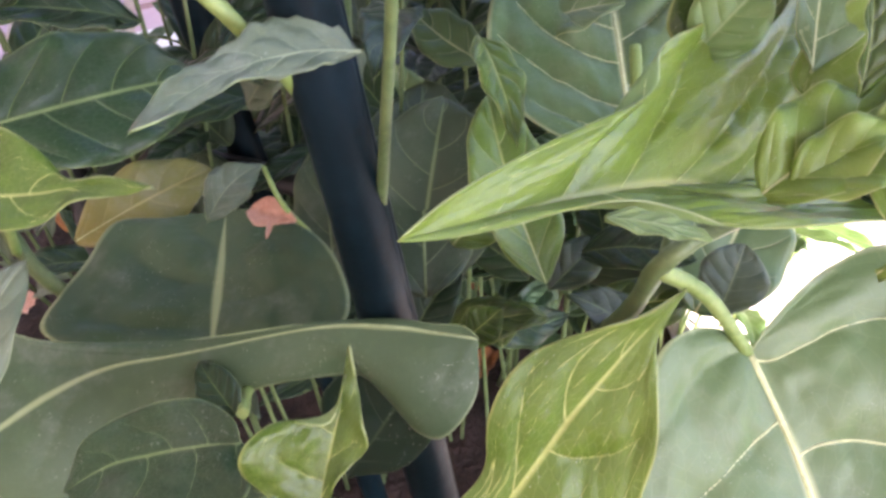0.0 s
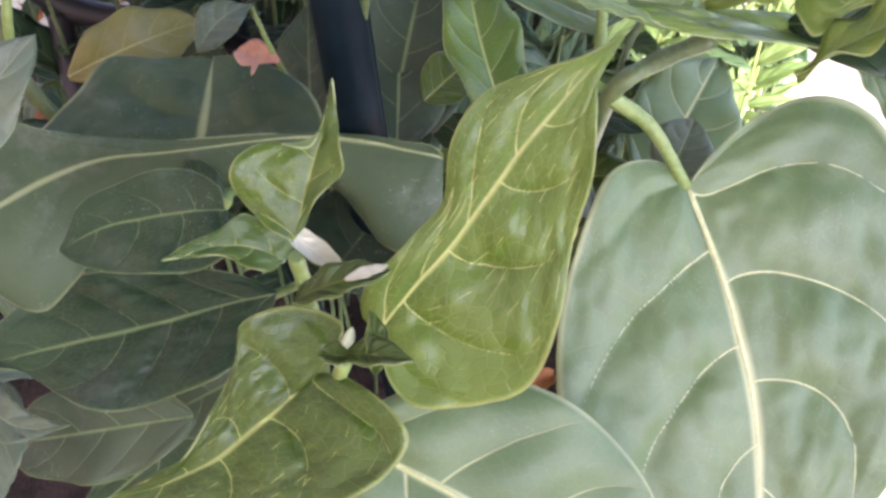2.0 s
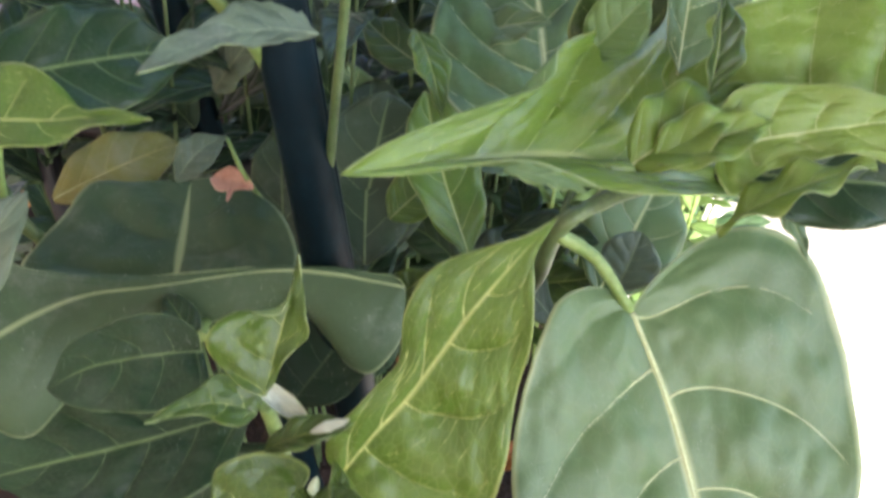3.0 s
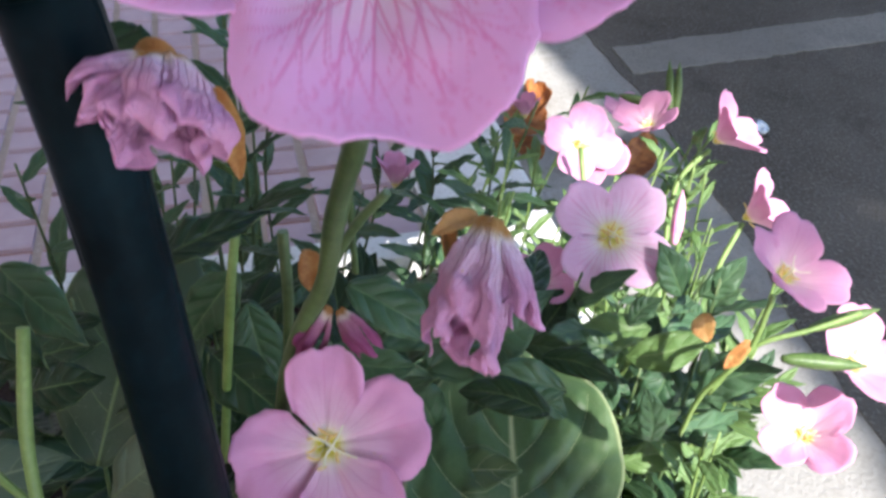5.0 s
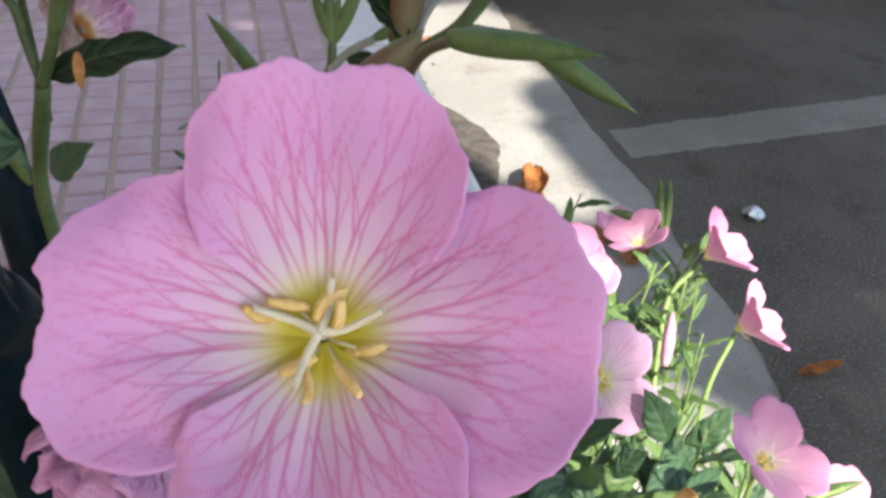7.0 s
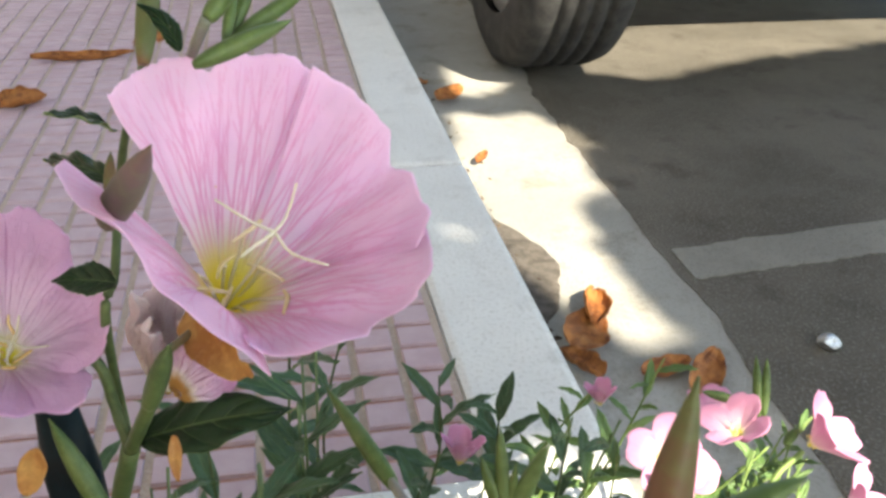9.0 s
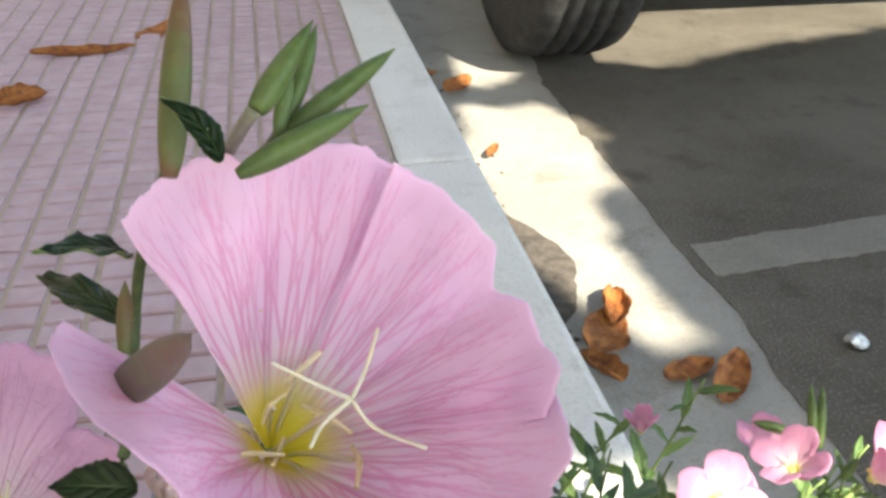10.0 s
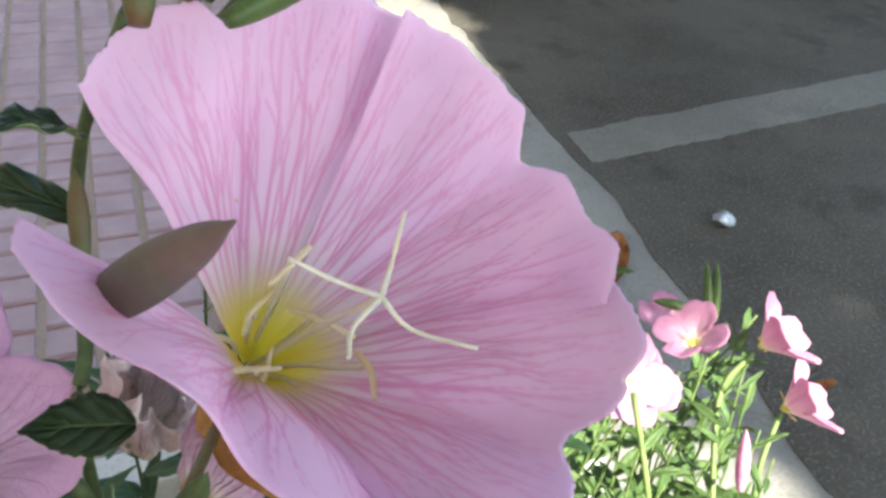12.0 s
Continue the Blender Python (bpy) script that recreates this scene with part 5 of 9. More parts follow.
withered(broad, (0.0500, 0.0010, 0.2623), (0.0531, -0.0021, 0.2627), 0.00190, PETAL_PURPLE, seed=3, label='shrivelled purple petals')
leaf(broad, (0.0598, 0.0048, 0.1784), (0.0872, 0.0302, 0.1914), (-0.0042, -0.4877, 0.8730), 0.0269, 'broad', belly=0.45, point=0.8, seed=26)
leaf(broad, (0.0609, -0.0013, 0.1862), (0.0696, 0.0075, 0.1949), (-0.0042, -0.4877, 0.8730), 0.0150, 'grey', belly=0.5, point=0.8, seed=126)
leaf(broad, (0.0248, 0.0042, 0.2032), (0.0238, 0.0372, 0.2235), (0.1462, -0.6660, 0.7315), 0.0176, 'bright', belly=0.5, point=0.8, fold=0.25, bend=-0.05, seed=27)
leaf(broad, (0.0110, 0.0206, 0.2014), (0.0235, 0.0254, 0.2075), (0.0137, -0.4055, 0.9140), 0.0122, 'bright', belly=0.5, point=0.8, fold=0.2, seed=28)
leaf(broad, (0.0084, 0.0008, 0.1974), (0.0152, 0.0002, 0.2045), (0.1923, -0.4344, 0.8800), 0.0080, 'young', belly=0.5, fold=0.2, seed=29)

# dull low leaves
blade(low, (0.0061, -0.0153, 0.2194), (-0.0787, -0.0142, 0.2180), (-0.0200, -0.5383, 0.8425), [(0.0, 0.0), (6.4, 2.6), (13.1, 5.4), (24.4, 8.1), (44.8, 9.2), (56.0, 10.0), (64.9, 8.4), (74.0, 5.1), (84.9, 0.0)], [(0.0, 0.0), (2.0, -8.7), (8.5, -14.2), (12.9, -12.0), (15.7, -6.5), (19.3, -0.9), (26.2, 0.5), (35.9, 1.1), (49.5, -0.7), (60.3, -3.3), (65.6, -8.6), (73.8, -12.3), (84.9, 0.0)], [(0.0, 0.0), (1.8, 2.5), (6.1, 4.0), (12.8, 6.6), (24.3, 8.8), (38.3, 10.3), (51.2, 12.5), (64.4, 16.1), (71.5, 19.4), (77.7, 18.1), (84.9, 0.0)], 'dusty', pucker=0.012, pairs=7, nu=120, nv=60, rib_r=0.00032, lateral_r=0.0, fold=(-0.1, 0.05), curl=(-0.35, 0.0), wave=0.01, net=False, label='long dusty grey-green leaf with a pale midrib', seed=7)
blade(low, (-0.0400, 0.0049, 0.2011), (-0.0317, 0.0378, 0.2082), (-0.0317, -0.2031, 0.9786), [(0.0, 0.0), (11.4, 0.5), (22.4, 0.6), (34.7, 0.0)], [(0.0, 0.0), (2.0, -18.1), (7.1, -30.2), (14.1, -29.8), (21.9, -25.6), (31.2, -20.3), (33.4, -11.4), (34.7, 0.0)], [(0.0, 0.0), (1.4, 17.7), (8.4, 25.7), (17.4, 24.8), (26.5, 19.3), (32.1, 11.7), (34.1, 5.8), (34.7, 0.0)], 'dusty', pucker=0.03, pairs=4, nu=60, nv=60, rib_r=0.00018, lateral_r=0.0, net=False, arch=0.04, label='round dusty dark green leaf', seed=8)
blade(low, (-0.0266, -0.0218, 0.1989), (-0.0861, -0.0157, 0.1865), (-0.2248, -0.5408, 0.8106), [(0.0, 0.0), (9.9, 0.3), (20.9, -0.1), (31.9, -0.1), (43.0, 0.1), (61.0, 0.0)], [(0.0, -0.0), (5.3, -8.2), (12.6, -12.3), (20.5, -13.6), (32.6, -14.2), (43.7, -8.8), (51.3, -2.3), (61.0, 0.0)], [(0.0, -0.0), (6.6, 5.3), (18.8, 9.7), (29.5, 11.4), (40.6, 11.9), (50.4, 7.8), (61.0, 0.0)], 'deep', pucker=0.04, pairs=6, nu=90, nv=60, rib_r=0.00028, lateral_r=0.0001, net=False, fold=(0.2, 0.1), wave=0.02, label='dark glossy leaf with a pale midrib', seed=9)
blade(low, (-0.0308, -0.0303, 0.2316), (-0.0564, -0.0267, 0.2254), (-0.2700, -0.5340, 0.8012), [(0.0, 0.0), (5.8, 1.1), (12.9, 1.7), (19.3, 1.8), (26.6, -0.0)], [(0.0, 0.0), (-0.7, -6.0), (5.0, -8.1), (12.0, -7.0), (18.8, -5.2), (23.8, -2.6), (26.6, -0.0)], [(0.0, 0.0), (-0.0, 3.6), (5.4, 7.6), (14.4, 8.0), (22.2, 5.6), (26.6, -0.0)], 'deep', pucker=0.04, pairs=4, nu=60, nv=44, rib_r=0.00024, lateral_r=9e-05, net=False, fold=(0.2, 0.1), seed=10)
blade(low, (-0.0037, -0.0017, 0.2680), (-0.0289, -0.0248, 0.2812), (0.6384, -0.2881, 0.7137), [(0.0, 0.0), (9.0, 2.1), (20.0, 2.7), (29.1, 1.5), (36.6, -0.0)], [(-0.0, 0.0), (6.9, -0.4), (12.1, -0.2), (20.5, 1.0), (29.4, 0.2), (33.7, -0.2), (36.6, -0.0)], [(-0.0, 0.0), (1.4, 3.2), (5.1, 6.5), (12.8, 7.1), (21.5, 5.1), (29.9, 3.5), (36.6, -0.0)], 'grey', pucker=0.05, pairs=6, nu=90, nv=40, rib_r=0.00025, lateral_r=9e-05, teeth=0.16, net=False, label='grey-green toothed leaf', seed=13)
blade(low, (-0.0527, -0.0190, 0.2742), (-0.0286, -0.0268, 0.2755), (-0.1974, -0.4648, 0.8631), [(0.0, 0.0), (5.6, 0.1), (12.9, 0.2), (18.8, -0.5), (25.4, 0.0)], [(0.0, 0.0), (1.9, -6.0), (6.1, -7.5), (9.9, -6.6), (13.4, -4.2), (16.2, -1.2), (21.1, -1.2), (25.4, 0.0)], [(0.0, 0.0), (3.4, 3.3), (9.6, 4.0), (13.7, 3.3), (17.1, 1.4), (21.2, 0.7), (25.4, 0.0)], 'bright', pucker=0.04, pairs=4, nu=60, nv=40, rib_r=0.00025, lateral_r=9e-05, fold=(0.15, 0.15), label='bright yellow-green leaf with a drawn-out tip', seed=14)
# added dark sheet; its colour stands for the shade between the leaves
blade(low, (-0.0198, -0.0186, 0.1925), (-0.0025, -0.0064, 0.2007), (-0.0453, -0.5125, 0.8575), [(0.0, 0.0), (6.9, -0.1), (14.0, -0.1), (22.7, 0.0)], [(0.0, -0.0), (3.9, -7.4), (10.0, -12.3), (18.3, -9.2), (22.7, 0.0)], [(0.0, -0.0), (6.9, 6.9), (14.9, 8.2), (20.9, 5.0), (22.7, 0.0)], 'shade', pucker=0.03, pairs=4, nu=40, nv=30, rib_r=0.0002, lateral_r=0.0001, net=False, label='added leaf tinted nearly black to stand for deep shade', seed=30)
leaf(low, (-0.0329, -0.0176, 0.2191), (-0.0370, -0.0089, 0.2230), (-0.1197, -0.5482, 0.8278), 0.0066, 'deep', belly=0.45, point=0.8, seed=135)
leaf(low, (-0.0750, -0.0218, 0.2334), (-0.0531, -0.0039, 0.2481), (0.0724, -0.5831, 0.8092), 0.0123, 'grey', belly=0.45, point=0.9, fold=0.12, seed=36)
leaf(low, (-0.0878, -0.0124, 0.1755), (-0.0714, -0.0233, 0.1722), (-0.0793, -0.3850, 0.9195), 0.0084, 'grey', teeth=0.18, belly=0.35, fold=0.2, wave=0.04, bend=0.2, seed=37)
leaf(low, (-0.0964, -0.0095, 0.1763), (-0.0856, -0.0212, 0.1687), (-0.0793, -0.3850, 0.9195), 0.0101, 'grey', teeth=0.18, belly=0.4, seed=38)
leaf(low, (-0.0846, -0.0097, 0.1720), (-0.0912, -0.0330, 0.1582), (0.0543, -0.6589, 0.7502), 0.0114, 'grey', teeth=0.18, belly=0.4, seed=39)
leaf(low, (-0.0497, -0.0212, 0.1627), (-0.0936, -0.0107, 0.1506), (-0.1197, -0.5482, 0.8278), 0.0219, 'dull', belly=0.45, point=0.8, fold=0.08, seed=40)
leaf(low, (-0.0290, -0.0104, 0.1626), (-0.0607, -0.0122, 0.1490), (-0.1197, -0.5482, 0.8278), 0.0190, 'dull', belly=0.5, point=0.7, seed=140)
leaf(low, (-0.0237, -0.0014, 0.1519), (-0.0893, -0.0107, 0.1072), (-0.1197, -0.5482, 0.8278), 0.0310, 'deep', belly=0.45, seed=41)
leaf(low, (-0.0573, 0.0061, 0.2626), (-0.0260, 0.0192, 0.2548), (-0.1964, -0.6787, 0.7077), 0.0191, 'deep', belly=0.5, point=0.7, fold=0.1, seed=44)
leaf(low, (-0.0379, 0.0650, 0.2464), (-0.0183, 0.1115, 0.2769), (-0.1176, -0.7666, 0.6312), 0.0344, 'dull', belly=0.5, point=0.7, seed=45)
leaf(low, (-0.0325, 0.0467, 0.2573), (-0.0141, 0.0509, 0.2684), (-0.1565, -0.5363, 0.8294), 0.0143, 'grey', belly=0.5, seed=46)
leaf(low, (-0.0661, 0.0490, 0.2640), (-0.0391, 0.0541, 0.2637), (-0.1565, -0.5363, 0.8294), 0.0139, 'grey', belly=0.5, seed=146)
leaf(low, (-0.0369, 0.0032, 0.3273), (-0.0405, -0.0172, 0.3097), (0.2384, -0.7870, 0.5690), 0.0047, 'grey', belly=0.4, fold=0.3, seed=47)
leaf(low, (0.0037, 0.0173, 0.1911), (0.0166, 0.0655, 0.2074), (-0.1197, -0.5482, 0.8278), 0.0276, 'dull', belly=0.5, point=0.6, seed=48)
leaf(low, (-0.0145, 0.0268, 0.1828), (-0.0082, 0.0628, 0.2007), (-0.1197, -0.5482, 0.8278), 0.0161, 'dull', belly=0.5, point=0.7, seed=148)
leaf(low, (0.0020, 0.0221, 0.1866), (0.0188, 0.0525, 0.2126), (-0.1964, -0.6787, 0.7077), 0.0316, 'dull', belly=0.5, point=0.7, seed=49)
leaf(low, (-0.0628, 0.0422, 0.2056), (-0.0337, 0.0532, 0.2071), (-0.1197, -0.5482, 0.8278), 0.0163, 'yellow', belly=0.5, point=0.8, seed=50, label='yellowing leaf near the soil')
leaf(low, (0.0126, 0.0007, 0.2646), (0.0124, -0.0165, 0.2597), (0.2384, -0.7870, 0.5690), 0.0068, 'bright', belly=0.4, fold=0.3, seed=51)
leaf(low, (-0.0334, 0.0234, 0.2208), (-0.0215, 0.0321, 0.2238), (0.0724, -0.5831, 0.8092), 0.0083, 'grey', belly=0.45, teeth=0.12, fold=0.25, bend=-0.1, seed=52)
stem(low, [(-0.0216, 0.0317, 0.2234), (-0.0197, 0.0254, 0.2187), (-0.0165, 0.0340, 0.2010)], 0.00047, 0.00058, STEM)
stem(low, [(-0.0318, -0.0188, 0.2209), (-0.0304, -0.0088, 0.2142), (-0.0218, 0.0185, 0.1874)], 0.00095, 0.00116, STEM)
stem(low, [(-0.0304, -0.0207, 0.1969), (-0.0262, -0.0121, 0.1869), (-0.0182, 0.0069, 0.1660)], 0.00093, 0.00104, STEM, name='petiole')
stem(low, [(-0.0680, 0.0331, 0.2288), (-0.0686, 0.0314, 0.2210), (-0.0645, 0.0284, 0.2066), (-0.0490, 0.0280, 0.1902)], 0.00137, 0.00160, STEM_DARK)
stem(low, [(-0.0625, 0.0297, 0.2397), (-0.0653, 0.0266, 0.2304), (-0.0682, 0.0287, 0.2189)], 0.00094, 0.00094, STEM)
stem(low, [(-0.0010, 0.0199, 0.1907), (-0.0106, 0.0042, 0.2532), (-0.0167, -0.0016, 0.2734), (-0.0243, 0.0022, 0.2845), (-0.0305, 0.0048, 0.2931), (-0.0311, 0.0082, 0.3015), (-0.0316, 0.0158, 0.3132), (-0.0298, 0.0240, 0.3265)], 0.00122, 0.00093, STEM)
stem(low, [(-0.0310, 0.0051, 0.2933), (-0.0377, 0.0091, 0.2987), (-0.0445, 0.0120, 0.3029), (-0.0523, 0.0158, 0.3062)], 0.00108, 0.00074, STEM)
stem(low, [(-0.0315, 0.0108, 0.3044), (-0.0373, 0.0153, 0.3107), (-0.0404, 0.0205, 0.3174), (-0.0404, 0.0249, 0.3239)], 0.00065, 0.00049, STEM)
flap(low, (-0.0261, 0.0311, 0.2146), (-0.0180, 0.0244, 0.2144), (-0.0996, -0.4672, 0.8785), 0.00692, DRY_PINK, seed=4, name='dead_petal', label='dried salmon-pink petal stuck on a leaf')
flap(low, (-0.0223, 0.0271, 0.2145), (-0.0242, 0.0228, 0.2132), (-0.0996, -0.4672, 0.8785), 0.00137, DRY_PINK, seed=5, name='dead_petal')
stem(crate, [(-0.0821, 0.1121, 0.1895), (-0.0700, 0.1024, 0.1838), (-0.0539, 0.0957, 0.1813), (-0.0380, 0.0886, 0.1783), (-0.0208, 0.0801, 0.1746), (-0.0068, 0.0718, 0.1704)], 0.00406, 0.00344, BLACK, name='rim', sides=10)
stem(crate, [(-0.0735, 0.1014, 0.1824), (-0.0734, 0.0890, 0.1723), (-0.0699, 0.0709, 0.1582)], 0.00344, 0.00313, BLACK, name='strut', sides=10)

# tall stems with the large flower and wilted ones
stem(tall, [(-0.0045, -0.0024, 0.2398), (-0.0003, -0.0098, 0.2785), (0.0002, -0.0118, 0.2886), (0.0043, -0.0190, 0.2998), (0.0052, -0.0232, 0.3105), (0.0056, -0.0306, 0.3174), (0.0066, -0.0349, 0.3202)], 0.00085, 0.00062, STEM_DARK)
stem(tall, [(-0.0001, -0.0117, 0.2886), (-0.0011, -0.0101, 0.2963), (-0.0012, -0.0094, 0.3017)], 0.00072, 0.00064, STEM_RED)
bud(tall, (-0.0012, -0.0096, 0.2999), (-0.0021, -0.0040, 0.3123), 0.00248, BUD_GREY, fat=0.45)
stem(tall, [(0.0064, -0.0349, 0.3202), (0.0043, -0.0450, 0.3230), (0.0031, -0.0511, 0.3231), (0.0022, -0.0557, 0.3219)], 0.00068, 0.00079, STEM_MAUVE)
bud(tall, (0.0024, -0.0547, 0.3217), (0.0044, -0.0672, 0.3169), 0.00141, BUD_PALE, fat=0.32)
bud(tall, (0.0191, -0.0218, 0.3092), (0.0295, -0.0348, 0.3052), 0.00141, BUD_PALE, fat=0.35)
stem(tall, [(0.0066, -0.0349, 0.3202), (0.0128, -0.0279, 0.3152), (0.0193, -0.0219, 0.3091)], 0.00059, 0.00059, STEM_MAUVE)
leaf(tall, (0.0071, -0.0311, 0.3172), (0.0125, -0.0257, 0.3255), (0.0711, -0.7904, 0.6085), 0.0038, 'prim', teeth=0.15, fold=0.3, seed=61)
leaf(tall, (0.0471, 0.0551, 0.2788), (0.0586, 0.0543, 0.2818), (-0.1769, -0.6089, 0.7733), 0.0125, 'prim', teeth=0.12, seed=62)
leaf(tall, (0.0358, 0.0605, 0.2660), (0.0691, 0.0716, 0.2750), (-0.1769, -0.6089, 0.7733), 0.0175, 'prim', teeth=0.12, seed=63)
flower(tall, (0.0083, 0.0131, 0.3052), (0.1018, -0.6614, 0.7431), (0.1701, 0.6107, 0.7734), 0.01616, [(-8, 0.72, 0.98, 0.1), (75, 0.95, 1.0, 0), (160, 0.95, 1.05, 0.1), (255, 0.95, 0.95, 0)], PETAL_SUN, label='pale pink open bloom', cup=0.3)
flower(tall, (0.0130, -0.0046, 0.3875), (-0.1738, -0.6472, 0.7422), (0.1103, 0.5712, 0.8133), 0.02219, [(2, 1.02, 0.97, 0), (93, 1.0, 1.03, 0), (176, 1.02, 0.97, 0), (272, 1.04, 0.99, 0)], PETAL, label='large open pink bloom with dark pink veins and yellow centre', cup=0.38, stigma=(12, 72, 200, 289), arm=0.19, reach=0.14, big=True, thick=1.5)
stem(tall, [(0.0143, -0.0017, 0.3813), (0.0129, 0.0057, 0.3632), (0.0116, 0.0162, 0.3459), (0.0102, 0.0216, 0.3295), (0.0060, 0.0245, 0.3164), (0.0020, 0.0256, 0.2933), (-0.0050, 0.0572, 0.1898)], 0.00124, 0.00157, STEM_DARK)
stem(tall, [(0.0102, 0.0218, 0.3298), (0.0144, 0.0215, 0.3385), (0.0187, 0.0197, 0.3453)], 0.00075, 0.00068, STEM_DARK)
stem(tall, [(-0.0013, 0.0557, 0.3147), (-0.0043, 0.0544, 0.2965), (-0.0106, 0.0633, 0.2430)], 0.00089, 0.00100, STEM)
stem(tall, [(0.0060, 0.0385, 0.3265), (0.0055, 0.0363, 0.3082), (0.0025, 0.0484, 0.2603)], 0.00089, 0.00099, STEM_DARK)
withered(tall, (-0.0042, 0.0039, 0.3738), (-0.0054, -0.0025, 0.3692), 0.00410, PETAL_OLD, seed=1, flare=0.75, label='wilted mauve-pink bloom hanging limp')
withered(tall, (-0.0059, 0.0042, 0.3735), (-0.0120, 0.0013, 0.3716), 0.00230, PETAL_OLD, seed=8, flare=0.6, petals=3, label='limp folded lobe of a wilted bloom')
flap(tall, (-0.0010, 0.0274, 0.3585), (0.0009, 0.0240, 0.3459), (0.0708, -0.8028, 0.5921), 0.00420, SEPAL, seed=2)
flap(tall, (-0.0079, 0.0164, 0.3692), (-0.0039, 0.0128, 0.3662), (0.0708, -0.8028, 0.5921), 0.00519, SEPAL, seed=3)
withered(tall, (0.0312, 0.0142, 0.3433), (0.0245, 0.0029, 0.3324), 0.00468, PETAL_OLD, seed=2, flare=0.55, label='wilted pink bloom with crumpled petals')
withered(tall, (0.0320, 0.0133, 0.3425), (0.0321, 0.0043, 0.3351), 0.00274, PETAL_OLD, seed=7, flare=0.5, petals=3, label='crumpled side lobe of a wilted bloom')
flap(tall, (0.0262, 0.0167, 0.3427), (0.0252, 0.0100, 0.3369), (0.1586, -0.8007, 0.5777), 0.00290, SEPAL, seed=4)
flap(tall, (0.0299, 0.0163, 0.3434), (0.0234, 0.0142, 0.3416), (-0.1418, -0.4178, 0.8974), 0.00362, SEPAL, seed=5)
withered(tall, (0.0112, 0.0250, 0.3219), (0.0064, 0.0214, 0.3159), 0.00199, PETAL_DARK, seed=3, flare=0.4, petals=3, label='shrivelled dark pink bloom')
withered(tall, (0.0124, 0.0244, 0.3217), (0.0161, 0.0195, 0.3170), 0.00216, PETAL_DARK, seed=5, flare=0.4, petals=3, label='shrivelled dark pink bloom')
flap(tall, (0.0086, 0.0302, 0.3291), (0.0091, 0.0266, 0.3232), (0.1586, -0.8007, 0.5777), 0.00414, SEPAL, seed=6)
leaf(tall, (-0.0117, 0.0329, 0.3283), (0.0046, 0.0369, 0.3316), (-0.1259, -0.3495, 0.9284), 0.0070, 'deep', teeth=0.14, fold=0.2, seed=64)
leaf(tall, (0.0143, 0.0277, 0.3234), (0.0290, 0.0218, 0.3136), (-0.1580, -0.4891, 0.8578), 0.0081, 'prim', teeth=0.12, fold=0.2, seed=65)
leaf(tall, (-0.0025, 0.0661, 0.2965), (-0.0146, 0.0674, 0.2781), (-0.0111, -0.7360, 0.6769), 0.0103, 'prim', teeth=0.12, seed=66)
leaf(tall, (-0.0451, 0.0699, 0.3015), (-0.0305, 0.0570, 0.2905), (-0.1898, -0.6335, 0.7502), 0.0105, 'prim', teeth=0.1, seed=67)
leaf(tall, (-0.0489, 0.0602, 0.3034), (-0.0360, 0.0488, 0.2937), (-0.1898, -0.6335, 0.7502), 0.0109, 'deep', seed=68)
leaf(tall, (-0.0417, 0.0545, 0.2834), (-0.0281, 0.0528, 0.2860), (-0.1898, -0.6335, 0.7502), 0.0095, 'deep', seed=69)
leaf(tall, (-0.0092, 0.0645, 0.2765), (0.0051, 0.0521, 0.2659), (-0.1898, -0.6335, 0.7502), 0.0129, 'deep', seed=70)
leaf(tall, (0.0217, 0.0586, 0.2644), (0.0316, 0.0411, 0.2615), (-0.1898, -0.6335, 0.7502), 0.0157, 'prim', teeth=0.1, seed=71)

# stem behind, with the cupped flower
stem(upper, [(-0.0306, 0.1194, 0.2291), (-0.0300, 0.1052, 0.3040), (-0.0298, 0.1062, 0.3214), (-0.0296, 0.1040, 0.3414), (-0.0226, 0.0918, 0.3677)], 0.00159, 0.00147, STEM_DARK)
stem(upper, [(-0.0226, 0.0917, 0.3675), (-0.0185, 0.0873, 0.3777), (-0.0166, 0.0861, 0.3824)], 0.00112, 0.00094, STEM_DARK)
bud(upper, (-0.0180, 0.0868, 0.3790), (-0.0136, 0.0835, 0.3911), 0.00134, STEM_DARK, name='ovary', neck=0.8)
stem(upper, [(-0.0151, 0.0846, 0.3884), (-0.0120, 0.0924, 0.3865), (-0.0083, 0.1002, 0.3847)], 0.00056, 0.00065, STEM_RED)
stem(upper, [(-0.0226, 0.0917, 0.3675), (-0.0241, 0.0939, 0.3744), (-0.0251, 0.0944, 0.3808), (-0.0287, 0.0958, 0.3836)], 0.00096, 0.00076, STEM_DARK)
bud(upper, (-0.0312, 0.1044, 0.3414), (-0.0390, 0.1112, 0.3592), 0.00166, BUD, fat=0.4)
leaf(upper, (-0.0216, 0.0920, 0.3684), (0.0015, 0.0880, 0.3747), (-0.1374, -0.5170, 0.8449), 0.0092, 'deep', teeth=0.1, fold=0.2, arch=0.1, belly=0.45, seed=81)
leaf(upper, (-0.0237, 0.0725, 0.3666), (-0.0411, 0.0684, 0.3660), (-0.1509, -0.5840, 0.7976), 0.0085, 'prim', teeth=0.14, seed=82)
leaf(upper, (-0.0200, 0.0701, 0.3624), (-0.0129, 0.0694, 0.3675), (-0.1642, -0.6513, 0.7409), 0.0061, 'prim', teeth=0.14, seed=83)
leaf(upper, (-0.0208, 0.0721, 0.3435), (-0.0073, 0.0666, 0.3398), (-0.1509, -0.5840, 0.7976), 0.0114, 'deep', teeth=0.14, seed=84)
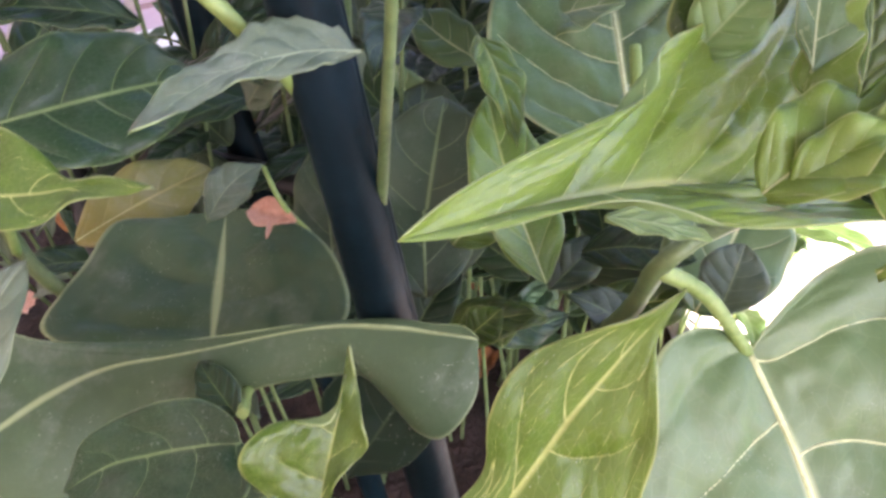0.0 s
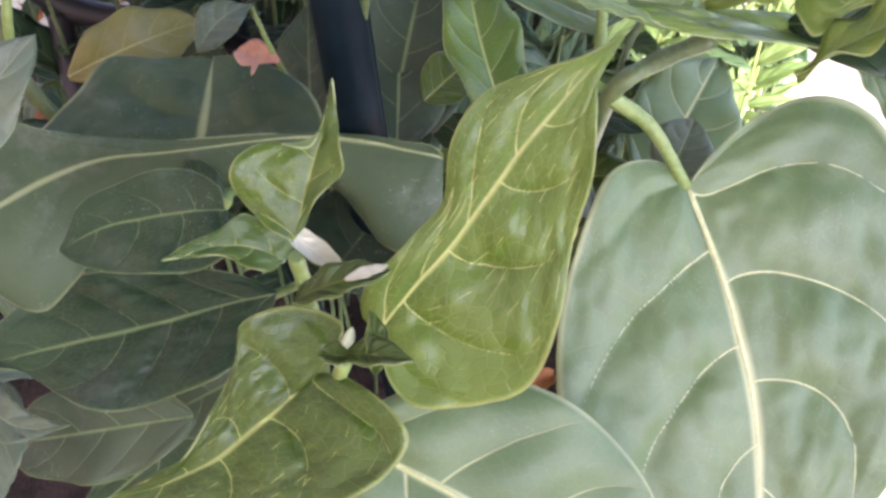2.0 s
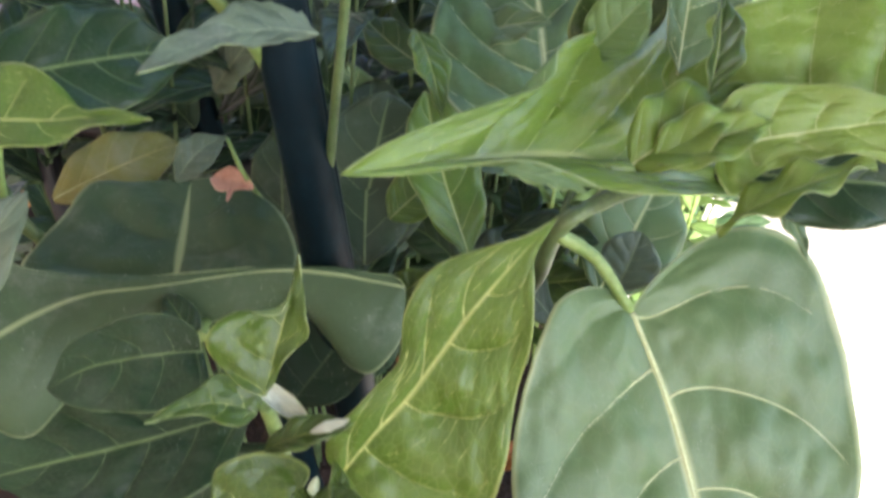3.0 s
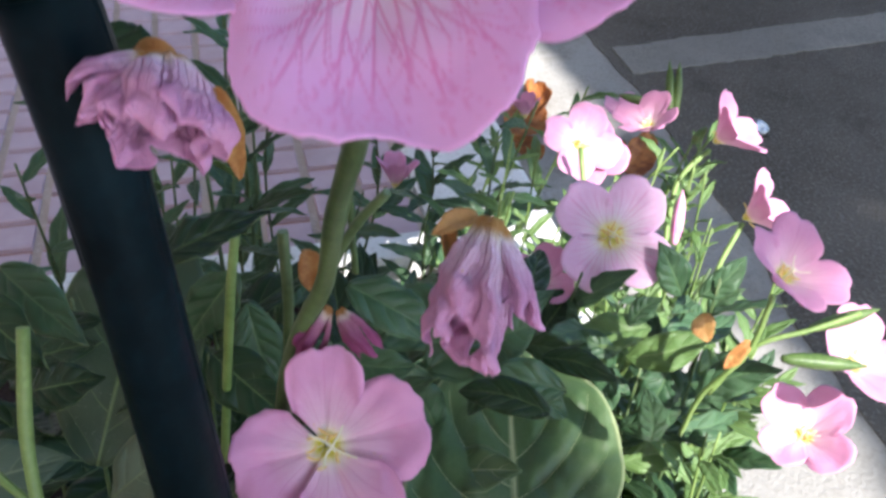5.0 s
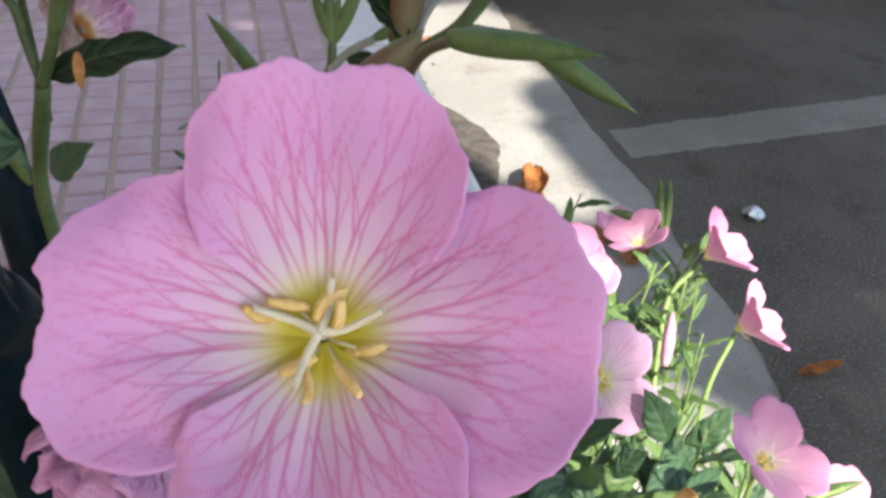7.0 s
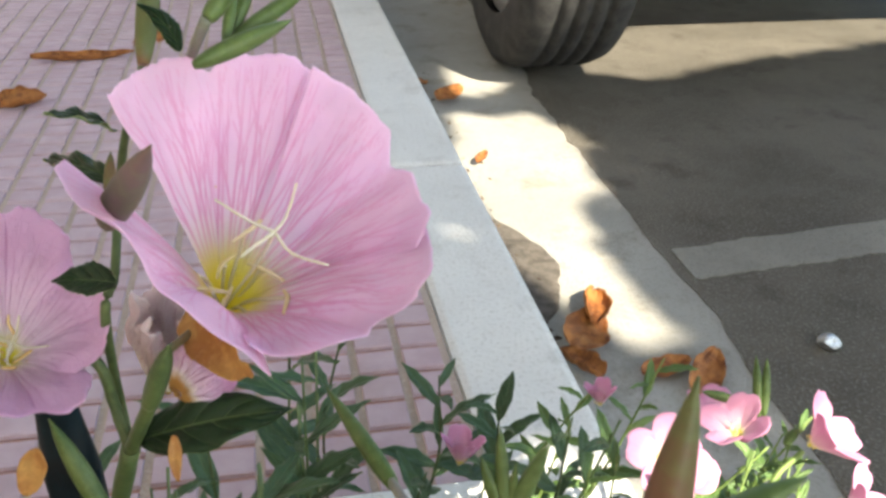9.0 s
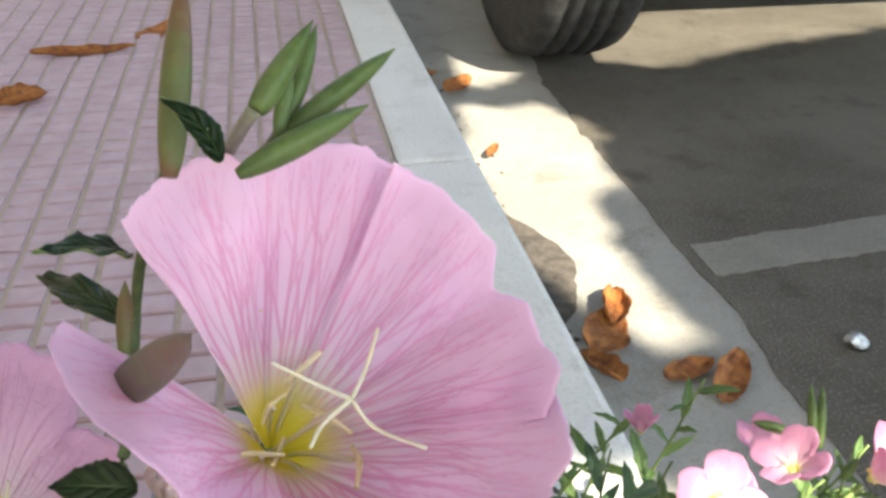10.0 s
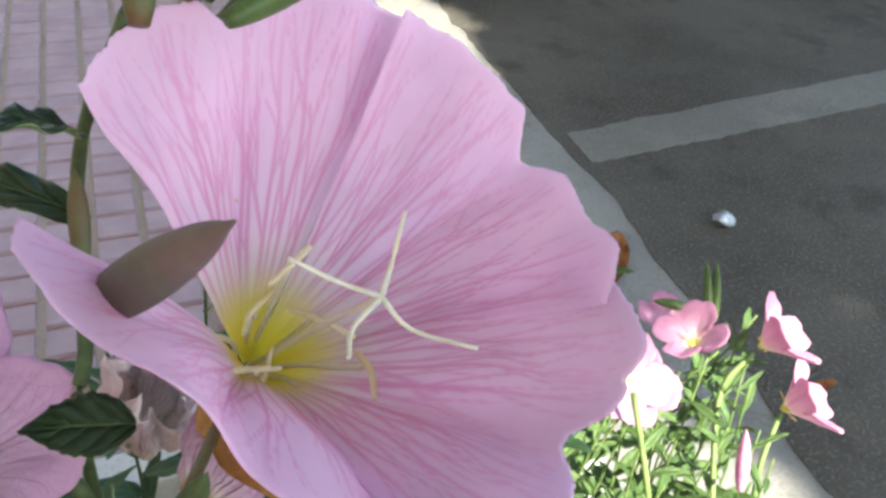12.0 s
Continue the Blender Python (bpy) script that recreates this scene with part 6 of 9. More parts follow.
flower(upper, (-0.0081, 0.1013, 0.3843), (0.2339, -0.5288, 0.8158), (-0.4794, 0.6671, 0.5703), 0.0405, [(15, 0.71, 0.93, -0.10, 0.04, 0.10), (96, 0.80, 0.98, 0.01, 0.0, 0.03), (172, 0.80, 1.0, -0.02, 0.06, 0.17), (259, 0.87, 1.15, 0.11, 0.24, 0.24)], PETAL_CUP, cup=1.03, stigma=(54, 163, 254, -39), arm=0.16, reach=0.72, off=(0.0, -0.09), notch=0.24, deep=2.2, flare=0.09, frill=0.5, big=True, thick=0.75, anther=ANTHER_PALE, crease=0.07, label='cupped pale pink bloom with fine veins')
flap(upper, (-0.0115, 0.0960, 0.3868), (-0.0055, 0.0795, 0.3885), (-0.3, -0.8, 0.5), 0.0062, SEPAL, 8, curl=0.45, rough=0.3)
withered(upper, (-0.0205, 0.1172, 0.3586), (-0.0168, 0.1040, 0.3830), 0.0046, PETAL_WHITE, seed=4, flare=0.5, label='faded white and crimson bloom closed up')
leaf(upper, (-0.0186, 0.0984, 0.4140), (-0.0244, 0.0896, 0.4199), (-0.1238, -0.5455, 0.8289), 0.0034, 'deep', teeth=0.2, fold=0.3, seed=86)
leaf(upper, (-0.0191, 0.0954, 0.4086), (-0.0309, 0.1106, 0.4055), (-0.1238, -0.5455, 0.8289), 0.0035, 'deep', teeth=0.2, fold=0.3, seed=87)
leaf(upper, (-0.0175, 0.0782, 0.4037), (-0.0247, 0.0797, 0.4037), (-0.1238, -0.5455, 0.8289), 0.0043, 'deep', teeth=0.2, fold=0.3, seed=88)
stem(upper, [(-0.0256, 0.1045, 0.3548), (-0.0235, 0.0956, 0.3869), (-0.0219, 0.0992, 0.3928), (-0.021, 0.1057, 0.4007), (-0.0188, 0.1063, 0.41), (-0.0138, 0.0989, 0.423)], 0.00075, 0.00055, STEM_DARK)
bud(upper, (-0.0184, 0.0854, 0.4083), (-0.0106, 0.0719, 0.4227), 0.0019, BUD_GREY, fat=0.3, neck=0.72)
bud(upper, (-0.0200, 0.0936, 0.4053), (-0.0194, 0.0981, 0.4115), 0.00083, BUD_RED, fat=0.5, neck=0.5)
bud(upper, (-0.0132, 0.0934, 0.4241), (-0.0107, 0.1040, 0.4392), 0.00140, BUD_RED, fat=0.4)
stem(upper, [(-0.0142, 0.1301, 0.4033), (-0.0092, 0.1071, 0.4198), (-0.0056, 0.0968, 0.4286)], 0.00073, 0.00073, STEM_MAUVE)
bud(upper, (-0.0056, 0.0967, 0.4283), (0.0001, 0.1016, 0.4347), 0.00112, BUD, fat=0.3)
stem(upper, [(-0.0113, 0.1339, 0.4006), (-0.0056, 0.1082, 0.4188), (-0.0032, 0.1006, 0.4255)], 0.00060, 0.00053, STEM_DARK)
bud(upper, (-0.0076, 0.0943, 0.4235), (0.0046, 0.0989, 0.4275), 0.00119, BUD)
bud(upper, (-0.0033, 0.1001, 0.4246), (0.0080, 0.1050, 0.4307), 0.00105, BUD)
bud(upper, (-0.0039, 0.0991, 0.4246), (-0.0021, 0.1035, 0.4308), 0.00084, BUD)
bud(upper, (-0.0029, 0.1016, 0.4251), (0.0007, 0.1066, 0.4329), 0.00086, BUD)
leaf(upper, (-0.0086, 0.0912, 0.4262), (-0.0130, 0.0928, 0.4315), (0.1256, -0.7645, 0.6322), 0.0026, 'deep', teeth=0.2, fold=0.35, bend=0.1, seed=89)
flower(upper, (-0.0382, 0.0975, 0.3810), (0.42, -0.42, 0.80), (-0.1, 0.5, 0.8), 0.0190, [(5, 0.85, 1.15, 0.05), (95, 0.95, 0.95, 0.15), (185, 0.9, 1.0, 0.0), (275, 0.9, 0.9, 0.0)], PETAL_FADE, cup=0.75, notch=0.35, flare=0.15, deep=1.6, label='fading pink bloom with crinkled edges')
flap(upper, (-0.0317, 0.0825, 0.3778), (-0.0341, 0.0808, 0.3706), (0.0908, -0.8597, 0.5027), 0.00444, SEPAL, seed=9)
withered(upper, (-0.0150, 0.0915, 0.3770), (-0.0089, 0.0970, 0.3790), 0.00465, PETAL_OLD, seed=6, label='shrivelled bloom behind the stem')
flap(upper, (-0.0149, 0.0825, 0.3770), (-0.0145, 0.0793, 0.3720), (0.0908, -0.8597, 0.5027), 0.00199, SEPAL, seed=10)

# bud-laden stem
stem(budded, [(0.0143, 0.0554, 0.2996), (0.0219, 0.0324, 0.3678), (0.0244, 0.0261, 0.3905), (0.0265, 0.0260, 0.3970), (0.0306, 0.0239, 0.4012), (0.0350, 0.0223, 0.4082)], 0.00095, 0.00075, STEM_DARK)
stem(budded, [(0.0230, 0.0261, 0.3859), (0.0242, 0.0271, 0.3920), (0.0255, 0.0284, 0.3985)], 0.00055, 0.00067, STEM_RED)
bud(budded, (0.0253, 0.0281, 0.3980), (0.0303, 0.0346, 0.4178), 0.00186, BUD_RED, fat=0.36)
stem(budded, [(0.0266, 0.0261, 0.3972), (0.0282, 0.0299, 0.4000), (0.0326, 0.0334, 0.4034)], 0.00066, 0.00054, STEM_MAUVE)
bud(budded, (0.0321, 0.0333, 0.4030), (0.0417, 0.0343, 0.4064), 0.00124, BUD, fat=0.35)
bud(budded, (0.0348, 0.0223, 0.4082), (0.0418, 0.0192, 0.4184), 0.00113, BUD)
bud(budded, (0.0363, 0.0225, 0.4070), (0.0436, 0.0205, 0.4125), 0.00078, BUD)
stem(budded, [(0.0306, 0.0239, 0.4012), (0.0347, 0.0226, 0.4007), (0.0382, 0.0212, 0.3997)], 0.00057, 0.00045, STEM_MAUVE)
bud(budded, (0.0377, 0.0214, 0.3998), (0.0474, 0.0158, 0.3945), 0.00114, BUD, fat=0.35)
stem(budded, [(0.0246, 0.0251, 0.3929), (0.0253, 0.0177, 0.4010), (0.0270, 0.0122, 0.4047)], 0.00054, 0.00054, STEM_RED)
bud(budded, (0.0264, 0.0124, 0.4048), (0.0376, 0.0048, 0.4057), 0.00121, BUD, fat=0.35)
bud(budded, (0.0155, 0.0128, 0.3974), (0.0242, 0.0122, 0.4057), 0.00158, BUD_RED, fat=0.45)
leaf(budded, (0.0261, 0.0271, 0.3986), (0.0210, 0.0330, 0.4042), (0.0224, -0.6802, 0.7327), 0.0030, 'deep', teeth=0.2, fold=0.35, seed=91)
leaf(budded, (0.0325, 0.0231, 0.4006), (0.0381, 0.0196, 0.3990), (-0.1509, -0.5840, 0.7976), 0.0026, 'deep', teeth=0.2, fold=0.3, seed=92)
leaf(budded, (0.0329, 0.0246, 0.4051), (0.0334, 0.0268, 0.4089), (0.0908, -0.8597, 0.5027), 0.0019, 'prim', fold=0.3, seed=93)
leaf(budded, (0.0352, 0.0226, 0.4068), (0.0383, 0.0213, 0.4079), (-0.1642, -0.6513, 0.7409), 0.0017, 'deep', fold=0.3, seed=94)
stem(budded, [(0.0209, 0.0632, 0.2950), (0.0162, 0.0495, 0.3655), (0.0166, 0.0519, 0.3774), (0.0191, 0.0498, 0.3829), (0.0207, 0.0483, 0.3870), (0.0211, 0.0488, 0.3901)], 0.00074, 0.00057, STEM_DARK)
bud(budded, (0.0210, 0.0487, 0.3898), (0.0210, 0.0521, 0.3993), 0.00079, BUD)
bud(budded, (0.0213, 0.0488, 0.3901), (0.0256, 0.0503, 0.3982), 0.00094, BUD)
bud(budded, (0.0208, 0.0491, 0.3904), (0.0189, 0.0511, 0.3968), 0.00072, BUD)
bud(budded, (0.0215, 0.0491, 0.3907), (0.0223, 0.0501, 0.3965), 0.00050, BUD)
stem(budded, [(0.0204, 0.0481, 0.3867), (0.0232, 0.0478, 0.3892), (0.0263, 0.0470, 0.3911)], 0.00058, 0.00058, STEM_MAUVE)
bud(budded, (0.0259, 0.0470, 0.3910), (0.0308, 0.0463, 0.3937), 0.00080, BUD)
leaf(budded, (0.0227, 0.0473, 0.3883), (0.0277, 0.0461, 0.3882), (-0.1642, -0.6513, 0.7409), 0.0025, 'deep', teeth=0.2, seed=95)
stem(budded, [(0.0167, 0.0521, 0.3777), (0.0151, 0.0615, 0.3765), (0.0125, 0.0696, 0.3768)], 0.00058, 0.00066, STEM_MAUVE)
bud(budded, (0.0128, 0.0692, 0.3763), (0.0055, 0.0841, 0.3817), 0.00122, BUD, fat=0.3)
leaf(budded, (0.0167, 0.0521, 0.3777), (0.0119, 0.0541, 0.3792), (-0.1642, -0.6513, 0.7409), 0.0035, 'deep', teeth=0.2, seed=96)
leaf(budded, (0.0156, 0.0490, 0.3645), (0.0039, 0.0607, 0.3669), (0.0299, -0.6135, 0.7891), 0.0066, 'prim', teeth=0.15, fold=0.25, seed=97)
leaf(budded, (0.0187, 0.0481, 0.3642), (0.0244, 0.0481, 0.3664), (-0.1642, -0.6513, 0.7409), 0.0040, 'deep', teeth=0.15, seed=98)

# low leaves over the soil
leaf(low, (0.0092, 0.0363, 0.1462), (0.0037, 0.0212, 0.1375), (0.0533, -0.6414, 0.7654), 0.0135, 'deep', belly=0.45, point=1, fold=0.15, wave=0.03, pucker=0.03, bend=-0.0134, nu=20, nv=10, seed=340)
leaf(low, (0.0508, 0.0327, 0.1748), (0.0539, 0.0513, 0.1766), (-0.3790, -0.5415, 0.7504), 0.0120, 'deep', belly=0.45, point=1, fold=0.15, wave=0.03, pucker=0.03, bend=0.0373, nu=20, nv=10, seed=341)
leaf(low, (0.0599, 0.0171, 0.1565), (0.0673, 0.0315, 0.1709), (0.0764, -0.3148, 0.9461), 0.0142, 'young', belly=0.45, point=0.8, fold=0.15, wave=0.03, pucker=0.03, bend=-0.0168, nu=20, nv=10, seed=342)
leaf(low, (0.0474, 0.0014, 0.1739), (0.0321, 0.0106, 0.1891), (0.2039, -0.2459, 0.9476), 0.0129, 'dull', belly=0.45, point=1.2, fold=0.15, wave=0.03, pucker=0.03, bend=0.066, nu=20, nv=10, seed=343)
leaf(low, (0.0455, 0.0329, 0.1630), (0.0694, 0.0361, 0.1725), (-0.3439, -0.4481, 0.8252), 0.0151, 'dull', belly=0.45, point=1, fold=0.15, wave=0.03, pucker=0.03, bend=0.0329, nu=20, nv=10, seed=344)
leaf(low, (0.0243, 0.0318, 0.1439), (0.0267, 0.0444, 0.1513), (-0.1766, -0.2051, 0.9627), 0.0088, 'young', belly=0.45, point=1, fold=0.15, wave=0.03, pucker=0.03, bend=0.0466, nu=20, nv=10, seed=345)
leaf(low, (0.0361, 0.0452, 0.1519), (0.0190, 0.0618, 0.1600), (-0.2784, -0.5911, 0.7570), 0.0122, 'deep', belly=0.45, point=1.2, fold=0.15, wave=0.03, pucker=0.03, bend=0.084, nu=20, nv=10, seed=346)
leaf(low, (0.0338, 0.0246, 0.1728), (0.0519, 0.0362, 0.1729), (0.0372, -0.3207, 0.9465), 0.0116, 'dull', belly=0.45, point=1.2, fold=0.15, wave=0.03, pucker=0.03, bend=0.0025, nu=20, nv=10, seed=347)
leaf(low, (0.0061, 0.0192, 0.1742), (0.0268, 0.0139, 0.1807), (0.1764, -0.5062, 0.8442), 0.0111, 'young', belly=0.45, point=1, fold=0.15, wave=0.03, pucker=0.03, bend=-0.0308, nu=20, nv=10, seed=348)
leaf(low, (0.0353, 0.0291, 0.1562), (0.0151, 0.0255, 0.1636), (0.0402, -0.2576, 0.9654), 0.0081, 'young', belly=0.45, point=0.8, fold=0.15, wave=0.03, pucker=0.03, bend=0.0683, nu=20, nv=10, seed=349)
leaf(low, (0.0379, 0.0175, 0.1927), (0.0577, 0.0053, 0.1966), (-0.0048, -0.5065, 0.8622), 0.0100, 'deep', belly=0.45, point=0.8, fold=0.15, wave=0.03, pucker=0.03, bend=-0.0681, nu=20, nv=10, seed=350)
leaf(low, (0.0332, 0.0271, 0.1803), (0.0300, 0.0349, 0.1958), (-0.3251, -0.3813, 0.8654), 0.0108, 'dull', belly=0.45, point=0.8, fold=0.15, wave=0.03, pucker=0.03, bend=-0.0483, nu=20, nv=10, seed=351)
leaf(low, (0.0195, 0.0439, 0.1380), (0.0493, 0.0475, 0.1280), (-0.1800, -0.6145, 0.7681), 0.0122, 'deep', belly=0.45, point=1, fold=0.15, wave=0.03, pucker=0.03, bend=0.0409, nu=20, nv=10, seed=352)
leaf(low, (0.0386, 0.0157, 0.1755), (0.0639, 0.0102, 0.1770), (0.0155, -0.4853, 0.8742), 0.0116, 'young', belly=0.45, point=1.2, fold=0.15, wave=0.03, pucker=0.03, bend=0.0262, nu=20, nv=10, seed=353)
leaf(low, (0.0094, 0.0573, 0.1485), (0.0312, 0.0678, 0.1484), (0.2074, -0.3517, 0.9128), 0.0117, 'dull', belly=0.45, point=1.2, fold=0.15, wave=0.03, pucker=0.03, bend=-0.0495, nu=20, nv=10, seed=354)
leaf(low, (-0.0019, 0.0134, 0.1809), (0.0131, 0.0227, 0.1914), (0.1909, -0.2427, 0.9511), 0.0116, 'deep', belly=0.45, point=1, fold=0.15, wave=0.03, pucker=0.03, bend=-0.0599, nu=20, nv=10, seed=355)
leaf(low, (-0.0173, 0.0470, 0.1928), (0.0043, 0.0363, 0.1812), (-0.1409, -0.3332, 0.9323), 0.0134, 'grey', belly=0.45, point=0.8, fold=0.15, wave=0.03, pucker=0.03, bend=0.0162, nu=20, nv=10, seed=380)
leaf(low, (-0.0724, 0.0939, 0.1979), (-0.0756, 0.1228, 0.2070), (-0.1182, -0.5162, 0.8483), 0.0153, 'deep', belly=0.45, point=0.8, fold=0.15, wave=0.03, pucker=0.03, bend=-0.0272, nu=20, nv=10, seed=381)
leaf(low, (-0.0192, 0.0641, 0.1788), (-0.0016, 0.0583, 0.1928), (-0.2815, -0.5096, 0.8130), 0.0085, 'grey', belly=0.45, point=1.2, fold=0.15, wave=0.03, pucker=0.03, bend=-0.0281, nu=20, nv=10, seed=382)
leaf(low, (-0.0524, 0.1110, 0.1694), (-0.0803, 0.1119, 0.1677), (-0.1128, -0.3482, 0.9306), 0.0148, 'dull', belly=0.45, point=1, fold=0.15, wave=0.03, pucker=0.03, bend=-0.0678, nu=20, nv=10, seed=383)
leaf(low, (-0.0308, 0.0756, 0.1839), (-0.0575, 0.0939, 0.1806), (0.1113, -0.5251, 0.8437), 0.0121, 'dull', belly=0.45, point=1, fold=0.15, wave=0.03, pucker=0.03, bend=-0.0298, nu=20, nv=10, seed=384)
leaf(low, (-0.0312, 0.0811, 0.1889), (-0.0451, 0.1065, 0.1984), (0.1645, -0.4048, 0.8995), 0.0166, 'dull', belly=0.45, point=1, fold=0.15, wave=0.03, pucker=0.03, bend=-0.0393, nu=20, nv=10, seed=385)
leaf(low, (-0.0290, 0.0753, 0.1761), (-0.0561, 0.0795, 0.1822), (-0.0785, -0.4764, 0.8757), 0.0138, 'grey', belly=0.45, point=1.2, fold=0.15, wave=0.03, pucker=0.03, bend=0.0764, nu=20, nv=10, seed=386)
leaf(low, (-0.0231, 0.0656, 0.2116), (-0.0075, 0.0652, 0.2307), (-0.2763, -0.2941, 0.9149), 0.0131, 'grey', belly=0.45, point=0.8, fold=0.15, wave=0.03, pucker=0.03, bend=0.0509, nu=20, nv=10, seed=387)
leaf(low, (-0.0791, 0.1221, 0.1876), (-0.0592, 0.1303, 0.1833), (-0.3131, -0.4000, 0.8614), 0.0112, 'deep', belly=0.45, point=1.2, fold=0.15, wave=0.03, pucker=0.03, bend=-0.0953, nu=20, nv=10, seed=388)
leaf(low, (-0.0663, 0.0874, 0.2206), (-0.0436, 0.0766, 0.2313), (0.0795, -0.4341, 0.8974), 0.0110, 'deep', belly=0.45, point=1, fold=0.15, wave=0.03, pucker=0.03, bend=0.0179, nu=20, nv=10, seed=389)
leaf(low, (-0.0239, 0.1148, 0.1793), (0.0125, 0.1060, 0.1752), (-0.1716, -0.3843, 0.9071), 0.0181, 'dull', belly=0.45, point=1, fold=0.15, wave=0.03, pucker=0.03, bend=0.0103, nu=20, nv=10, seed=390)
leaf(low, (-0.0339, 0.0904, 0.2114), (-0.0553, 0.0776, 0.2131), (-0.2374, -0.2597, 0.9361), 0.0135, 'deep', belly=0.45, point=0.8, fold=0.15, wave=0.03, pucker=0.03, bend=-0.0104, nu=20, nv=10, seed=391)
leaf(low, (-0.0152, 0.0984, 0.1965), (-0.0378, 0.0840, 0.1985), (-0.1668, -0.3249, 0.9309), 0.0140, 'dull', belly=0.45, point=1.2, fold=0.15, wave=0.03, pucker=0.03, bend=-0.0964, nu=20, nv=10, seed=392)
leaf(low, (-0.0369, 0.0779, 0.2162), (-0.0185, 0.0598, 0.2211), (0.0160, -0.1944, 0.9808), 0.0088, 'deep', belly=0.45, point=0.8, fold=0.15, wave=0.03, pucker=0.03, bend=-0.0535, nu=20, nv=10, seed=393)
leaf(low, (0.0146, 0.0653, 0.1972), (0.0111, 0.0687, 0.2123), (-0.1867, -0.3000, 0.9355), 0.0113, 'broad', belly=0.45, point=1, fold=0.15, wave=0.03, pucker=0.03, bend=-0.00937, nu=20, nv=10, seed=620)
leaf(low, (0.0464, 0.1027, 0.1894), (0.0590, 0.0760, 0.1935), (-0.0449, -0.2151, 0.9756), 0.0110, 'broad', belly=0.45, point=1.2, fold=0.15, wave=0.03, pucker=0.03, bend=-0.0773, nu=20, nv=10, seed=621)
leaf(low, (0.0161, 0.0618, 0.1986), (0.0024, 0.0765, 0.2055), (0.0527, -0.4412, 0.8959), 0.0109, 'dull', belly=0.45, point=1.2, fold=0.15, wave=0.03, pucker=0.03, bend=0.0803, nu=20, nv=10, seed=622)
leaf(low, (0.0435, 0.0721, 0.2120), (0.0635, 0.0615, 0.2207), (0.0213, -0.3168, 0.9482), 0.0139, 'broad', belly=0.45, point=1, fold=0.15, wave=0.03, pucker=0.03, bend=0.0115, nu=20, nv=10, seed=623)
leaf(low, (0.0620, 0.0651, 0.2030), (0.0421, 0.0722, 0.2159), (0.0262, -0.4366, 0.8993), 0.0120, 'dull', belly=0.45, point=0.8, fold=0.15, wave=0.03, pucker=0.03, bend=-0.0382, nu=20, nv=10, seed=624)
leaf(low, (0.0329, 0.0969, 0.1933), (0.0530, 0.1195, 0.2012), (-0.0761, -0.2034, 0.9761), 0.0174, 'broad', belly=0.45, point=1, fold=0.15, wave=0.03, pucker=0.03, bend=-0.056, nu=20, nv=10, seed=625)
leaf(low, (0.0066, 0.0896, 0.2058), (0.0040, 0.1062, 0.2161), (0.2127, -0.3024, 0.9292), 0.0108, 'grey', belly=0.45, point=0.8, fold=0.15, wave=0.03, pucker=0.03, bend=0.0946, nu=20, nv=10, seed=626)
leaf(low, (0.0199, 0.1103, 0.1937), (-0.0086, 0.1050, 0.1844), (-0.2361, -0.3230, 0.9165), 0.0195, 'broad', belly=0.45, point=1, fold=0.15, wave=0.03, pucker=0.03, bend=-0.084, nu=20, nv=10, seed=627)
leaf(low, (0.0049, 0.0694, 0.2051), (-0.0054, 0.0844, 0.2180), (0.1821, -0.4706, 0.8634), 0.0122, 'grey', belly=0.45, point=1.2, fold=0.15, wave=0.03, pucker=0.03, bend=-0.0874, nu=20, nv=10, seed=628)
leaf(low, (0.0198, 0.0900, 0.2107), (-0.0043, 0.0906, 0.2309), (0.0205, -0.6420, 0.7664), 0.0129, 'dull', belly=0.45, point=0.8, fold=0.15, wave=0.03, pucker=0.03, bend=0.0991, nu=20, nv=10, seed=420)
leaf(low, (0.0352, 0.0819, 0.1974), (0.0215, 0.0971, 0.2061), (-0.1046, -0.3887, 0.9154), 0.0144, 'broad', belly=0.45, point=0.8, fold=0.15, wave=0.03, pucker=0.03, bend=-0.0681, nu=20, nv=10, seed=421)
leaf(low, (0.0820, 0.1103, 0.2151), (0.0982, 0.1199, 0.2287), (-0.1702, -0.3485, 0.9217), 0.0168, 'deep', belly=0.45, point=1, fold=0.15, wave=0.03, pucker=0.03, bend=0.0456, nu=20, nv=10, seed=422)
leaf(low, (0.0374, 0.0617, 0.2063), (0.0209, 0.0561, 0.1993), (-0.0221, -0.3910, 0.9201), 0.0099, 'deep', belly=0.45, point=1, fold=0.15, wave=0.03, pucker=0.03, bend=0.00145, nu=20, nv=10, seed=423)
leaf(low, (0.0339, 0.1030, 0.2099), (0.0033, 0.1245, 0.2175), (0.0870, -0.3202, 0.9434), 0.0225, 'broad', belly=0.45, point=1.2, fold=0.15, wave=0.03, pucker=0.03, bend=-0.0674, nu=20, nv=10, seed=424)
leaf(low, (0.0696, 0.0882, 0.1772), (0.0346, 0.0937, 0.1941), (-0.1274, -0.6027, 0.7877), 0.0207, 'dull', belly=0.45, point=1, fold=0.15, wave=0.03, pucker=0.03, bend=0.0708, nu=20, nv=10, seed=425)
leaf(low, (0.0845, 0.1091, 0.2128), (0.0571, 0.0998, 0.2109), (0.0203, -0.7340, 0.6788), 0.0146, 'broad', belly=0.45, point=0.8, fold=0.15, wave=0.03, pucker=0.03, bend=-0.0244, nu=20, nv=10, seed=426)
leaf(low, (0.0517, 0.1080, 0.1914), (0.0386, 0.0803, 0.1901), (-0.3485, -0.4109, 0.8424), 0.0117, 'dull', belly=0.45, point=1, fold=0.15, wave=0.03, pucker=0.03, bend=-0.0417, nu=20, nv=10, seed=427)
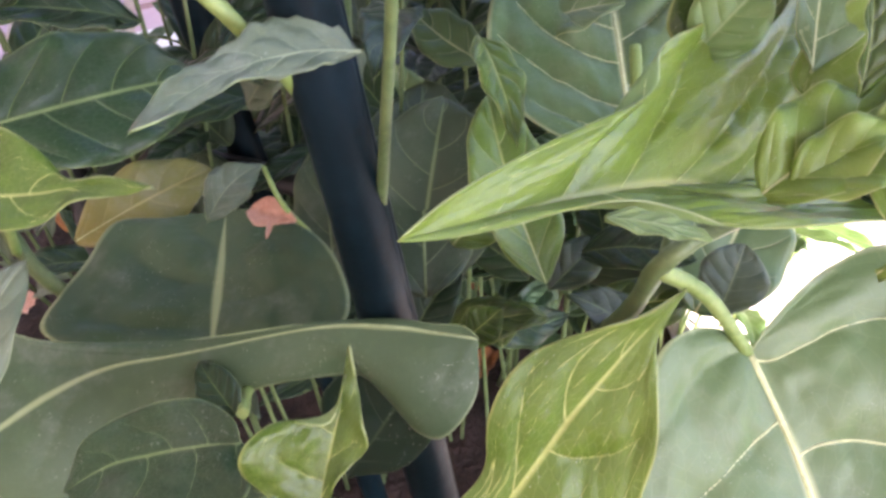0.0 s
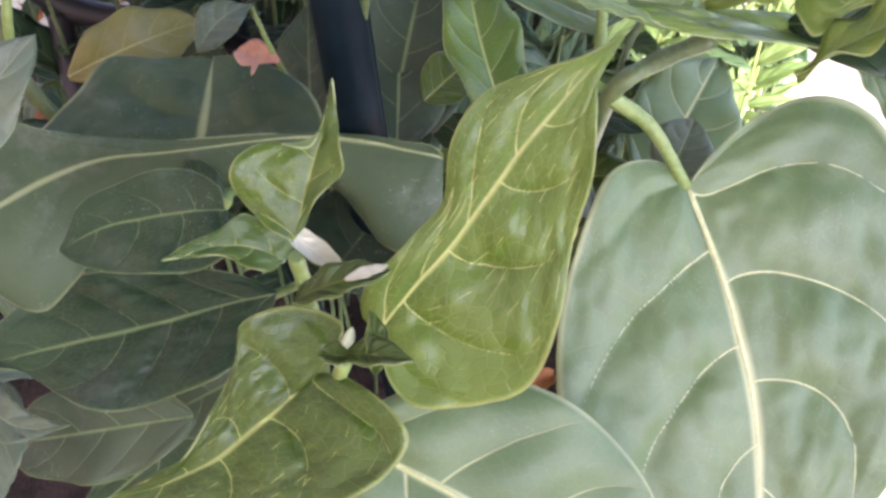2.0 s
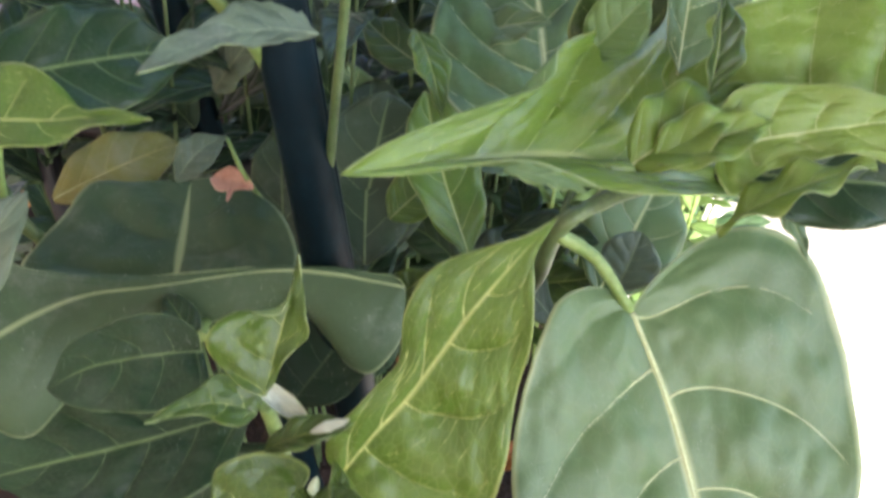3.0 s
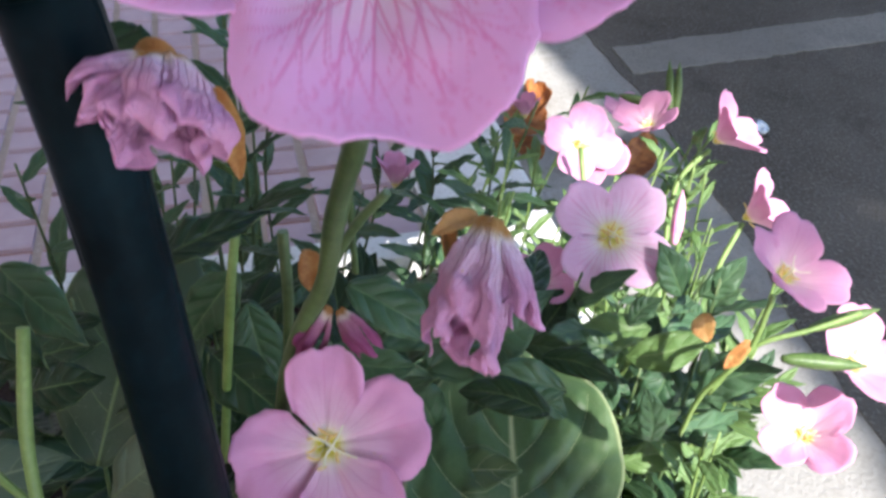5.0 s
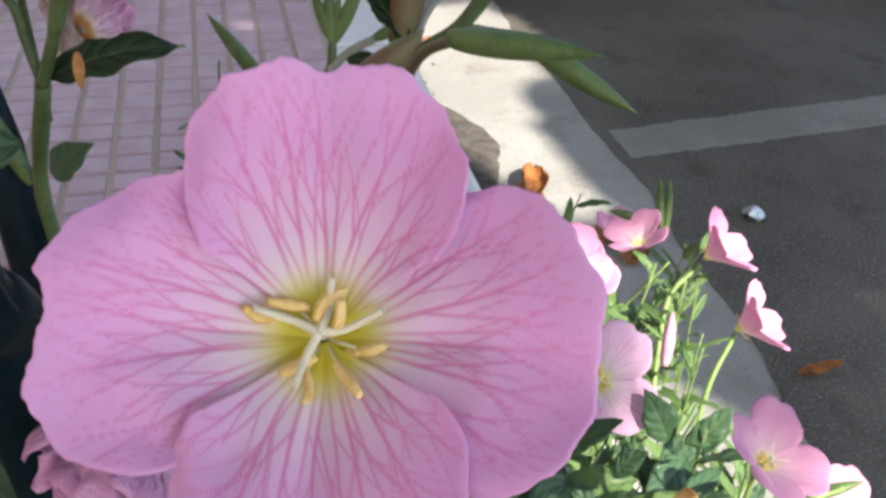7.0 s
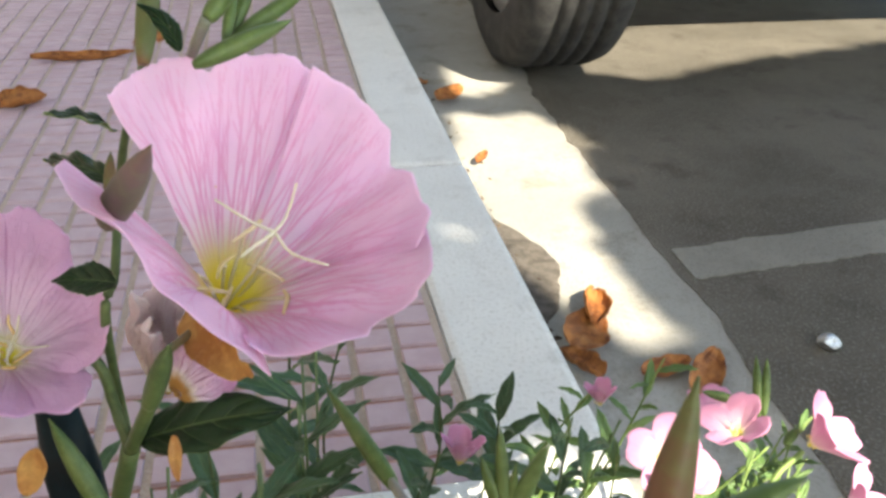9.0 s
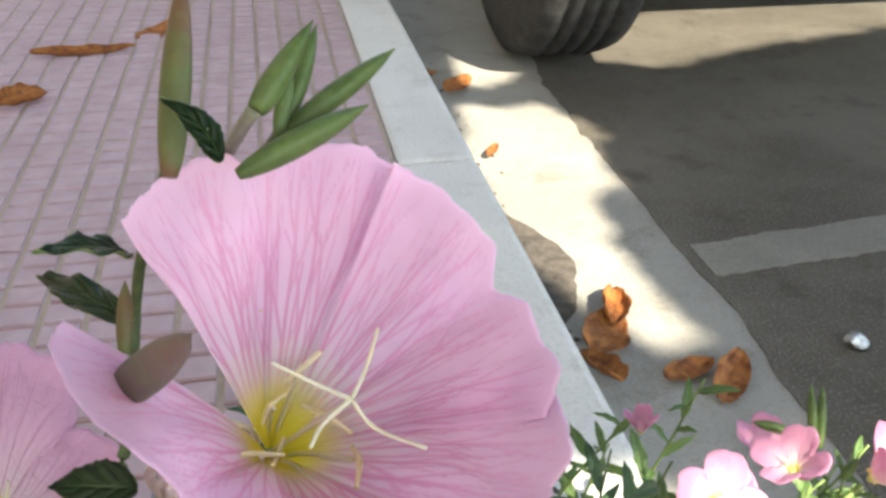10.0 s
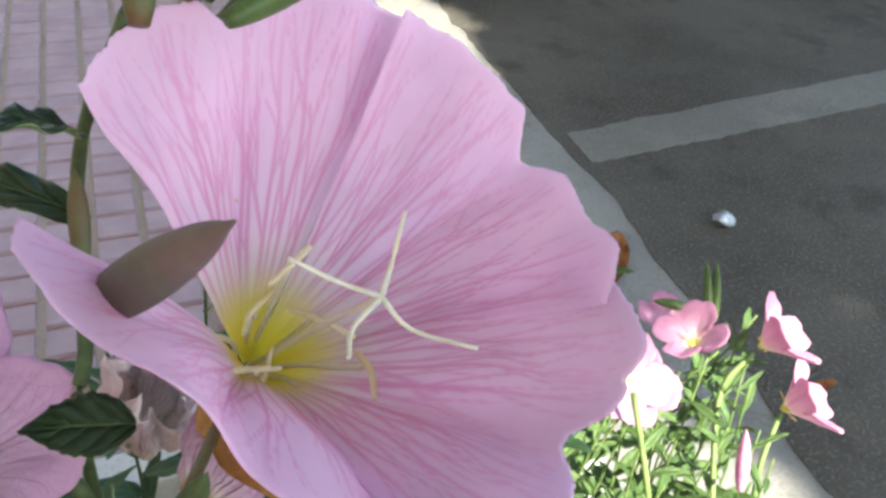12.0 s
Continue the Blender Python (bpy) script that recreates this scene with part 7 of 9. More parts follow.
leaf(low, (0.0257, 0.1128, 0.1838), (0.0043, 0.0915, 0.1810), (-0.1654, -0.3118, 0.9356), 0.0176, 'deep', belly=0.45, point=1.2, fold=0.15, wave=0.03, pucker=0.03, bend=0.0734, nu=20, nv=10, seed=428)
leaf(low, (0.0635, 0.1231, 0.2065), (0.0789, 0.1355, 0.2204), (0.0898, -0.5701, 0.8167), 0.0165, 'deep', belly=0.45, point=1.2, fold=0.15, wave=0.03, pucker=0.03, bend=-0.0394, nu=20, nv=10, seed=429)
leaf(low, (0.0309, 0.1083, 0.1799), (0.0149, 0.0983, 0.1634), (-0.0880, -0.5892, 0.8032), 0.0141, 'deep', belly=0.45, point=1.2, fold=0.15, wave=0.03, pucker=0.03, bend=0.0835, nu=20, nv=10, seed=430)
leaf(low, (0.0493, 0.0964, 0.2158), (0.0165, 0.0972, 0.2369), (-0.0947, -0.6037, 0.7916), 0.0177, 'broad', belly=0.45, point=1, fold=0.15, wave=0.03, pucker=0.03, bend=-0.0645, nu=20, nv=10, seed=431)
leaf(tall, (-0.0051, 0.0994, 0.2596), (0.0033, 0.0870, 0.2560), (0.0102, -0.4801, 0.8772), 0.0082, 'deep', belly=0.45, point=1.2, fold=0.15, wave=0.03, pucker=0.03, bend=0.00734, nu=20, nv=10, seed=460)
leaf(tall, (-0.0011, 0.0768, 0.2782), (0.0022, 0.0703, 0.2593), (-0.0279, -0.7234, 0.6899), 0.0114, 'prim', belly=0.45, point=1, fold=0.15, wave=0.03, pucker=0.03, bend=0.0254, nu=20, nv=10, seed=461)
leaf(tall, (0.0465, 0.0996, 0.2009), (0.0706, 0.0894, 0.1900), (-0.3509, -0.5191, 0.7794), 0.0121, 'deep', belly=0.45, point=1.2, fold=0.15, wave=0.03, pucker=0.03, bend=0.0681, nu=20, nv=10, seed=462)
leaf(tall, (-0.0317, 0.1228, 0.2304), (-0.0422, 0.1043, 0.2261), (-0.2955, -0.5489, 0.7819), 0.0115, 'deep', belly=0.45, point=1, fold=0.15, wave=0.03, pucker=0.03, bend=-0.0481, nu=20, nv=10, seed=463)
leaf(tall, (0.0496, 0.0908, 0.2578), (0.0735, 0.0869, 0.2572), (-0.3421, -0.4298, 0.8356), 0.0105, 'deep', belly=0.45, point=1, fold=0.15, wave=0.03, pucker=0.03, bend=0.0827, nu=20, nv=10, seed=464)
leaf(tall, (0.0285, 0.0690, 0.2669), (0.0085, 0.0715, 0.2598), (-0.2318, -0.3906, 0.8909), 0.0080, 'prim', belly=0.45, point=0.8, fold=0.15, wave=0.03, pucker=0.03, bend=-0.0445, nu=20, nv=10, seed=465)
leaf(tall, (0.0218, 0.0581, 0.2603), (0.0354, 0.0476, 0.2773), (-0.3317, -0.3040, 0.8931), 0.0067, 'prim', belly=0.45, point=1.2, fold=0.15, wave=0.03, pucker=0.03, bend=0.035, nu=20, nv=10, seed=466)
leaf(tall, (0.0025, 0.0873, 0.2589), (0.0148, 0.0817, 0.2412), (-0.1060, -0.7584, 0.6431), 0.0113, 'prim', belly=0.45, point=0.8, fold=0.15, wave=0.03, pucker=0.03, bend=0.0788, nu=20, nv=10, seed=467)
leaf(tall, (-0.0007, 0.1088, 0.2408), (0.0109, 0.0914, 0.2351), (-0.2146, -0.4113, 0.8859), 0.0103, 'prim', belly=0.45, point=1.2, fold=0.15, wave=0.03, pucker=0.03, bend=-0.0806, nu=20, nv=10, seed=468)
leaf(tall, (0.0591, 0.0633, 0.2668), (0.0690, 0.0502, 0.2733), (-0.4087, -0.6844, 0.6038), 0.0068, 'prim', belly=0.45, point=1.2, fold=0.15, wave=0.03, pucker=0.03, bend=-0.0502, nu=20, nv=10, seed=469)
leaf(tall, (0.0708, 0.0892, 0.2527), (0.0805, 0.1078, 0.2561), (-0.3248, -0.5576, 0.7639), 0.0097, 'deep', belly=0.45, point=0.8, fold=0.15, wave=0.03, pucker=0.03, bend=-0.0158, nu=20, nv=10, seed=470)
leaf(tall, (-0.0091, 0.1095, 0.2013), (-0.0276, 0.1061, 0.2107), (-0.3615, -0.6245, 0.6924), 0.0075, 'prim', belly=0.45, point=0.8, fold=0.15, wave=0.03, pucker=0.03, bend=-0.035, nu=20, nv=10, seed=471)
leaf(tall, (0.0495, 0.0619, 0.2759), (0.0287, 0.0734, 0.2792), (-0.0868, -0.7756, 0.6252), 0.0117, 'prim', belly=0.45, point=0.8, fold=0.15, wave=0.03, pucker=0.03, bend=-0.014, nu=20, nv=10, seed=472)
leaf(tall, (0.0724, 0.1053, 0.2069), (0.0819, 0.0907, 0.1986), (-0.2844, -0.5669, 0.7731), 0.0118, 'deep', belly=0.45, point=1.2, fold=0.15, wave=0.03, pucker=0.03, bend=0.0603, nu=20, nv=10, seed=473)
leaf(tall, (0.0474, 0.0805, 0.2552), (0.0202, 0.0805, 0.2608), (-0.3531, -0.5545, 0.7535), 0.0114, 'prim', belly=0.45, point=0.8, fold=0.15, wave=0.03, pucker=0.03, bend=0.0534, nu=20, nv=10, seed=474)
leaf(tall, (-0.0067, 0.1122, 0.1994), (-0.0145, 0.1225, 0.2160), (-0.2023, -0.4176, 0.8858), 0.0107, 'deep', belly=0.45, point=0.8, fold=0.15, wave=0.03, pucker=0.03, bend=-0.0974, nu=20, nv=10, seed=475)
leaf(tall, (0.0653, 0.1106, 0.2328), (0.0741, 0.1217, 0.2512), (-0.3142, -0.4406, 0.8409), 0.0151, 'prim', belly=0.45, point=1.2, fold=0.15, wave=0.03, pucker=0.03, bend=0.0547, nu=20, nv=10, seed=476)
leaf(tall, (0.0132, 0.0608, 0.2757), (0.0316, 0.0529, 0.2759), (-0.1435, -0.7273, 0.6711), 0.0093, 'prim', belly=0.45, point=0.8, fold=0.15, wave=0.03, pucker=0.03, bend=0.0535, nu=20, nv=10, seed=477)
leaf(tall, (0.0265, 0.1252, 0.2328), (0.0375, 0.1299, 0.2445), (-0.0271, -0.6744, 0.7379), 0.0084, 'deep', belly=0.45, point=1, fold=0.15, wave=0.03, pucker=0.03, bend=0.0711, nu=20, nv=10, seed=478)
leaf(tall, (0.0125, 0.1324, 0.2244), (0.0234, 0.1539, 0.2270), (-0.0603, -0.6111, 0.7893), 0.0107, 'prim', belly=0.45, point=0.8, fold=0.15, wave=0.03, pucker=0.03, bend=0.0274, nu=20, nv=10, seed=479)
leaf(tall, (0.0522, 0.0580, 0.2717), (0.0337, 0.0575, 0.2834), (-0.2279, -0.3826, 0.8953), 0.0080, 'prim', belly=0.45, point=1.2, fold=0.15, wave=0.03, pucker=0.03, bend=0.0948, nu=20, nv=10, seed=480)
leaf(tall, (-0.0306, 0.1218, 0.2386), (-0.0181, 0.1180, 0.2255), (-0.1576, -0.5562, 0.8160), 0.0087, 'prim', belly=0.45, point=1, fold=0.15, wave=0.03, pucker=0.03, bend=-0.0286, nu=20, nv=10, seed=481)
leaf(tall, (0.0454, 0.0805, 0.2171), (0.0345, 0.0874, 0.2371), (-0.1511, -0.3811, 0.9121), 0.0123, 'prim', belly=0.45, point=1.2, fold=0.15, wave=0.03, pucker=0.03, bend=0.0574, nu=20, nv=10, seed=482)
leaf(tall, (0.0261, 0.0668, 0.2699), (0.0304, 0.0758, 0.2786), (-0.4345, -0.6311, 0.6425), 0.0068, 'prim', belly=0.45, point=0.8, fold=0.15, wave=0.03, pucker=0.03, bend=-0.0429, nu=20, nv=10, seed=483)
leaf(tall, (0.0716, 0.1056, 0.2314), (0.0554, 0.1079, 0.2594), (0.0394, -0.6740, 0.7377), 0.0134, 'prim', belly=0.45, point=1, fold=0.15, wave=0.03, pucker=0.03, bend=-0.0651, nu=20, nv=10, seed=484)
leaf(tall, (0.0570, 0.0806, 0.2377), (0.0573, 0.0836, 0.2537), (-0.4231, -0.6201, 0.6607), 0.0085, 'prim', belly=0.45, point=1.2, fold=0.15, wave=0.03, pucker=0.03, bend=0.0148, nu=20, nv=10, seed=485)
leaf(tall, (0.1276, 0.0978, 0.1764), (0.1645, 0.1037, 0.1713), (-0.1486, -0.3679, 0.9179), 0.0108, 'prim', belly=0.45, point=0.8, fold=0.15, wave=0.03, pucker=0.03, bend=0.0802, nu=20, nv=10, seed=500)
leaf(tall, (0.0780, 0.0812, 0.2265), (0.0522, 0.0769, 0.2447), (-0.2446, -0.3528, 0.9032), 0.0082, 'sunny', belly=0.45, point=0.8, fold=0.15, wave=0.03, pucker=0.03, bend=0.0524, nu=20, nv=10, seed=501)
leaf(tall, (0.0809, 0.0901, 0.2068), (0.0908, 0.0642, 0.2140), (0.0598, -0.7417, 0.6681), 0.0130, 'prim', belly=0.45, point=1, fold=0.15, wave=0.03, pucker=0.03, bend=-0.0373, nu=20, nv=10, seed=502)
leaf(tall, (0.0931, 0.0925, 0.1849), (0.0981, 0.0692, 0.1831), (-0.2825, -0.7386, 0.6121), 0.0150, 'sunny', belly=0.45, point=0.8, fold=0.15, wave=0.03, pucker=0.03, bend=0.0872, nu=20, nv=10, seed=503)
leaf(tall, (0.1062, 0.1150, 0.1868), (0.0850, 0.1311, 0.1895), (-0.2739, -0.6220, 0.7336), 0.0101, 'prim', belly=0.45, point=1, fold=0.15, wave=0.03, pucker=0.03, bend=-0.063, nu=20, nv=10, seed=504)
leaf(tall, (0.0992, 0.0826, 0.2343), (0.1212, 0.0762, 0.2468), (-0.1541, -0.6036, 0.7823), 0.0108, 'sunny', belly=0.45, point=1.2, fold=0.15, wave=0.03, pucker=0.03, bend=0.0682, nu=20, nv=10, seed=505)
leaf(tall, (0.1099, 0.0921, 0.1909), (0.1234, 0.0825, 0.2058), (-0.1940, -0.5508, 0.8118), 0.0092, 'prim', belly=0.45, point=1, fold=0.15, wave=0.03, pucker=0.03, bend=0.0551, nu=20, nv=10, seed=506)
leaf(tall, (0.0931, 0.1064, 0.1746), (0.1130, 0.1195, 0.1708), (-0.2494, -0.4896, 0.8355), 0.0074, 'prim', belly=0.45, point=1, fold=0.15, wave=0.03, pucker=0.03, bend=-0.0449, nu=20, nv=10, seed=507)
leaf(tall, (0.1312, 0.1058, 0.2055), (0.1196, 0.0977, 0.1873), (-0.2805, -0.5388, 0.7944), 0.0136, 'prim', belly=0.45, point=0.8, fold=0.15, wave=0.03, pucker=0.03, bend=-0.0838, nu=20, nv=10, seed=508)
leaf(tall, (0.0944, 0.0546, 0.2331), (0.0904, 0.0569, 0.2518), (-0.3006, -0.3082, 0.9026), 0.0079, 'prim', belly=0.45, point=0.8, fold=0.15, wave=0.03, pucker=0.03, bend=0.0603, nu=20, nv=10, seed=509)
leaf(tall, (0.1175, 0.1266, 0.1786), (0.1020, 0.1453, 0.1713), (-0.3672, -0.5590, 0.7434), 0.0095, 'prim', belly=0.45, point=1, fold=0.15, wave=0.03, pucker=0.03, bend=-0.041, nu=20, nv=10, seed=510)
leaf(tall, (0.1172, 0.0974, 0.1629), (0.1418, 0.0907, 0.1694), (-0.2055, -0.6482, 0.7332), 0.0120, 'sunny', belly=0.45, point=0.8, fold=0.15, wave=0.03, pucker=0.03, bend=-0.0775, nu=20, nv=10, seed=511)
leaf(tall, (0.1136, 0.0667, 0.2316), (0.1299, 0.0577, 0.2487), (-0.1612, -0.5428, 0.8243), 0.0103, 'prim', belly=0.45, point=1, fold=0.15, wave=0.03, pucker=0.03, bend=-0.0874, nu=20, nv=10, seed=512)
leaf(tall, (0.1314, 0.0927, 0.2052), (0.1524, 0.0850, 0.2037), (-0.0033, -0.6968, 0.7172), 0.0099, 'prim', belly=0.45, point=1.2, fold=0.15, wave=0.03, pucker=0.03, bend=-0.0412, nu=20, nv=10, seed=513)
leaf(tall, (0.0587, 0.0513, 0.2747), (0.0722, 0.0406, 0.2753), (-0.2098, -0.7527, 0.6240), 0.0064, 'deep', belly=0.45, point=1, fold=0.15, wave=0.03, pucker=0.03, bend=-0.086, nu=20, nv=10, seed=580)
leaf(tall, (0.0548, 0.0539, 0.2654), (0.0656, 0.0472, 0.2582), (-0.1402, -0.6167, 0.7746), 0.0078, 'prim', belly=0.45, point=0.8, fold=0.15, wave=0.03, pucker=0.03, bend=0.0113, nu=20, nv=10, seed=581)
leaf(tall, (0.0528, 0.0472, 0.2742), (0.0377, 0.0565, 0.2757), (-0.1611, -0.7033, 0.6924), 0.0066, 'prim', belly=0.45, point=1.2, fold=0.15, wave=0.03, pucker=0.03, bend=0.0424, nu=20, nv=10, seed=582)
leaf(tall, (0.0613, 0.0419, 0.2733), (0.0415, 0.0467, 0.2770), (-0.2760, -0.6468, 0.7109), 0.0096, 'prim', belly=0.45, point=1.2, fold=0.15, wave=0.03, pucker=0.03, bend=0.056, nu=20, nv=10, seed=583)
leaf(tall, (0.0514, 0.0476, 0.2771), (0.0411, 0.0445, 0.2678), (-0.1974, -0.7045, 0.6817), 0.0060, 'deep', belly=0.45, point=0.8, fold=0.15, wave=0.03, pucker=0.03, bend=0.0867, nu=20, nv=10, seed=584)
leaf(tall, (0.0527, 0.0304, 0.2819), (0.0374, 0.0411, 0.2800), (-0.2571, -0.5402, 0.8013), 0.0074, 'deep', belly=0.45, point=0.8, fold=0.15, wave=0.03, pucker=0.03, bend=0.068, nu=20, nv=10, seed=585)
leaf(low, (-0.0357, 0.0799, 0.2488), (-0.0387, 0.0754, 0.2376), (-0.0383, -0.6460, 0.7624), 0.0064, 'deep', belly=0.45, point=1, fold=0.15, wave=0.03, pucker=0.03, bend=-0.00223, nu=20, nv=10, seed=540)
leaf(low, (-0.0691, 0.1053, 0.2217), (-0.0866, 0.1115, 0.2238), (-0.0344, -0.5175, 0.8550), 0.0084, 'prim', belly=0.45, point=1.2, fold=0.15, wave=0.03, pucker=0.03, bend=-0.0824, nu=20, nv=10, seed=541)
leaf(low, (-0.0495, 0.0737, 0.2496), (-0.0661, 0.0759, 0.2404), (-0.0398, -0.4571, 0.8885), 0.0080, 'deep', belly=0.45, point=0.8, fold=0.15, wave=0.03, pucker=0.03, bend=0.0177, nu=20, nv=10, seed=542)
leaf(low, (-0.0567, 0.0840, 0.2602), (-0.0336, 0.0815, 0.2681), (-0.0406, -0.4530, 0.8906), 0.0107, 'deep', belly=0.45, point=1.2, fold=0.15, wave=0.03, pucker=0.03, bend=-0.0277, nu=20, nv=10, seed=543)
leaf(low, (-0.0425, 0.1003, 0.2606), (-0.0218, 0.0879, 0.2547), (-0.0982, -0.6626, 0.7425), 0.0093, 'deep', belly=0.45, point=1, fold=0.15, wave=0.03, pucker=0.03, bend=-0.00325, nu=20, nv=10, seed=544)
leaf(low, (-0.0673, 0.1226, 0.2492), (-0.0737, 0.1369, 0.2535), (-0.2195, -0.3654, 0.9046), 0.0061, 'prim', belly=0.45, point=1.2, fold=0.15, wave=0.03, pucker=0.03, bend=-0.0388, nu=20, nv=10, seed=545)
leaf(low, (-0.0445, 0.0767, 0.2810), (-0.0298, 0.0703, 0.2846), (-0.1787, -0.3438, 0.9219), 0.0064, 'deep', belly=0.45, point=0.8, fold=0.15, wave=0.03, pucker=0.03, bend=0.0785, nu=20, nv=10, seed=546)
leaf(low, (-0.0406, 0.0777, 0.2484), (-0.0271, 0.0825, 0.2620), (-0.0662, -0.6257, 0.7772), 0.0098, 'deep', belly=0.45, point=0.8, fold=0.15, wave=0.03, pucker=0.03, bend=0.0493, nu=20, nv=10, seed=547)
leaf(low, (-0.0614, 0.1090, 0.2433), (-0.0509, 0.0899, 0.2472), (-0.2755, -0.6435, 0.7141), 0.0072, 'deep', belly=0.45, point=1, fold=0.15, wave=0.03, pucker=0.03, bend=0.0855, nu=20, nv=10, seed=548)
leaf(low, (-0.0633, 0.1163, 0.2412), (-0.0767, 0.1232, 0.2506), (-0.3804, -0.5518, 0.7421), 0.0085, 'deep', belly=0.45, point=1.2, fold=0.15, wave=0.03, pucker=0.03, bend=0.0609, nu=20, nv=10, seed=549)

# leafy stems that fill the bed
sprig(tall, (0.1010, 0.1178, -0.0200), (0.1143, 0.1247, 0.1555), random.Random(650), 9, 0.031, 'sunny', 0.0009, wide=(0.2, 0.3), start=0.35)
sprig(tall, (0.0930, 0.1432, -0.0200), (0.1111, 0.1473, 0.1747), random.Random(651), 9, 0.031, 'sunny', 0.0009, wide=(0.2, 0.3), start=0.35)
sprig(tall, (0.1089, 0.1337, -0.0200), (0.1243, 0.1428, 0.1566), random.Random(652), 9, 0.032, 'sunny', 0.0009, wide=(0.2, 0.3), start=0.35)
sprig(tall, (0.0951, 0.1262, -0.0200), (0.1085, 0.1267, 0.1353), random.Random(653), 9, 0.036, 'sunny', 0.0009, wide=(0.2, 0.3), start=0.35)
sprig(tall, (0.1292, 0.0829, -0.0200), (0.1433, 0.0856, 0.1871), random.Random(654), 9, 0.037, 'sunny', 0.0009, wide=(0.2, 0.3), start=0.35)
sprig(tall, (0.1086, 0.1049, -0.0200), (0.1254, 0.1101, 0.1938), random.Random(655), 9, 0.030, 'sunny', 0.0009, wide=(0.2, 0.3), start=0.35)
sprig(tall, (0.1524, 0.1227, -0.0200), (0.1689, 0.1259, 0.1268), random.Random(656), 9, 0.037, 'sunny', 0.0009, wide=(0.2, 0.3), start=0.35)
sprig(tall, (0.0808, 0.1070, -0.0200), (0.0976, 0.1134, 0.1750), random.Random(657), 9, 0.034, 'sunny', 0.0009, wide=(0.2, 0.3), start=0.35)
sprig(tall, (0.0965, 0.1211, -0.0200), (0.1128, 0.1287, 0.1730), random.Random(658), 9, 0.034, 'sunny', 0.0009, wide=(0.2, 0.3), start=0.35)
sprig(tall, (0.0831, 0.1040, -0.0200), (0.0989, 0.1116, 0.2143), random.Random(659), 9, 0.036, 'sunny', 0.0009, wide=(0.2, 0.3), start=0.35)
sprig(tall, (0.1555, 0.1167, -0.0200), (0.1695, 0.1250, 0.1699), random.Random(660), 9, 0.030, 'sunny', 0.0009, wide=(0.2, 0.3), start=0.35)
sprig(tall, (0.1308, 0.1024, -0.0200), (0.1515, 0.1064, 0.1532), random.Random(661), 9, 0.038, 'sunny', 0.0009, wide=(0.2, 0.3), start=0.35)
sprig(tall, (0.1227, 0.0798, -0.0200), (0.1366, 0.0835, 0.1909), random.Random(662), 9, 0.036, 'sunny', 0.0009, wide=(0.2, 0.3), start=0.35)
sprig(tall, (0.0870, 0.1055, -0.0200), (0.1007, 0.1117, 0.1476), random.Random(663), 9, 0.035, 'sunny', 0.0009, wide=(0.2, 0.3), start=0.35)
sprig(tall, (0.1107, 0.0993, -0.0200), (0.1252, 0.1040, 0.1869), random.Random(664), 9, 0.032, 'sunny', 0.0009, wide=(0.2, 0.3), start=0.35)
sprig(tall, (0.0730, 0.0864, -0.0200), (0.0890, 0.0936, 0.2015), random.Random(665), 9, 0.035, 'sunny', 0.0009, wide=(0.2, 0.3), start=0.35)
sprig(tall, (0.0308, 0.1115, -0.0200), (0.0427, 0.1136, 0.2007), random.Random(150), 8, 0.035, 'prim', 0.0009, wide=(0.26, 0.4), start=0.35)
sprig(tall, (0.0155, 0.1025, -0.0200), (0.0273, 0.1006, 0.1970), random.Random(151), 8, 0.040, 'prim', 0.0009, wide=(0.26, 0.4), start=0.35)
sprig(tall, (0.0676, 0.1216, -0.0200), (0.0835, 0.1240, 0.1840), random.Random(152), 8, 0.044, 'prim', 0.0009, wide=(0.26, 0.4), start=0.35)
sprig(tall, (0.0485, 0.1204, -0.0200), (0.0633, 0.1214, 0.1682), random.Random(153), 8, 0.041, 'prim', 0.0009, wide=(0.26, 0.4), start=0.35)
sprig(tall, (0.0449, 0.1607, -0.0200), (0.0579, 0.1635, 0.1873), random.Random(154), 8, 0.045, 'prim', 0.0009, wide=(0.26, 0.4), start=0.35)
sprig(tall, (0.0551, 0.0930, -0.0200), (0.0673, 0.0964, 0.1837), random.Random(155), 8, 0.045, 'prim', 0.0009, wide=(0.26, 0.4), start=0.35)
sprig(tall, (0.0593, 0.1052, -0.0200), (0.0743, 0.1036, 0.2380), random.Random(156), 8, 0.039, 'prim', 0.0009, wide=(0.26, 0.4), start=0.35)
sprig(tall, (0.0550, 0.1196, -0.0200), (0.0689, 0.1249, 0.2016), random.Random(157), 8, 0.041, 'prim', 0.0009, wide=(0.26, 0.4), start=0.35)
sprig(tall, (0.0545, 0.1155, -0.0200), (0.0661, 0.1153, 0.1598), random.Random(158), 8, 0.046, 'prim', 0.0009, wide=(0.26, 0.4), start=0.35)
sprig(tall, (0.0692, 0.1516, -0.0200), (0.0810, 0.1521, 0.1821), random.Random(159), 8, 0.041, 'prim', 0.0009, wide=(0.26, 0.4), start=0.35)
sprig(tall, (0.0689, 0.1411, -0.0200), (0.0827, 0.1477, 0.1819), random.Random(160), 8, 0.035, 'prim', 0.0009, wide=(0.26, 0.4), start=0.35)
sprig(tall, (0.0546, 0.0721, -0.0200), (0.0667, 0.0752, 0.2073), random.Random(161), 8, 0.036, 'prim', 0.0009, wide=(0.26, 0.4), start=0.35)
sprig(tall, (0.0381, 0.1333, -0.0200), (0.0521, 0.1362, 0.1497), random.Random(162), 8, 0.035, 'prim', 0.0009, wide=(0.26, 0.4), start=0.35)
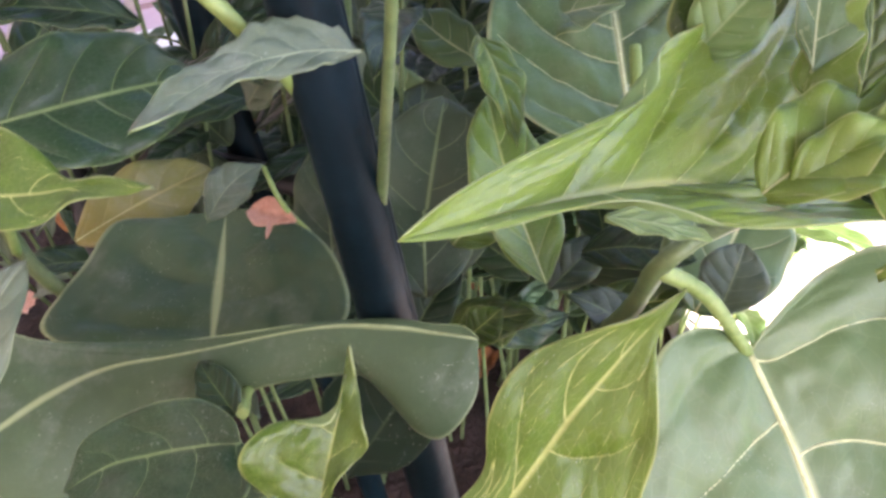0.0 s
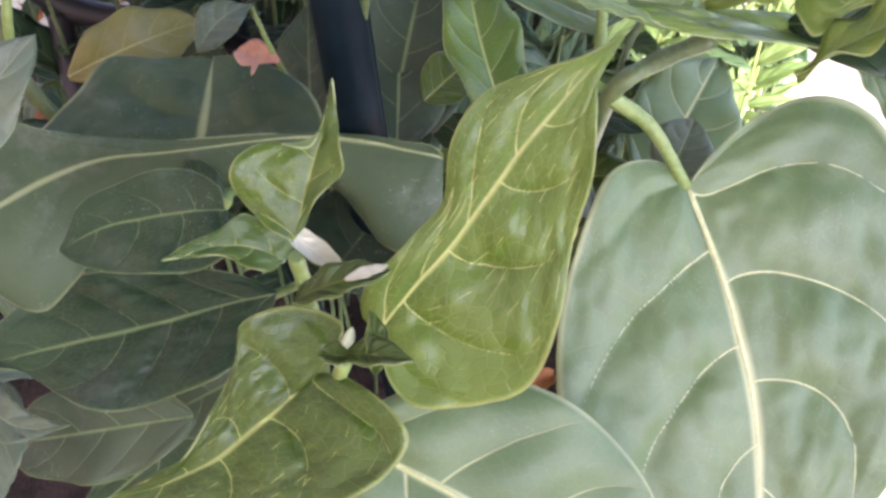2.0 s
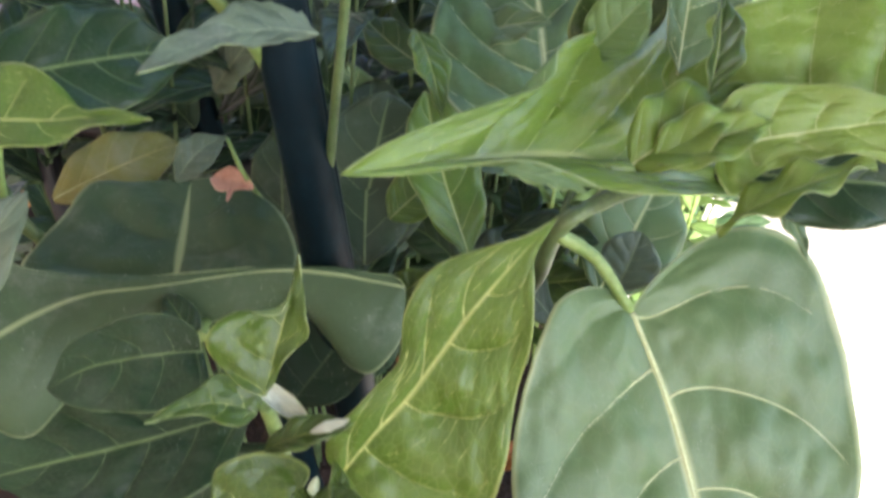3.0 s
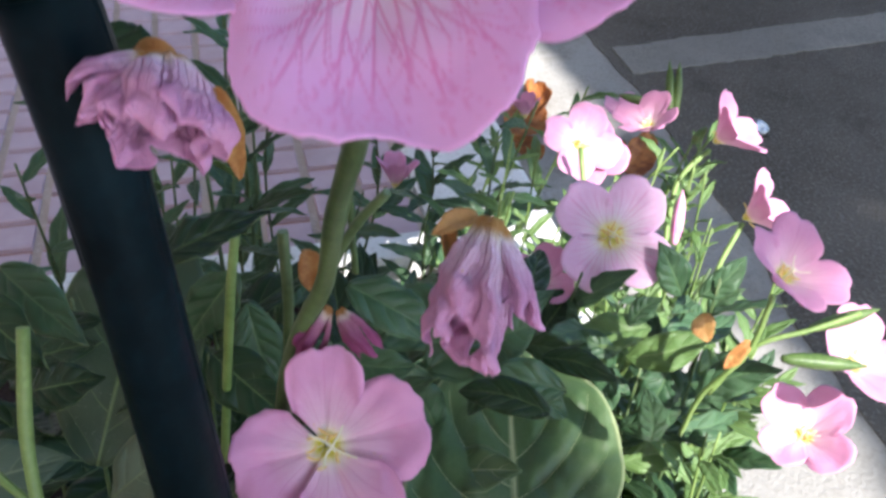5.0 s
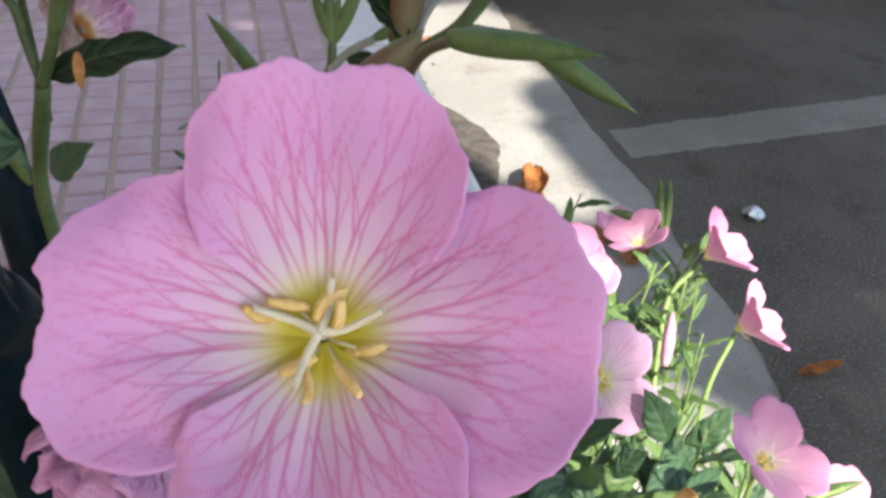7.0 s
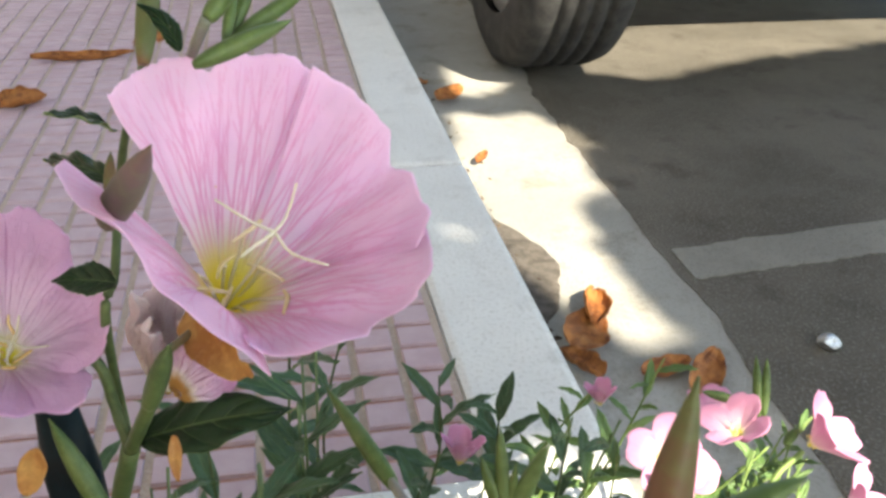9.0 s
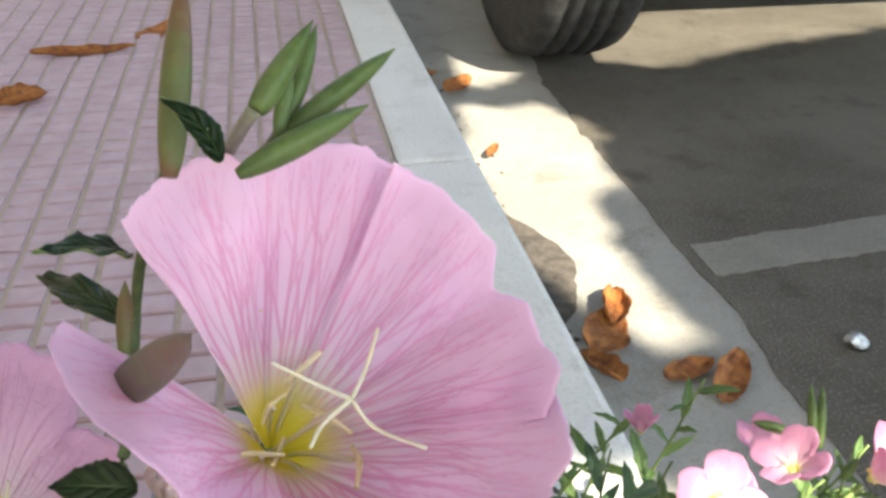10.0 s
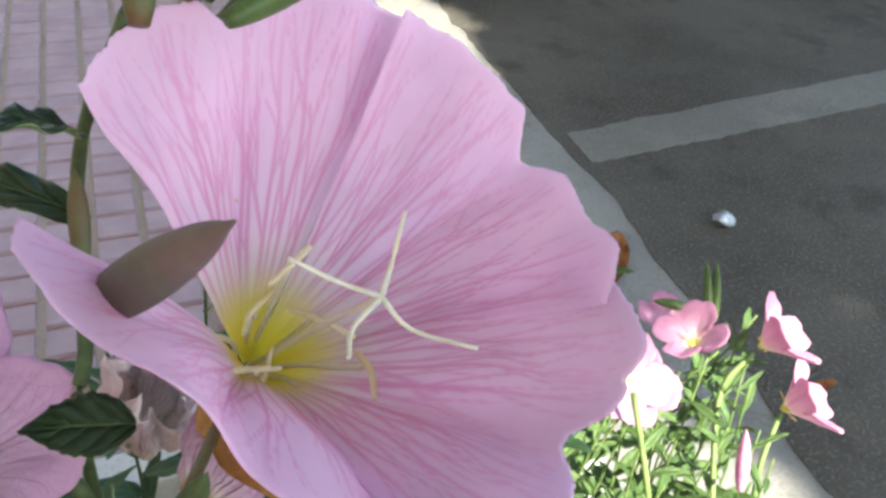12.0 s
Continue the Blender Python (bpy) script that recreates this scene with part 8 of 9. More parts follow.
sprig(tall, (0.0715, 0.1420, -0.0200), (0.0833, 0.1463, 0.1722), random.Random(163), 8, 0.046, 'prim', 0.0009, wide=(0.26, 0.4), start=0.35)
sprig(tall, (0.0394, 0.1360, -0.0200), (0.0535, 0.1433, 0.2042), random.Random(164), 8, 0.039, 'prim', 0.0009, wide=(0.26, 0.4), start=0.35)
sprig(tall, (0.0466, 0.0943, -0.0200), (0.0582, 0.0991, 0.2420), random.Random(165), 8, 0.046, 'prim', 0.0009, wide=(0.26, 0.4), start=0.35)
sprig(tall, (0.0687, 0.1134, -0.0200), (0.0828, 0.1154, 0.2024), random.Random(166), 8, 0.041, 'prim', 0.0009, wide=(0.26, 0.4), start=0.35)
sprig(tall, (0.0584, 0.1367, -0.0200), (0.0720, 0.1417, 0.1524), random.Random(167), 8, 0.043, 'prim', 0.0009, wide=(0.26, 0.4), start=0.35)
sprig(tall, (0.0409, 0.1574, -0.0200), (0.0535, 0.1618, 0.1651), random.Random(168), 8, 0.034, 'prim', 0.0009, wide=(0.26, 0.4), start=0.35)
sprig(tall, (0.0339, 0.0869, -0.0200), (0.0459, 0.0882, 0.2275), random.Random(169), 8, 0.035, 'prim', 0.0009, wide=(0.26, 0.4), start=0.35)
sprig(tall, (0.0575, 0.1282, -0.0200), (0.0718, 0.1301, 0.1809), random.Random(170), 8, 0.043, 'prim', 0.0009, wide=(0.26, 0.4), start=0.35)
sprig(tall, (0.0264, 0.1465, -0.0200), (0.0373, 0.1536, 0.1988), random.Random(171), 8, 0.039, 'prim', 0.0009, wide=(0.26, 0.4), start=0.35)
sprig(tall, (0.0497, 0.1107, -0.0200), (0.0636, 0.1155, 0.2115), random.Random(172), 8, 0.041, 'prim', 0.0009, wide=(0.26, 0.4), start=0.35)
sprig(tall, (0.0396, 0.1407, -0.0200), (0.0538, 0.1444, 0.1771), random.Random(173), 8, 0.043, 'prim', 0.0009, wide=(0.26, 0.4), start=0.35)
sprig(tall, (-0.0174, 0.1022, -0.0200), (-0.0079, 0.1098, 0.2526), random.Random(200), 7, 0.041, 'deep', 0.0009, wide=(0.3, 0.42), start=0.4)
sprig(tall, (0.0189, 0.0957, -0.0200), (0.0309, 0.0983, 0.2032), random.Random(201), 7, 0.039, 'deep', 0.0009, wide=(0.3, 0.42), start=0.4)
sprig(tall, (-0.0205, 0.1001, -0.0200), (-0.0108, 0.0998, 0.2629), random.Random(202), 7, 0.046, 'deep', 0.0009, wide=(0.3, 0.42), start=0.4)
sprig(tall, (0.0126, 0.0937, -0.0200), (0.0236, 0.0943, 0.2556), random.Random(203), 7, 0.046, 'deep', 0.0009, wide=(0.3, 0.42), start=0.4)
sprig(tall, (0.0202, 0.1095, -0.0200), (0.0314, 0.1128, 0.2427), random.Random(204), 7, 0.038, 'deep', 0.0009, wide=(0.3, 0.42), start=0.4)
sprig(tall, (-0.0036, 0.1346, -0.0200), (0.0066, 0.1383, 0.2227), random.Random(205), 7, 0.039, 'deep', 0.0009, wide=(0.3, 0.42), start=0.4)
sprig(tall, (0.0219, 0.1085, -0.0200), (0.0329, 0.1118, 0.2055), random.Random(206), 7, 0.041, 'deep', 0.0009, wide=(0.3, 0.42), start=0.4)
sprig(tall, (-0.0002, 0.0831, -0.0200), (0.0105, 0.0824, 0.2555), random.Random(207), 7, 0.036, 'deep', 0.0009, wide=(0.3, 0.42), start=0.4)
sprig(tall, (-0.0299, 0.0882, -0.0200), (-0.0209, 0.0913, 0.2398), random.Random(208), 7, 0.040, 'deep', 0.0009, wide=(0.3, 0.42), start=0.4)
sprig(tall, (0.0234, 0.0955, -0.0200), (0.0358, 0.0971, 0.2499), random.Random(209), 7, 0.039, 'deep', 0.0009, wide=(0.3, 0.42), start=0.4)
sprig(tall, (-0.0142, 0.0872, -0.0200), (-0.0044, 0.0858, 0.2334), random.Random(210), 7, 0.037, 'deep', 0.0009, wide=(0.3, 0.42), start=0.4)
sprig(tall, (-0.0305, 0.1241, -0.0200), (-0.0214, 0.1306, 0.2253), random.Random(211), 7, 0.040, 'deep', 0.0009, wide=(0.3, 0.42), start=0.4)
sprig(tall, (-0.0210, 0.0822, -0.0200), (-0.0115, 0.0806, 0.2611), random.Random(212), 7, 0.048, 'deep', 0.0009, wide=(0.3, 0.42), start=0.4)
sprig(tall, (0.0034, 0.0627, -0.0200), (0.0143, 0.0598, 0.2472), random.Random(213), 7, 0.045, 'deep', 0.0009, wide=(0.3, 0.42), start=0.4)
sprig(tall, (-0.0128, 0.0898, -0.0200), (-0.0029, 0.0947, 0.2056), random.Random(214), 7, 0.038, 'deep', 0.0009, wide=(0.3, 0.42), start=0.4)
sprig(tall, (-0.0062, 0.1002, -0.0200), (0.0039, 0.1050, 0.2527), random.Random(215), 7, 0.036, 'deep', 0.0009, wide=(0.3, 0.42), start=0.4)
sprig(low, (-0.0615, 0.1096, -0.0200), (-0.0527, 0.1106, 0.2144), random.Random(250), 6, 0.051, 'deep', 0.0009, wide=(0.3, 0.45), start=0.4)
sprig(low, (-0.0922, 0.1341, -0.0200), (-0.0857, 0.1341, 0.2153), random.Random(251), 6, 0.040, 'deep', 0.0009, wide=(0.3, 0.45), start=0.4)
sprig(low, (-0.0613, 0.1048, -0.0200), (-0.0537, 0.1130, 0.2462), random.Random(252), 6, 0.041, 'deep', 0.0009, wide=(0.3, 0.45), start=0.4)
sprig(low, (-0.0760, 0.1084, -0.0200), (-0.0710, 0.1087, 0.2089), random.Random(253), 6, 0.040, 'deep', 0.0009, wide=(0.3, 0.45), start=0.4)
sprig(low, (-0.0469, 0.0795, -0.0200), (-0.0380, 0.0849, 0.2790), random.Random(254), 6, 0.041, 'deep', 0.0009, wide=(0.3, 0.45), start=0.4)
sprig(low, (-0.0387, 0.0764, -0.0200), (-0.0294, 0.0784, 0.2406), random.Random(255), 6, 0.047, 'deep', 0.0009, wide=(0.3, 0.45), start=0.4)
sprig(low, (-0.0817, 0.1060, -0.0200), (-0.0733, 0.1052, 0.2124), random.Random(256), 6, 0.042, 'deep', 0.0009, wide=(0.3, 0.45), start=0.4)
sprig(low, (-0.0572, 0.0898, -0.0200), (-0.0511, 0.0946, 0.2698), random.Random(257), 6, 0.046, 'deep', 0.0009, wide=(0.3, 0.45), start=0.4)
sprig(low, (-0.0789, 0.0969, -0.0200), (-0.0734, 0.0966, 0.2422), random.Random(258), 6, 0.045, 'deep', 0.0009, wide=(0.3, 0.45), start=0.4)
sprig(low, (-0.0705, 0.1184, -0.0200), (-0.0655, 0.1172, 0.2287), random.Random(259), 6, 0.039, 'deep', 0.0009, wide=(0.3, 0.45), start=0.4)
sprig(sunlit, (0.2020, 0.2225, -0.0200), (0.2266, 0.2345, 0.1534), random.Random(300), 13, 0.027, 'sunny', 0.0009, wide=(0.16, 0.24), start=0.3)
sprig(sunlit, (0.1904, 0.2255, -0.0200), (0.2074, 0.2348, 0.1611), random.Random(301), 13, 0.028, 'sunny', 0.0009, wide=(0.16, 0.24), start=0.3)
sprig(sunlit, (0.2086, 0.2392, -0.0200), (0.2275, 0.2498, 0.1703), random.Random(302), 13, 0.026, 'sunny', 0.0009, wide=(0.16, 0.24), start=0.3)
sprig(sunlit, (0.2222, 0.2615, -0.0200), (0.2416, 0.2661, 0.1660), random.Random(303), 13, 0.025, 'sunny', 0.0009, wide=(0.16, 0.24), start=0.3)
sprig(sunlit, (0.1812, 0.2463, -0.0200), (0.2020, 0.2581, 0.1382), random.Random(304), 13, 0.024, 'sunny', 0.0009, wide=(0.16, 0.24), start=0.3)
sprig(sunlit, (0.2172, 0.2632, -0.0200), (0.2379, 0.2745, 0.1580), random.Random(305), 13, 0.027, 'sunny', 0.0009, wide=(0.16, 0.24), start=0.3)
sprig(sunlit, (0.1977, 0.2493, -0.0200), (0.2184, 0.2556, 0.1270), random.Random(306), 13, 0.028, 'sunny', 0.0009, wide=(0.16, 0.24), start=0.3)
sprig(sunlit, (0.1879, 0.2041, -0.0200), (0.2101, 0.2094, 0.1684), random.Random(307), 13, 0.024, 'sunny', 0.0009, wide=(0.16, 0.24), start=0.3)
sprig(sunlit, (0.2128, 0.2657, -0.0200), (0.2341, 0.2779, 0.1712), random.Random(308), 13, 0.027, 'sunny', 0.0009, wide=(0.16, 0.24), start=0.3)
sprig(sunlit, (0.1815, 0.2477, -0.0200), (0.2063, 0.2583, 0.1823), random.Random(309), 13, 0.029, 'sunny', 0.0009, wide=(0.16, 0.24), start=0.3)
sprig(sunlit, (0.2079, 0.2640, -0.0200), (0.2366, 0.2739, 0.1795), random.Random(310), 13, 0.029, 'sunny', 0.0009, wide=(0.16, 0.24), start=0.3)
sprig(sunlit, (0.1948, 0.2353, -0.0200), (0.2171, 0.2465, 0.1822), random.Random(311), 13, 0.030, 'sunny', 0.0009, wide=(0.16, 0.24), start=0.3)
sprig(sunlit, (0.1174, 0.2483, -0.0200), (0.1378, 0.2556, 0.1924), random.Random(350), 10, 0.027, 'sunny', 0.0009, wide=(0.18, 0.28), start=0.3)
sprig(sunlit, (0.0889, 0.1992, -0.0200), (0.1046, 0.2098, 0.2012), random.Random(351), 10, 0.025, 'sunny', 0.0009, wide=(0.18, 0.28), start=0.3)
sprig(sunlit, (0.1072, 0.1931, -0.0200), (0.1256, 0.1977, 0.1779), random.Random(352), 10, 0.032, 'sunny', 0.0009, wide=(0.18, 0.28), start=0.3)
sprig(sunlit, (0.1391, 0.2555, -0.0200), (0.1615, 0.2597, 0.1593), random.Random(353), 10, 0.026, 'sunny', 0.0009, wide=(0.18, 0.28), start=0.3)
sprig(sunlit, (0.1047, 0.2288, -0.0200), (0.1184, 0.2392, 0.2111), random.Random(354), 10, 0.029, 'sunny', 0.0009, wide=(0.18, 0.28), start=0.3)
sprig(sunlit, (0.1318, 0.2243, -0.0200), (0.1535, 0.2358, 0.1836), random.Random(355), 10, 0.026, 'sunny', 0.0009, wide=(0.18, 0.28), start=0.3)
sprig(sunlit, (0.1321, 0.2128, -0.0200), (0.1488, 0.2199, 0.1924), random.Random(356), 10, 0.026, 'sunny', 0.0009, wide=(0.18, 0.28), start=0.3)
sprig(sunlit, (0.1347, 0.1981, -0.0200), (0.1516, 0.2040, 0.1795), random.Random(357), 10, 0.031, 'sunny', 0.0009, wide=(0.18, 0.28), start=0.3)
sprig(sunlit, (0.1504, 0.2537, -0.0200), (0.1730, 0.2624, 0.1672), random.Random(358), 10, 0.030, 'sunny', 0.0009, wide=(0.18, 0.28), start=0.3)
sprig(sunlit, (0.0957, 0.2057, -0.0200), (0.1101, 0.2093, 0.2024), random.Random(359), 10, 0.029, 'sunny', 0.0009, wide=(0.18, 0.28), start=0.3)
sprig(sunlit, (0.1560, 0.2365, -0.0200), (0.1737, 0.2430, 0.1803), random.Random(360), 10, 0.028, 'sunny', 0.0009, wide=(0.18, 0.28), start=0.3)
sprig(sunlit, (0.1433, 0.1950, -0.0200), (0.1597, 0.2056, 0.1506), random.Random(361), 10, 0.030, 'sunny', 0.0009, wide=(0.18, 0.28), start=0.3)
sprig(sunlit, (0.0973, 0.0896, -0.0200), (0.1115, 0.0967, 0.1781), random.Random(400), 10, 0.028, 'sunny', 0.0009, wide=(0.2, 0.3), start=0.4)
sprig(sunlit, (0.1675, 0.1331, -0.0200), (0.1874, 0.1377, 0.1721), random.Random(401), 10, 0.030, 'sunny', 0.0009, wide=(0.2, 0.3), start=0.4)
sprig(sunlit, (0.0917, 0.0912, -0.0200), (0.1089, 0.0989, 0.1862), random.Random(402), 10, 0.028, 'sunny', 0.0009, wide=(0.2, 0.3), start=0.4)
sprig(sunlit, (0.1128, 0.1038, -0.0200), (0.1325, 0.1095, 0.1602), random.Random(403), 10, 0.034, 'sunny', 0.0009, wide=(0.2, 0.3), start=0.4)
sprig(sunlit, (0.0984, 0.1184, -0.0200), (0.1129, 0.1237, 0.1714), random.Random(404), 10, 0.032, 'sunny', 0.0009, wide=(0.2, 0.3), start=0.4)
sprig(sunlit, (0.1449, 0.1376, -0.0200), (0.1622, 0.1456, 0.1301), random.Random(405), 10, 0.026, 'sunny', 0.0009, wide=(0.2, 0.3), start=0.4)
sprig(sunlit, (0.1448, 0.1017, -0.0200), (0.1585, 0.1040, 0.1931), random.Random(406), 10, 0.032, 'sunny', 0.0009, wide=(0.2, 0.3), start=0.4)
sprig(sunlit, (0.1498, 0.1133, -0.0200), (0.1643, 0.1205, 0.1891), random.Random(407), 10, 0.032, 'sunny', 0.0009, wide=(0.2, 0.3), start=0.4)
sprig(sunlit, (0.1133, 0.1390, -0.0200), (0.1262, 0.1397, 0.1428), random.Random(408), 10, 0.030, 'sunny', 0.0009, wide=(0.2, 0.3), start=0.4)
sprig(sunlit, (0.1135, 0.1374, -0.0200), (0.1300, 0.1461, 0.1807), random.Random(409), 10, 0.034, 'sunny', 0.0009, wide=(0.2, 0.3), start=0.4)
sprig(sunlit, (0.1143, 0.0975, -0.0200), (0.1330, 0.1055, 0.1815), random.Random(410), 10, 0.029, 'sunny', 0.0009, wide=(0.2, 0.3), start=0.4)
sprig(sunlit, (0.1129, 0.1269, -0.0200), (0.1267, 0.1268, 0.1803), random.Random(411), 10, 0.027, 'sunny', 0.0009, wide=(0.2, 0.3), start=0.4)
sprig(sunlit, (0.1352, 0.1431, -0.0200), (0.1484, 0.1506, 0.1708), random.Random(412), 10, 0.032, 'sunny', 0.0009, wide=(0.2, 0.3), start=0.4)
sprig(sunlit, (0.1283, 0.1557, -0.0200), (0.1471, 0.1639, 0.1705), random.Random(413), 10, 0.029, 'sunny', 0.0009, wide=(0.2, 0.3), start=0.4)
sprig(upper, (-0.0341, 0.1502, -0.0200), (-0.0248, 0.1599, 0.2817), random.Random(450), 9, 0.036, 'prim', 0.0009, wide=(0.2, 0.3), start=0.35)
sprig(upper, (-0.0202, 0.1832, -0.0200), (-0.0107, 0.1936, 0.2687), random.Random(451), 9, 0.035, 'prim', 0.0009, wide=(0.2, 0.3), start=0.35)
sprig(upper, (-0.0299, 0.1904, -0.0200), (-0.0214, 0.1990, 0.2441), random.Random(452), 9, 0.032, 'prim', 0.0009, wide=(0.2, 0.3), start=0.35)
sprig(upper, (-0.0393, 0.1733, -0.0200), (-0.0304, 0.1798, 0.2339), random.Random(453), 9, 0.039, 'prim', 0.0009, wide=(0.2, 0.3), start=0.35)
sprig(upper, (-0.0537, 0.1981, -0.0200), (-0.0453, 0.2050, 0.2527), random.Random(454), 9, 0.032, 'prim', 0.0009, wide=(0.2, 0.3), start=0.35)
sprig(upper, (-0.0419, 0.1674, -0.0200), (-0.0329, 0.1757, 0.2787), random.Random(455), 9, 0.040, 'prim', 0.0009, wide=(0.2, 0.3), start=0.35)
sprig(upper, (-0.0199, 0.1710, -0.0200), (-0.0104, 0.1812, 0.2794), random.Random(456), 9, 0.035, 'prim', 0.0009, wide=(0.2, 0.3), start=0.35)
sprig(upper, (-0.0199, 0.1908, -0.0200), (-0.0107, 0.1959, 0.2652), random.Random(457), 9, 0.040, 'prim', 0.0009, wide=(0.2, 0.3), start=0.35)
sprig(upper, (-0.0403, 0.1555, -0.0200), (-0.0318, 0.1653, 0.2965), random.Random(458), 9, 0.032, 'prim', 0.0009, wide=(0.2, 0.3), start=0.35)
sprig(upper, (-0.0082, 0.2125, -0.0200), (0.0020, 0.2158, 0.2721), random.Random(500), 11, 0.039, 'prim', 0.0009, wide=(0.18, 0.28), start=0.35)
sprig(upper, (-0.0058, 0.2112, -0.0200), (0.0044, 0.2204, 0.2855), random.Random(501), 11, 0.041, 'prim', 0.0009, wide=(0.18, 0.28), start=0.35)
sprig(upper, (-0.0006, 0.2291, -0.0200), (0.0098, 0.2374, 0.2819), random.Random(502), 11, 0.034, 'prim', 0.0009, wide=(0.18, 0.28), start=0.35)
sprig(upper, (-0.0069, 0.2090, -0.0200), (0.0032, 0.2193, 0.2679), random.Random(503), 11, 0.039, 'prim', 0.0009, wide=(0.18, 0.28), start=0.35)
sprig(sunlit, (0.0876, 0.1295, -0.0200), (0.1029, 0.1364, 0.1739), random.Random(1050), 9, 0.037, 'prim', 0.0009, wide=(0.28, 0.4), start=0.3)
sprig(sunlit, (0.1334, 0.1124, -0.0200), (0.1535, 0.1210, 0.1939), random.Random(1051), 9, 0.033, 'prim', 0.0009, wide=(0.28, 0.4), start=0.3)
sprig(sunlit, (0.1297, 0.1494, -0.0200), (0.1495, 0.1568, 0.1907), random.Random(1052), 9, 0.029, 'prim', 0.0009, wide=(0.28, 0.4), start=0.3)
sprig(sunlit, (0.1698, 0.1222, -0.0200), (0.1879, 0.1308, 0.1568), random.Random(1053), 9, 0.032, 'prim', 0.0009, wide=(0.28, 0.4), start=0.3)
sprig(sunlit, (0.1291, 0.1588, -0.0200), (0.1477, 0.1673, 0.1771), random.Random(1054), 9, 0.037, 'prim', 0.0009, wide=(0.28, 0.4), start=0.3)
sprig(sunlit, (0.0785, 0.1142, -0.0200), (0.0928, 0.1193, 0.1786), random.Random(1055), 9, 0.034, 'prim', 0.0009, wide=(0.28, 0.4), start=0.3)
sprig(sunlit, (0.0980, 0.1689, -0.0200), (0.1156, 0.1713, 0.1852), random.Random(1056), 9, 0.031, 'prim', 0.0009, wide=(0.28, 0.4), start=0.3)
sprig(sunlit, (0.1620, 0.1171, -0.0200), (0.1781, 0.1199, 0.1593), random.Random(1057), 9, 0.036, 'prim', 0.0009, wide=(0.28, 0.4), start=0.3)
sprig(sunlit, (0.0888, 0.1554, -0.0200), (0.1060, 0.1559, 0.1681), random.Random(1058), 9, 0.038, 'prim', 0.0009, wide=(0.28, 0.4), start=0.3)
sprig(sunlit, (0.1022, 0.1309, -0.0200), (0.1189, 0.1299, 0.2021), random.Random(1059), 9, 0.033, 'prim', 0.0009, wide=(0.28, 0.4), start=0.3)
sprig(sunlit, (0.0843, 0.1581, -0.0200), (0.0962, 0.1631, 0.1924), random.Random(1060), 9, 0.034, 'prim', 0.0009, wide=(0.28, 0.4), start=0.3)
sprig(sunlit, (0.1040, 0.1004, -0.0200), (0.1192, 0.1029, 0.2056), random.Random(1061), 9, 0.035, 'prim', 0.0009, wide=(0.28, 0.4), start=0.3)
sprig(sunlit, (0.0854, 0.1277, -0.0200), (0.0977, 0.1333, 0.2163), random.Random(1062), 9, 0.035, 'prim', 0.0009, wide=(0.28, 0.4), start=0.3)
sprig(sunlit, (0.0850, 0.1137, -0.0200), (0.0980, 0.1143, 0.2393), random.Random(1063), 9, 0.033, 'prim', 0.0009, wide=(0.28, 0.4), start=0.3)
sprig(sunlit, (0.1463, 0.1360, -0.0200), (0.1599, 0.1412, 0.1563), random.Random(1064), 9, 0.039, 'prim', 0.0009, wide=(0.28, 0.4), start=0.3)
sprig(sunlit, (0.1664, 0.1315, -0.0200), (0.1858, 0.1369, 0.1627), random.Random(1065), 9, 0.031, 'prim', 0.0009, wide=(0.28, 0.4), start=0.3)
sprig(sunlit, (0.1245, 0.1030, -0.0200), (0.1389, 0.1034, 0.2391), random.Random(1066), 9, 0.034, 'prim', 0.0009, wide=(0.28, 0.4), start=0.3)
sprig(sunlit, (0.1268, 0.1142, -0.0200), (0.1459, 0.1185, 0.2297), random.Random(1067), 9, 0.031, 'prim', 0.0009, wide=(0.28, 0.4), start=0.3)
sprig(sunlit, (0.0918, 0.1636, -0.0200), (0.1040, 0.1662, 0.1687), random.Random(1068), 9, 0.034, 'prim', 0.0009, wide=(0.28, 0.4), start=0.3)
sprig(sunlit, (0.0917, 0.1118, -0.0200), (0.1055, 0.1201, 0.1719), random.Random(1069), 9, 0.031, 'prim', 0.0009, wide=(0.28, 0.4), start=0.3)
sprig(sunlit, (0.1554, 0.1281, -0.0200), (0.1730, 0.1328, 0.1530), random.Random(1070), 9, 0.035, 'prim', 0.0009, wide=(0.28, 0.4), start=0.3)
sprig(sunlit, (0.1394, 0.1267, -0.0200), (0.1595, 0.1279, 0.2002), random.Random(1071), 9, 0.029, 'prim', 0.0009, wide=(0.28, 0.4), start=0.3)
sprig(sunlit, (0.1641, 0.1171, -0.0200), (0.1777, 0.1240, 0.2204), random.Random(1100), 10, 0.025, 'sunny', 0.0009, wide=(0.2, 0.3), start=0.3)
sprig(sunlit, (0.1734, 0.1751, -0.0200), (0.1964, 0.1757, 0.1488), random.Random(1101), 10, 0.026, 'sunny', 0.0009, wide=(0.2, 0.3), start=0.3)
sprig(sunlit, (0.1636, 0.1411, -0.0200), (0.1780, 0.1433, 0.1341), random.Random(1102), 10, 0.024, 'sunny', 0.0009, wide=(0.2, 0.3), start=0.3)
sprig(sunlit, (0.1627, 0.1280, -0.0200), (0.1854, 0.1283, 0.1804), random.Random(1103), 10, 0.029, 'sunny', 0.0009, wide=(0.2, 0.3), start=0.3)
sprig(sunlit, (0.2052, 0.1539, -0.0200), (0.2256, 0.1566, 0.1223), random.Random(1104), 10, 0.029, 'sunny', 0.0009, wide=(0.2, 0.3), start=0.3)
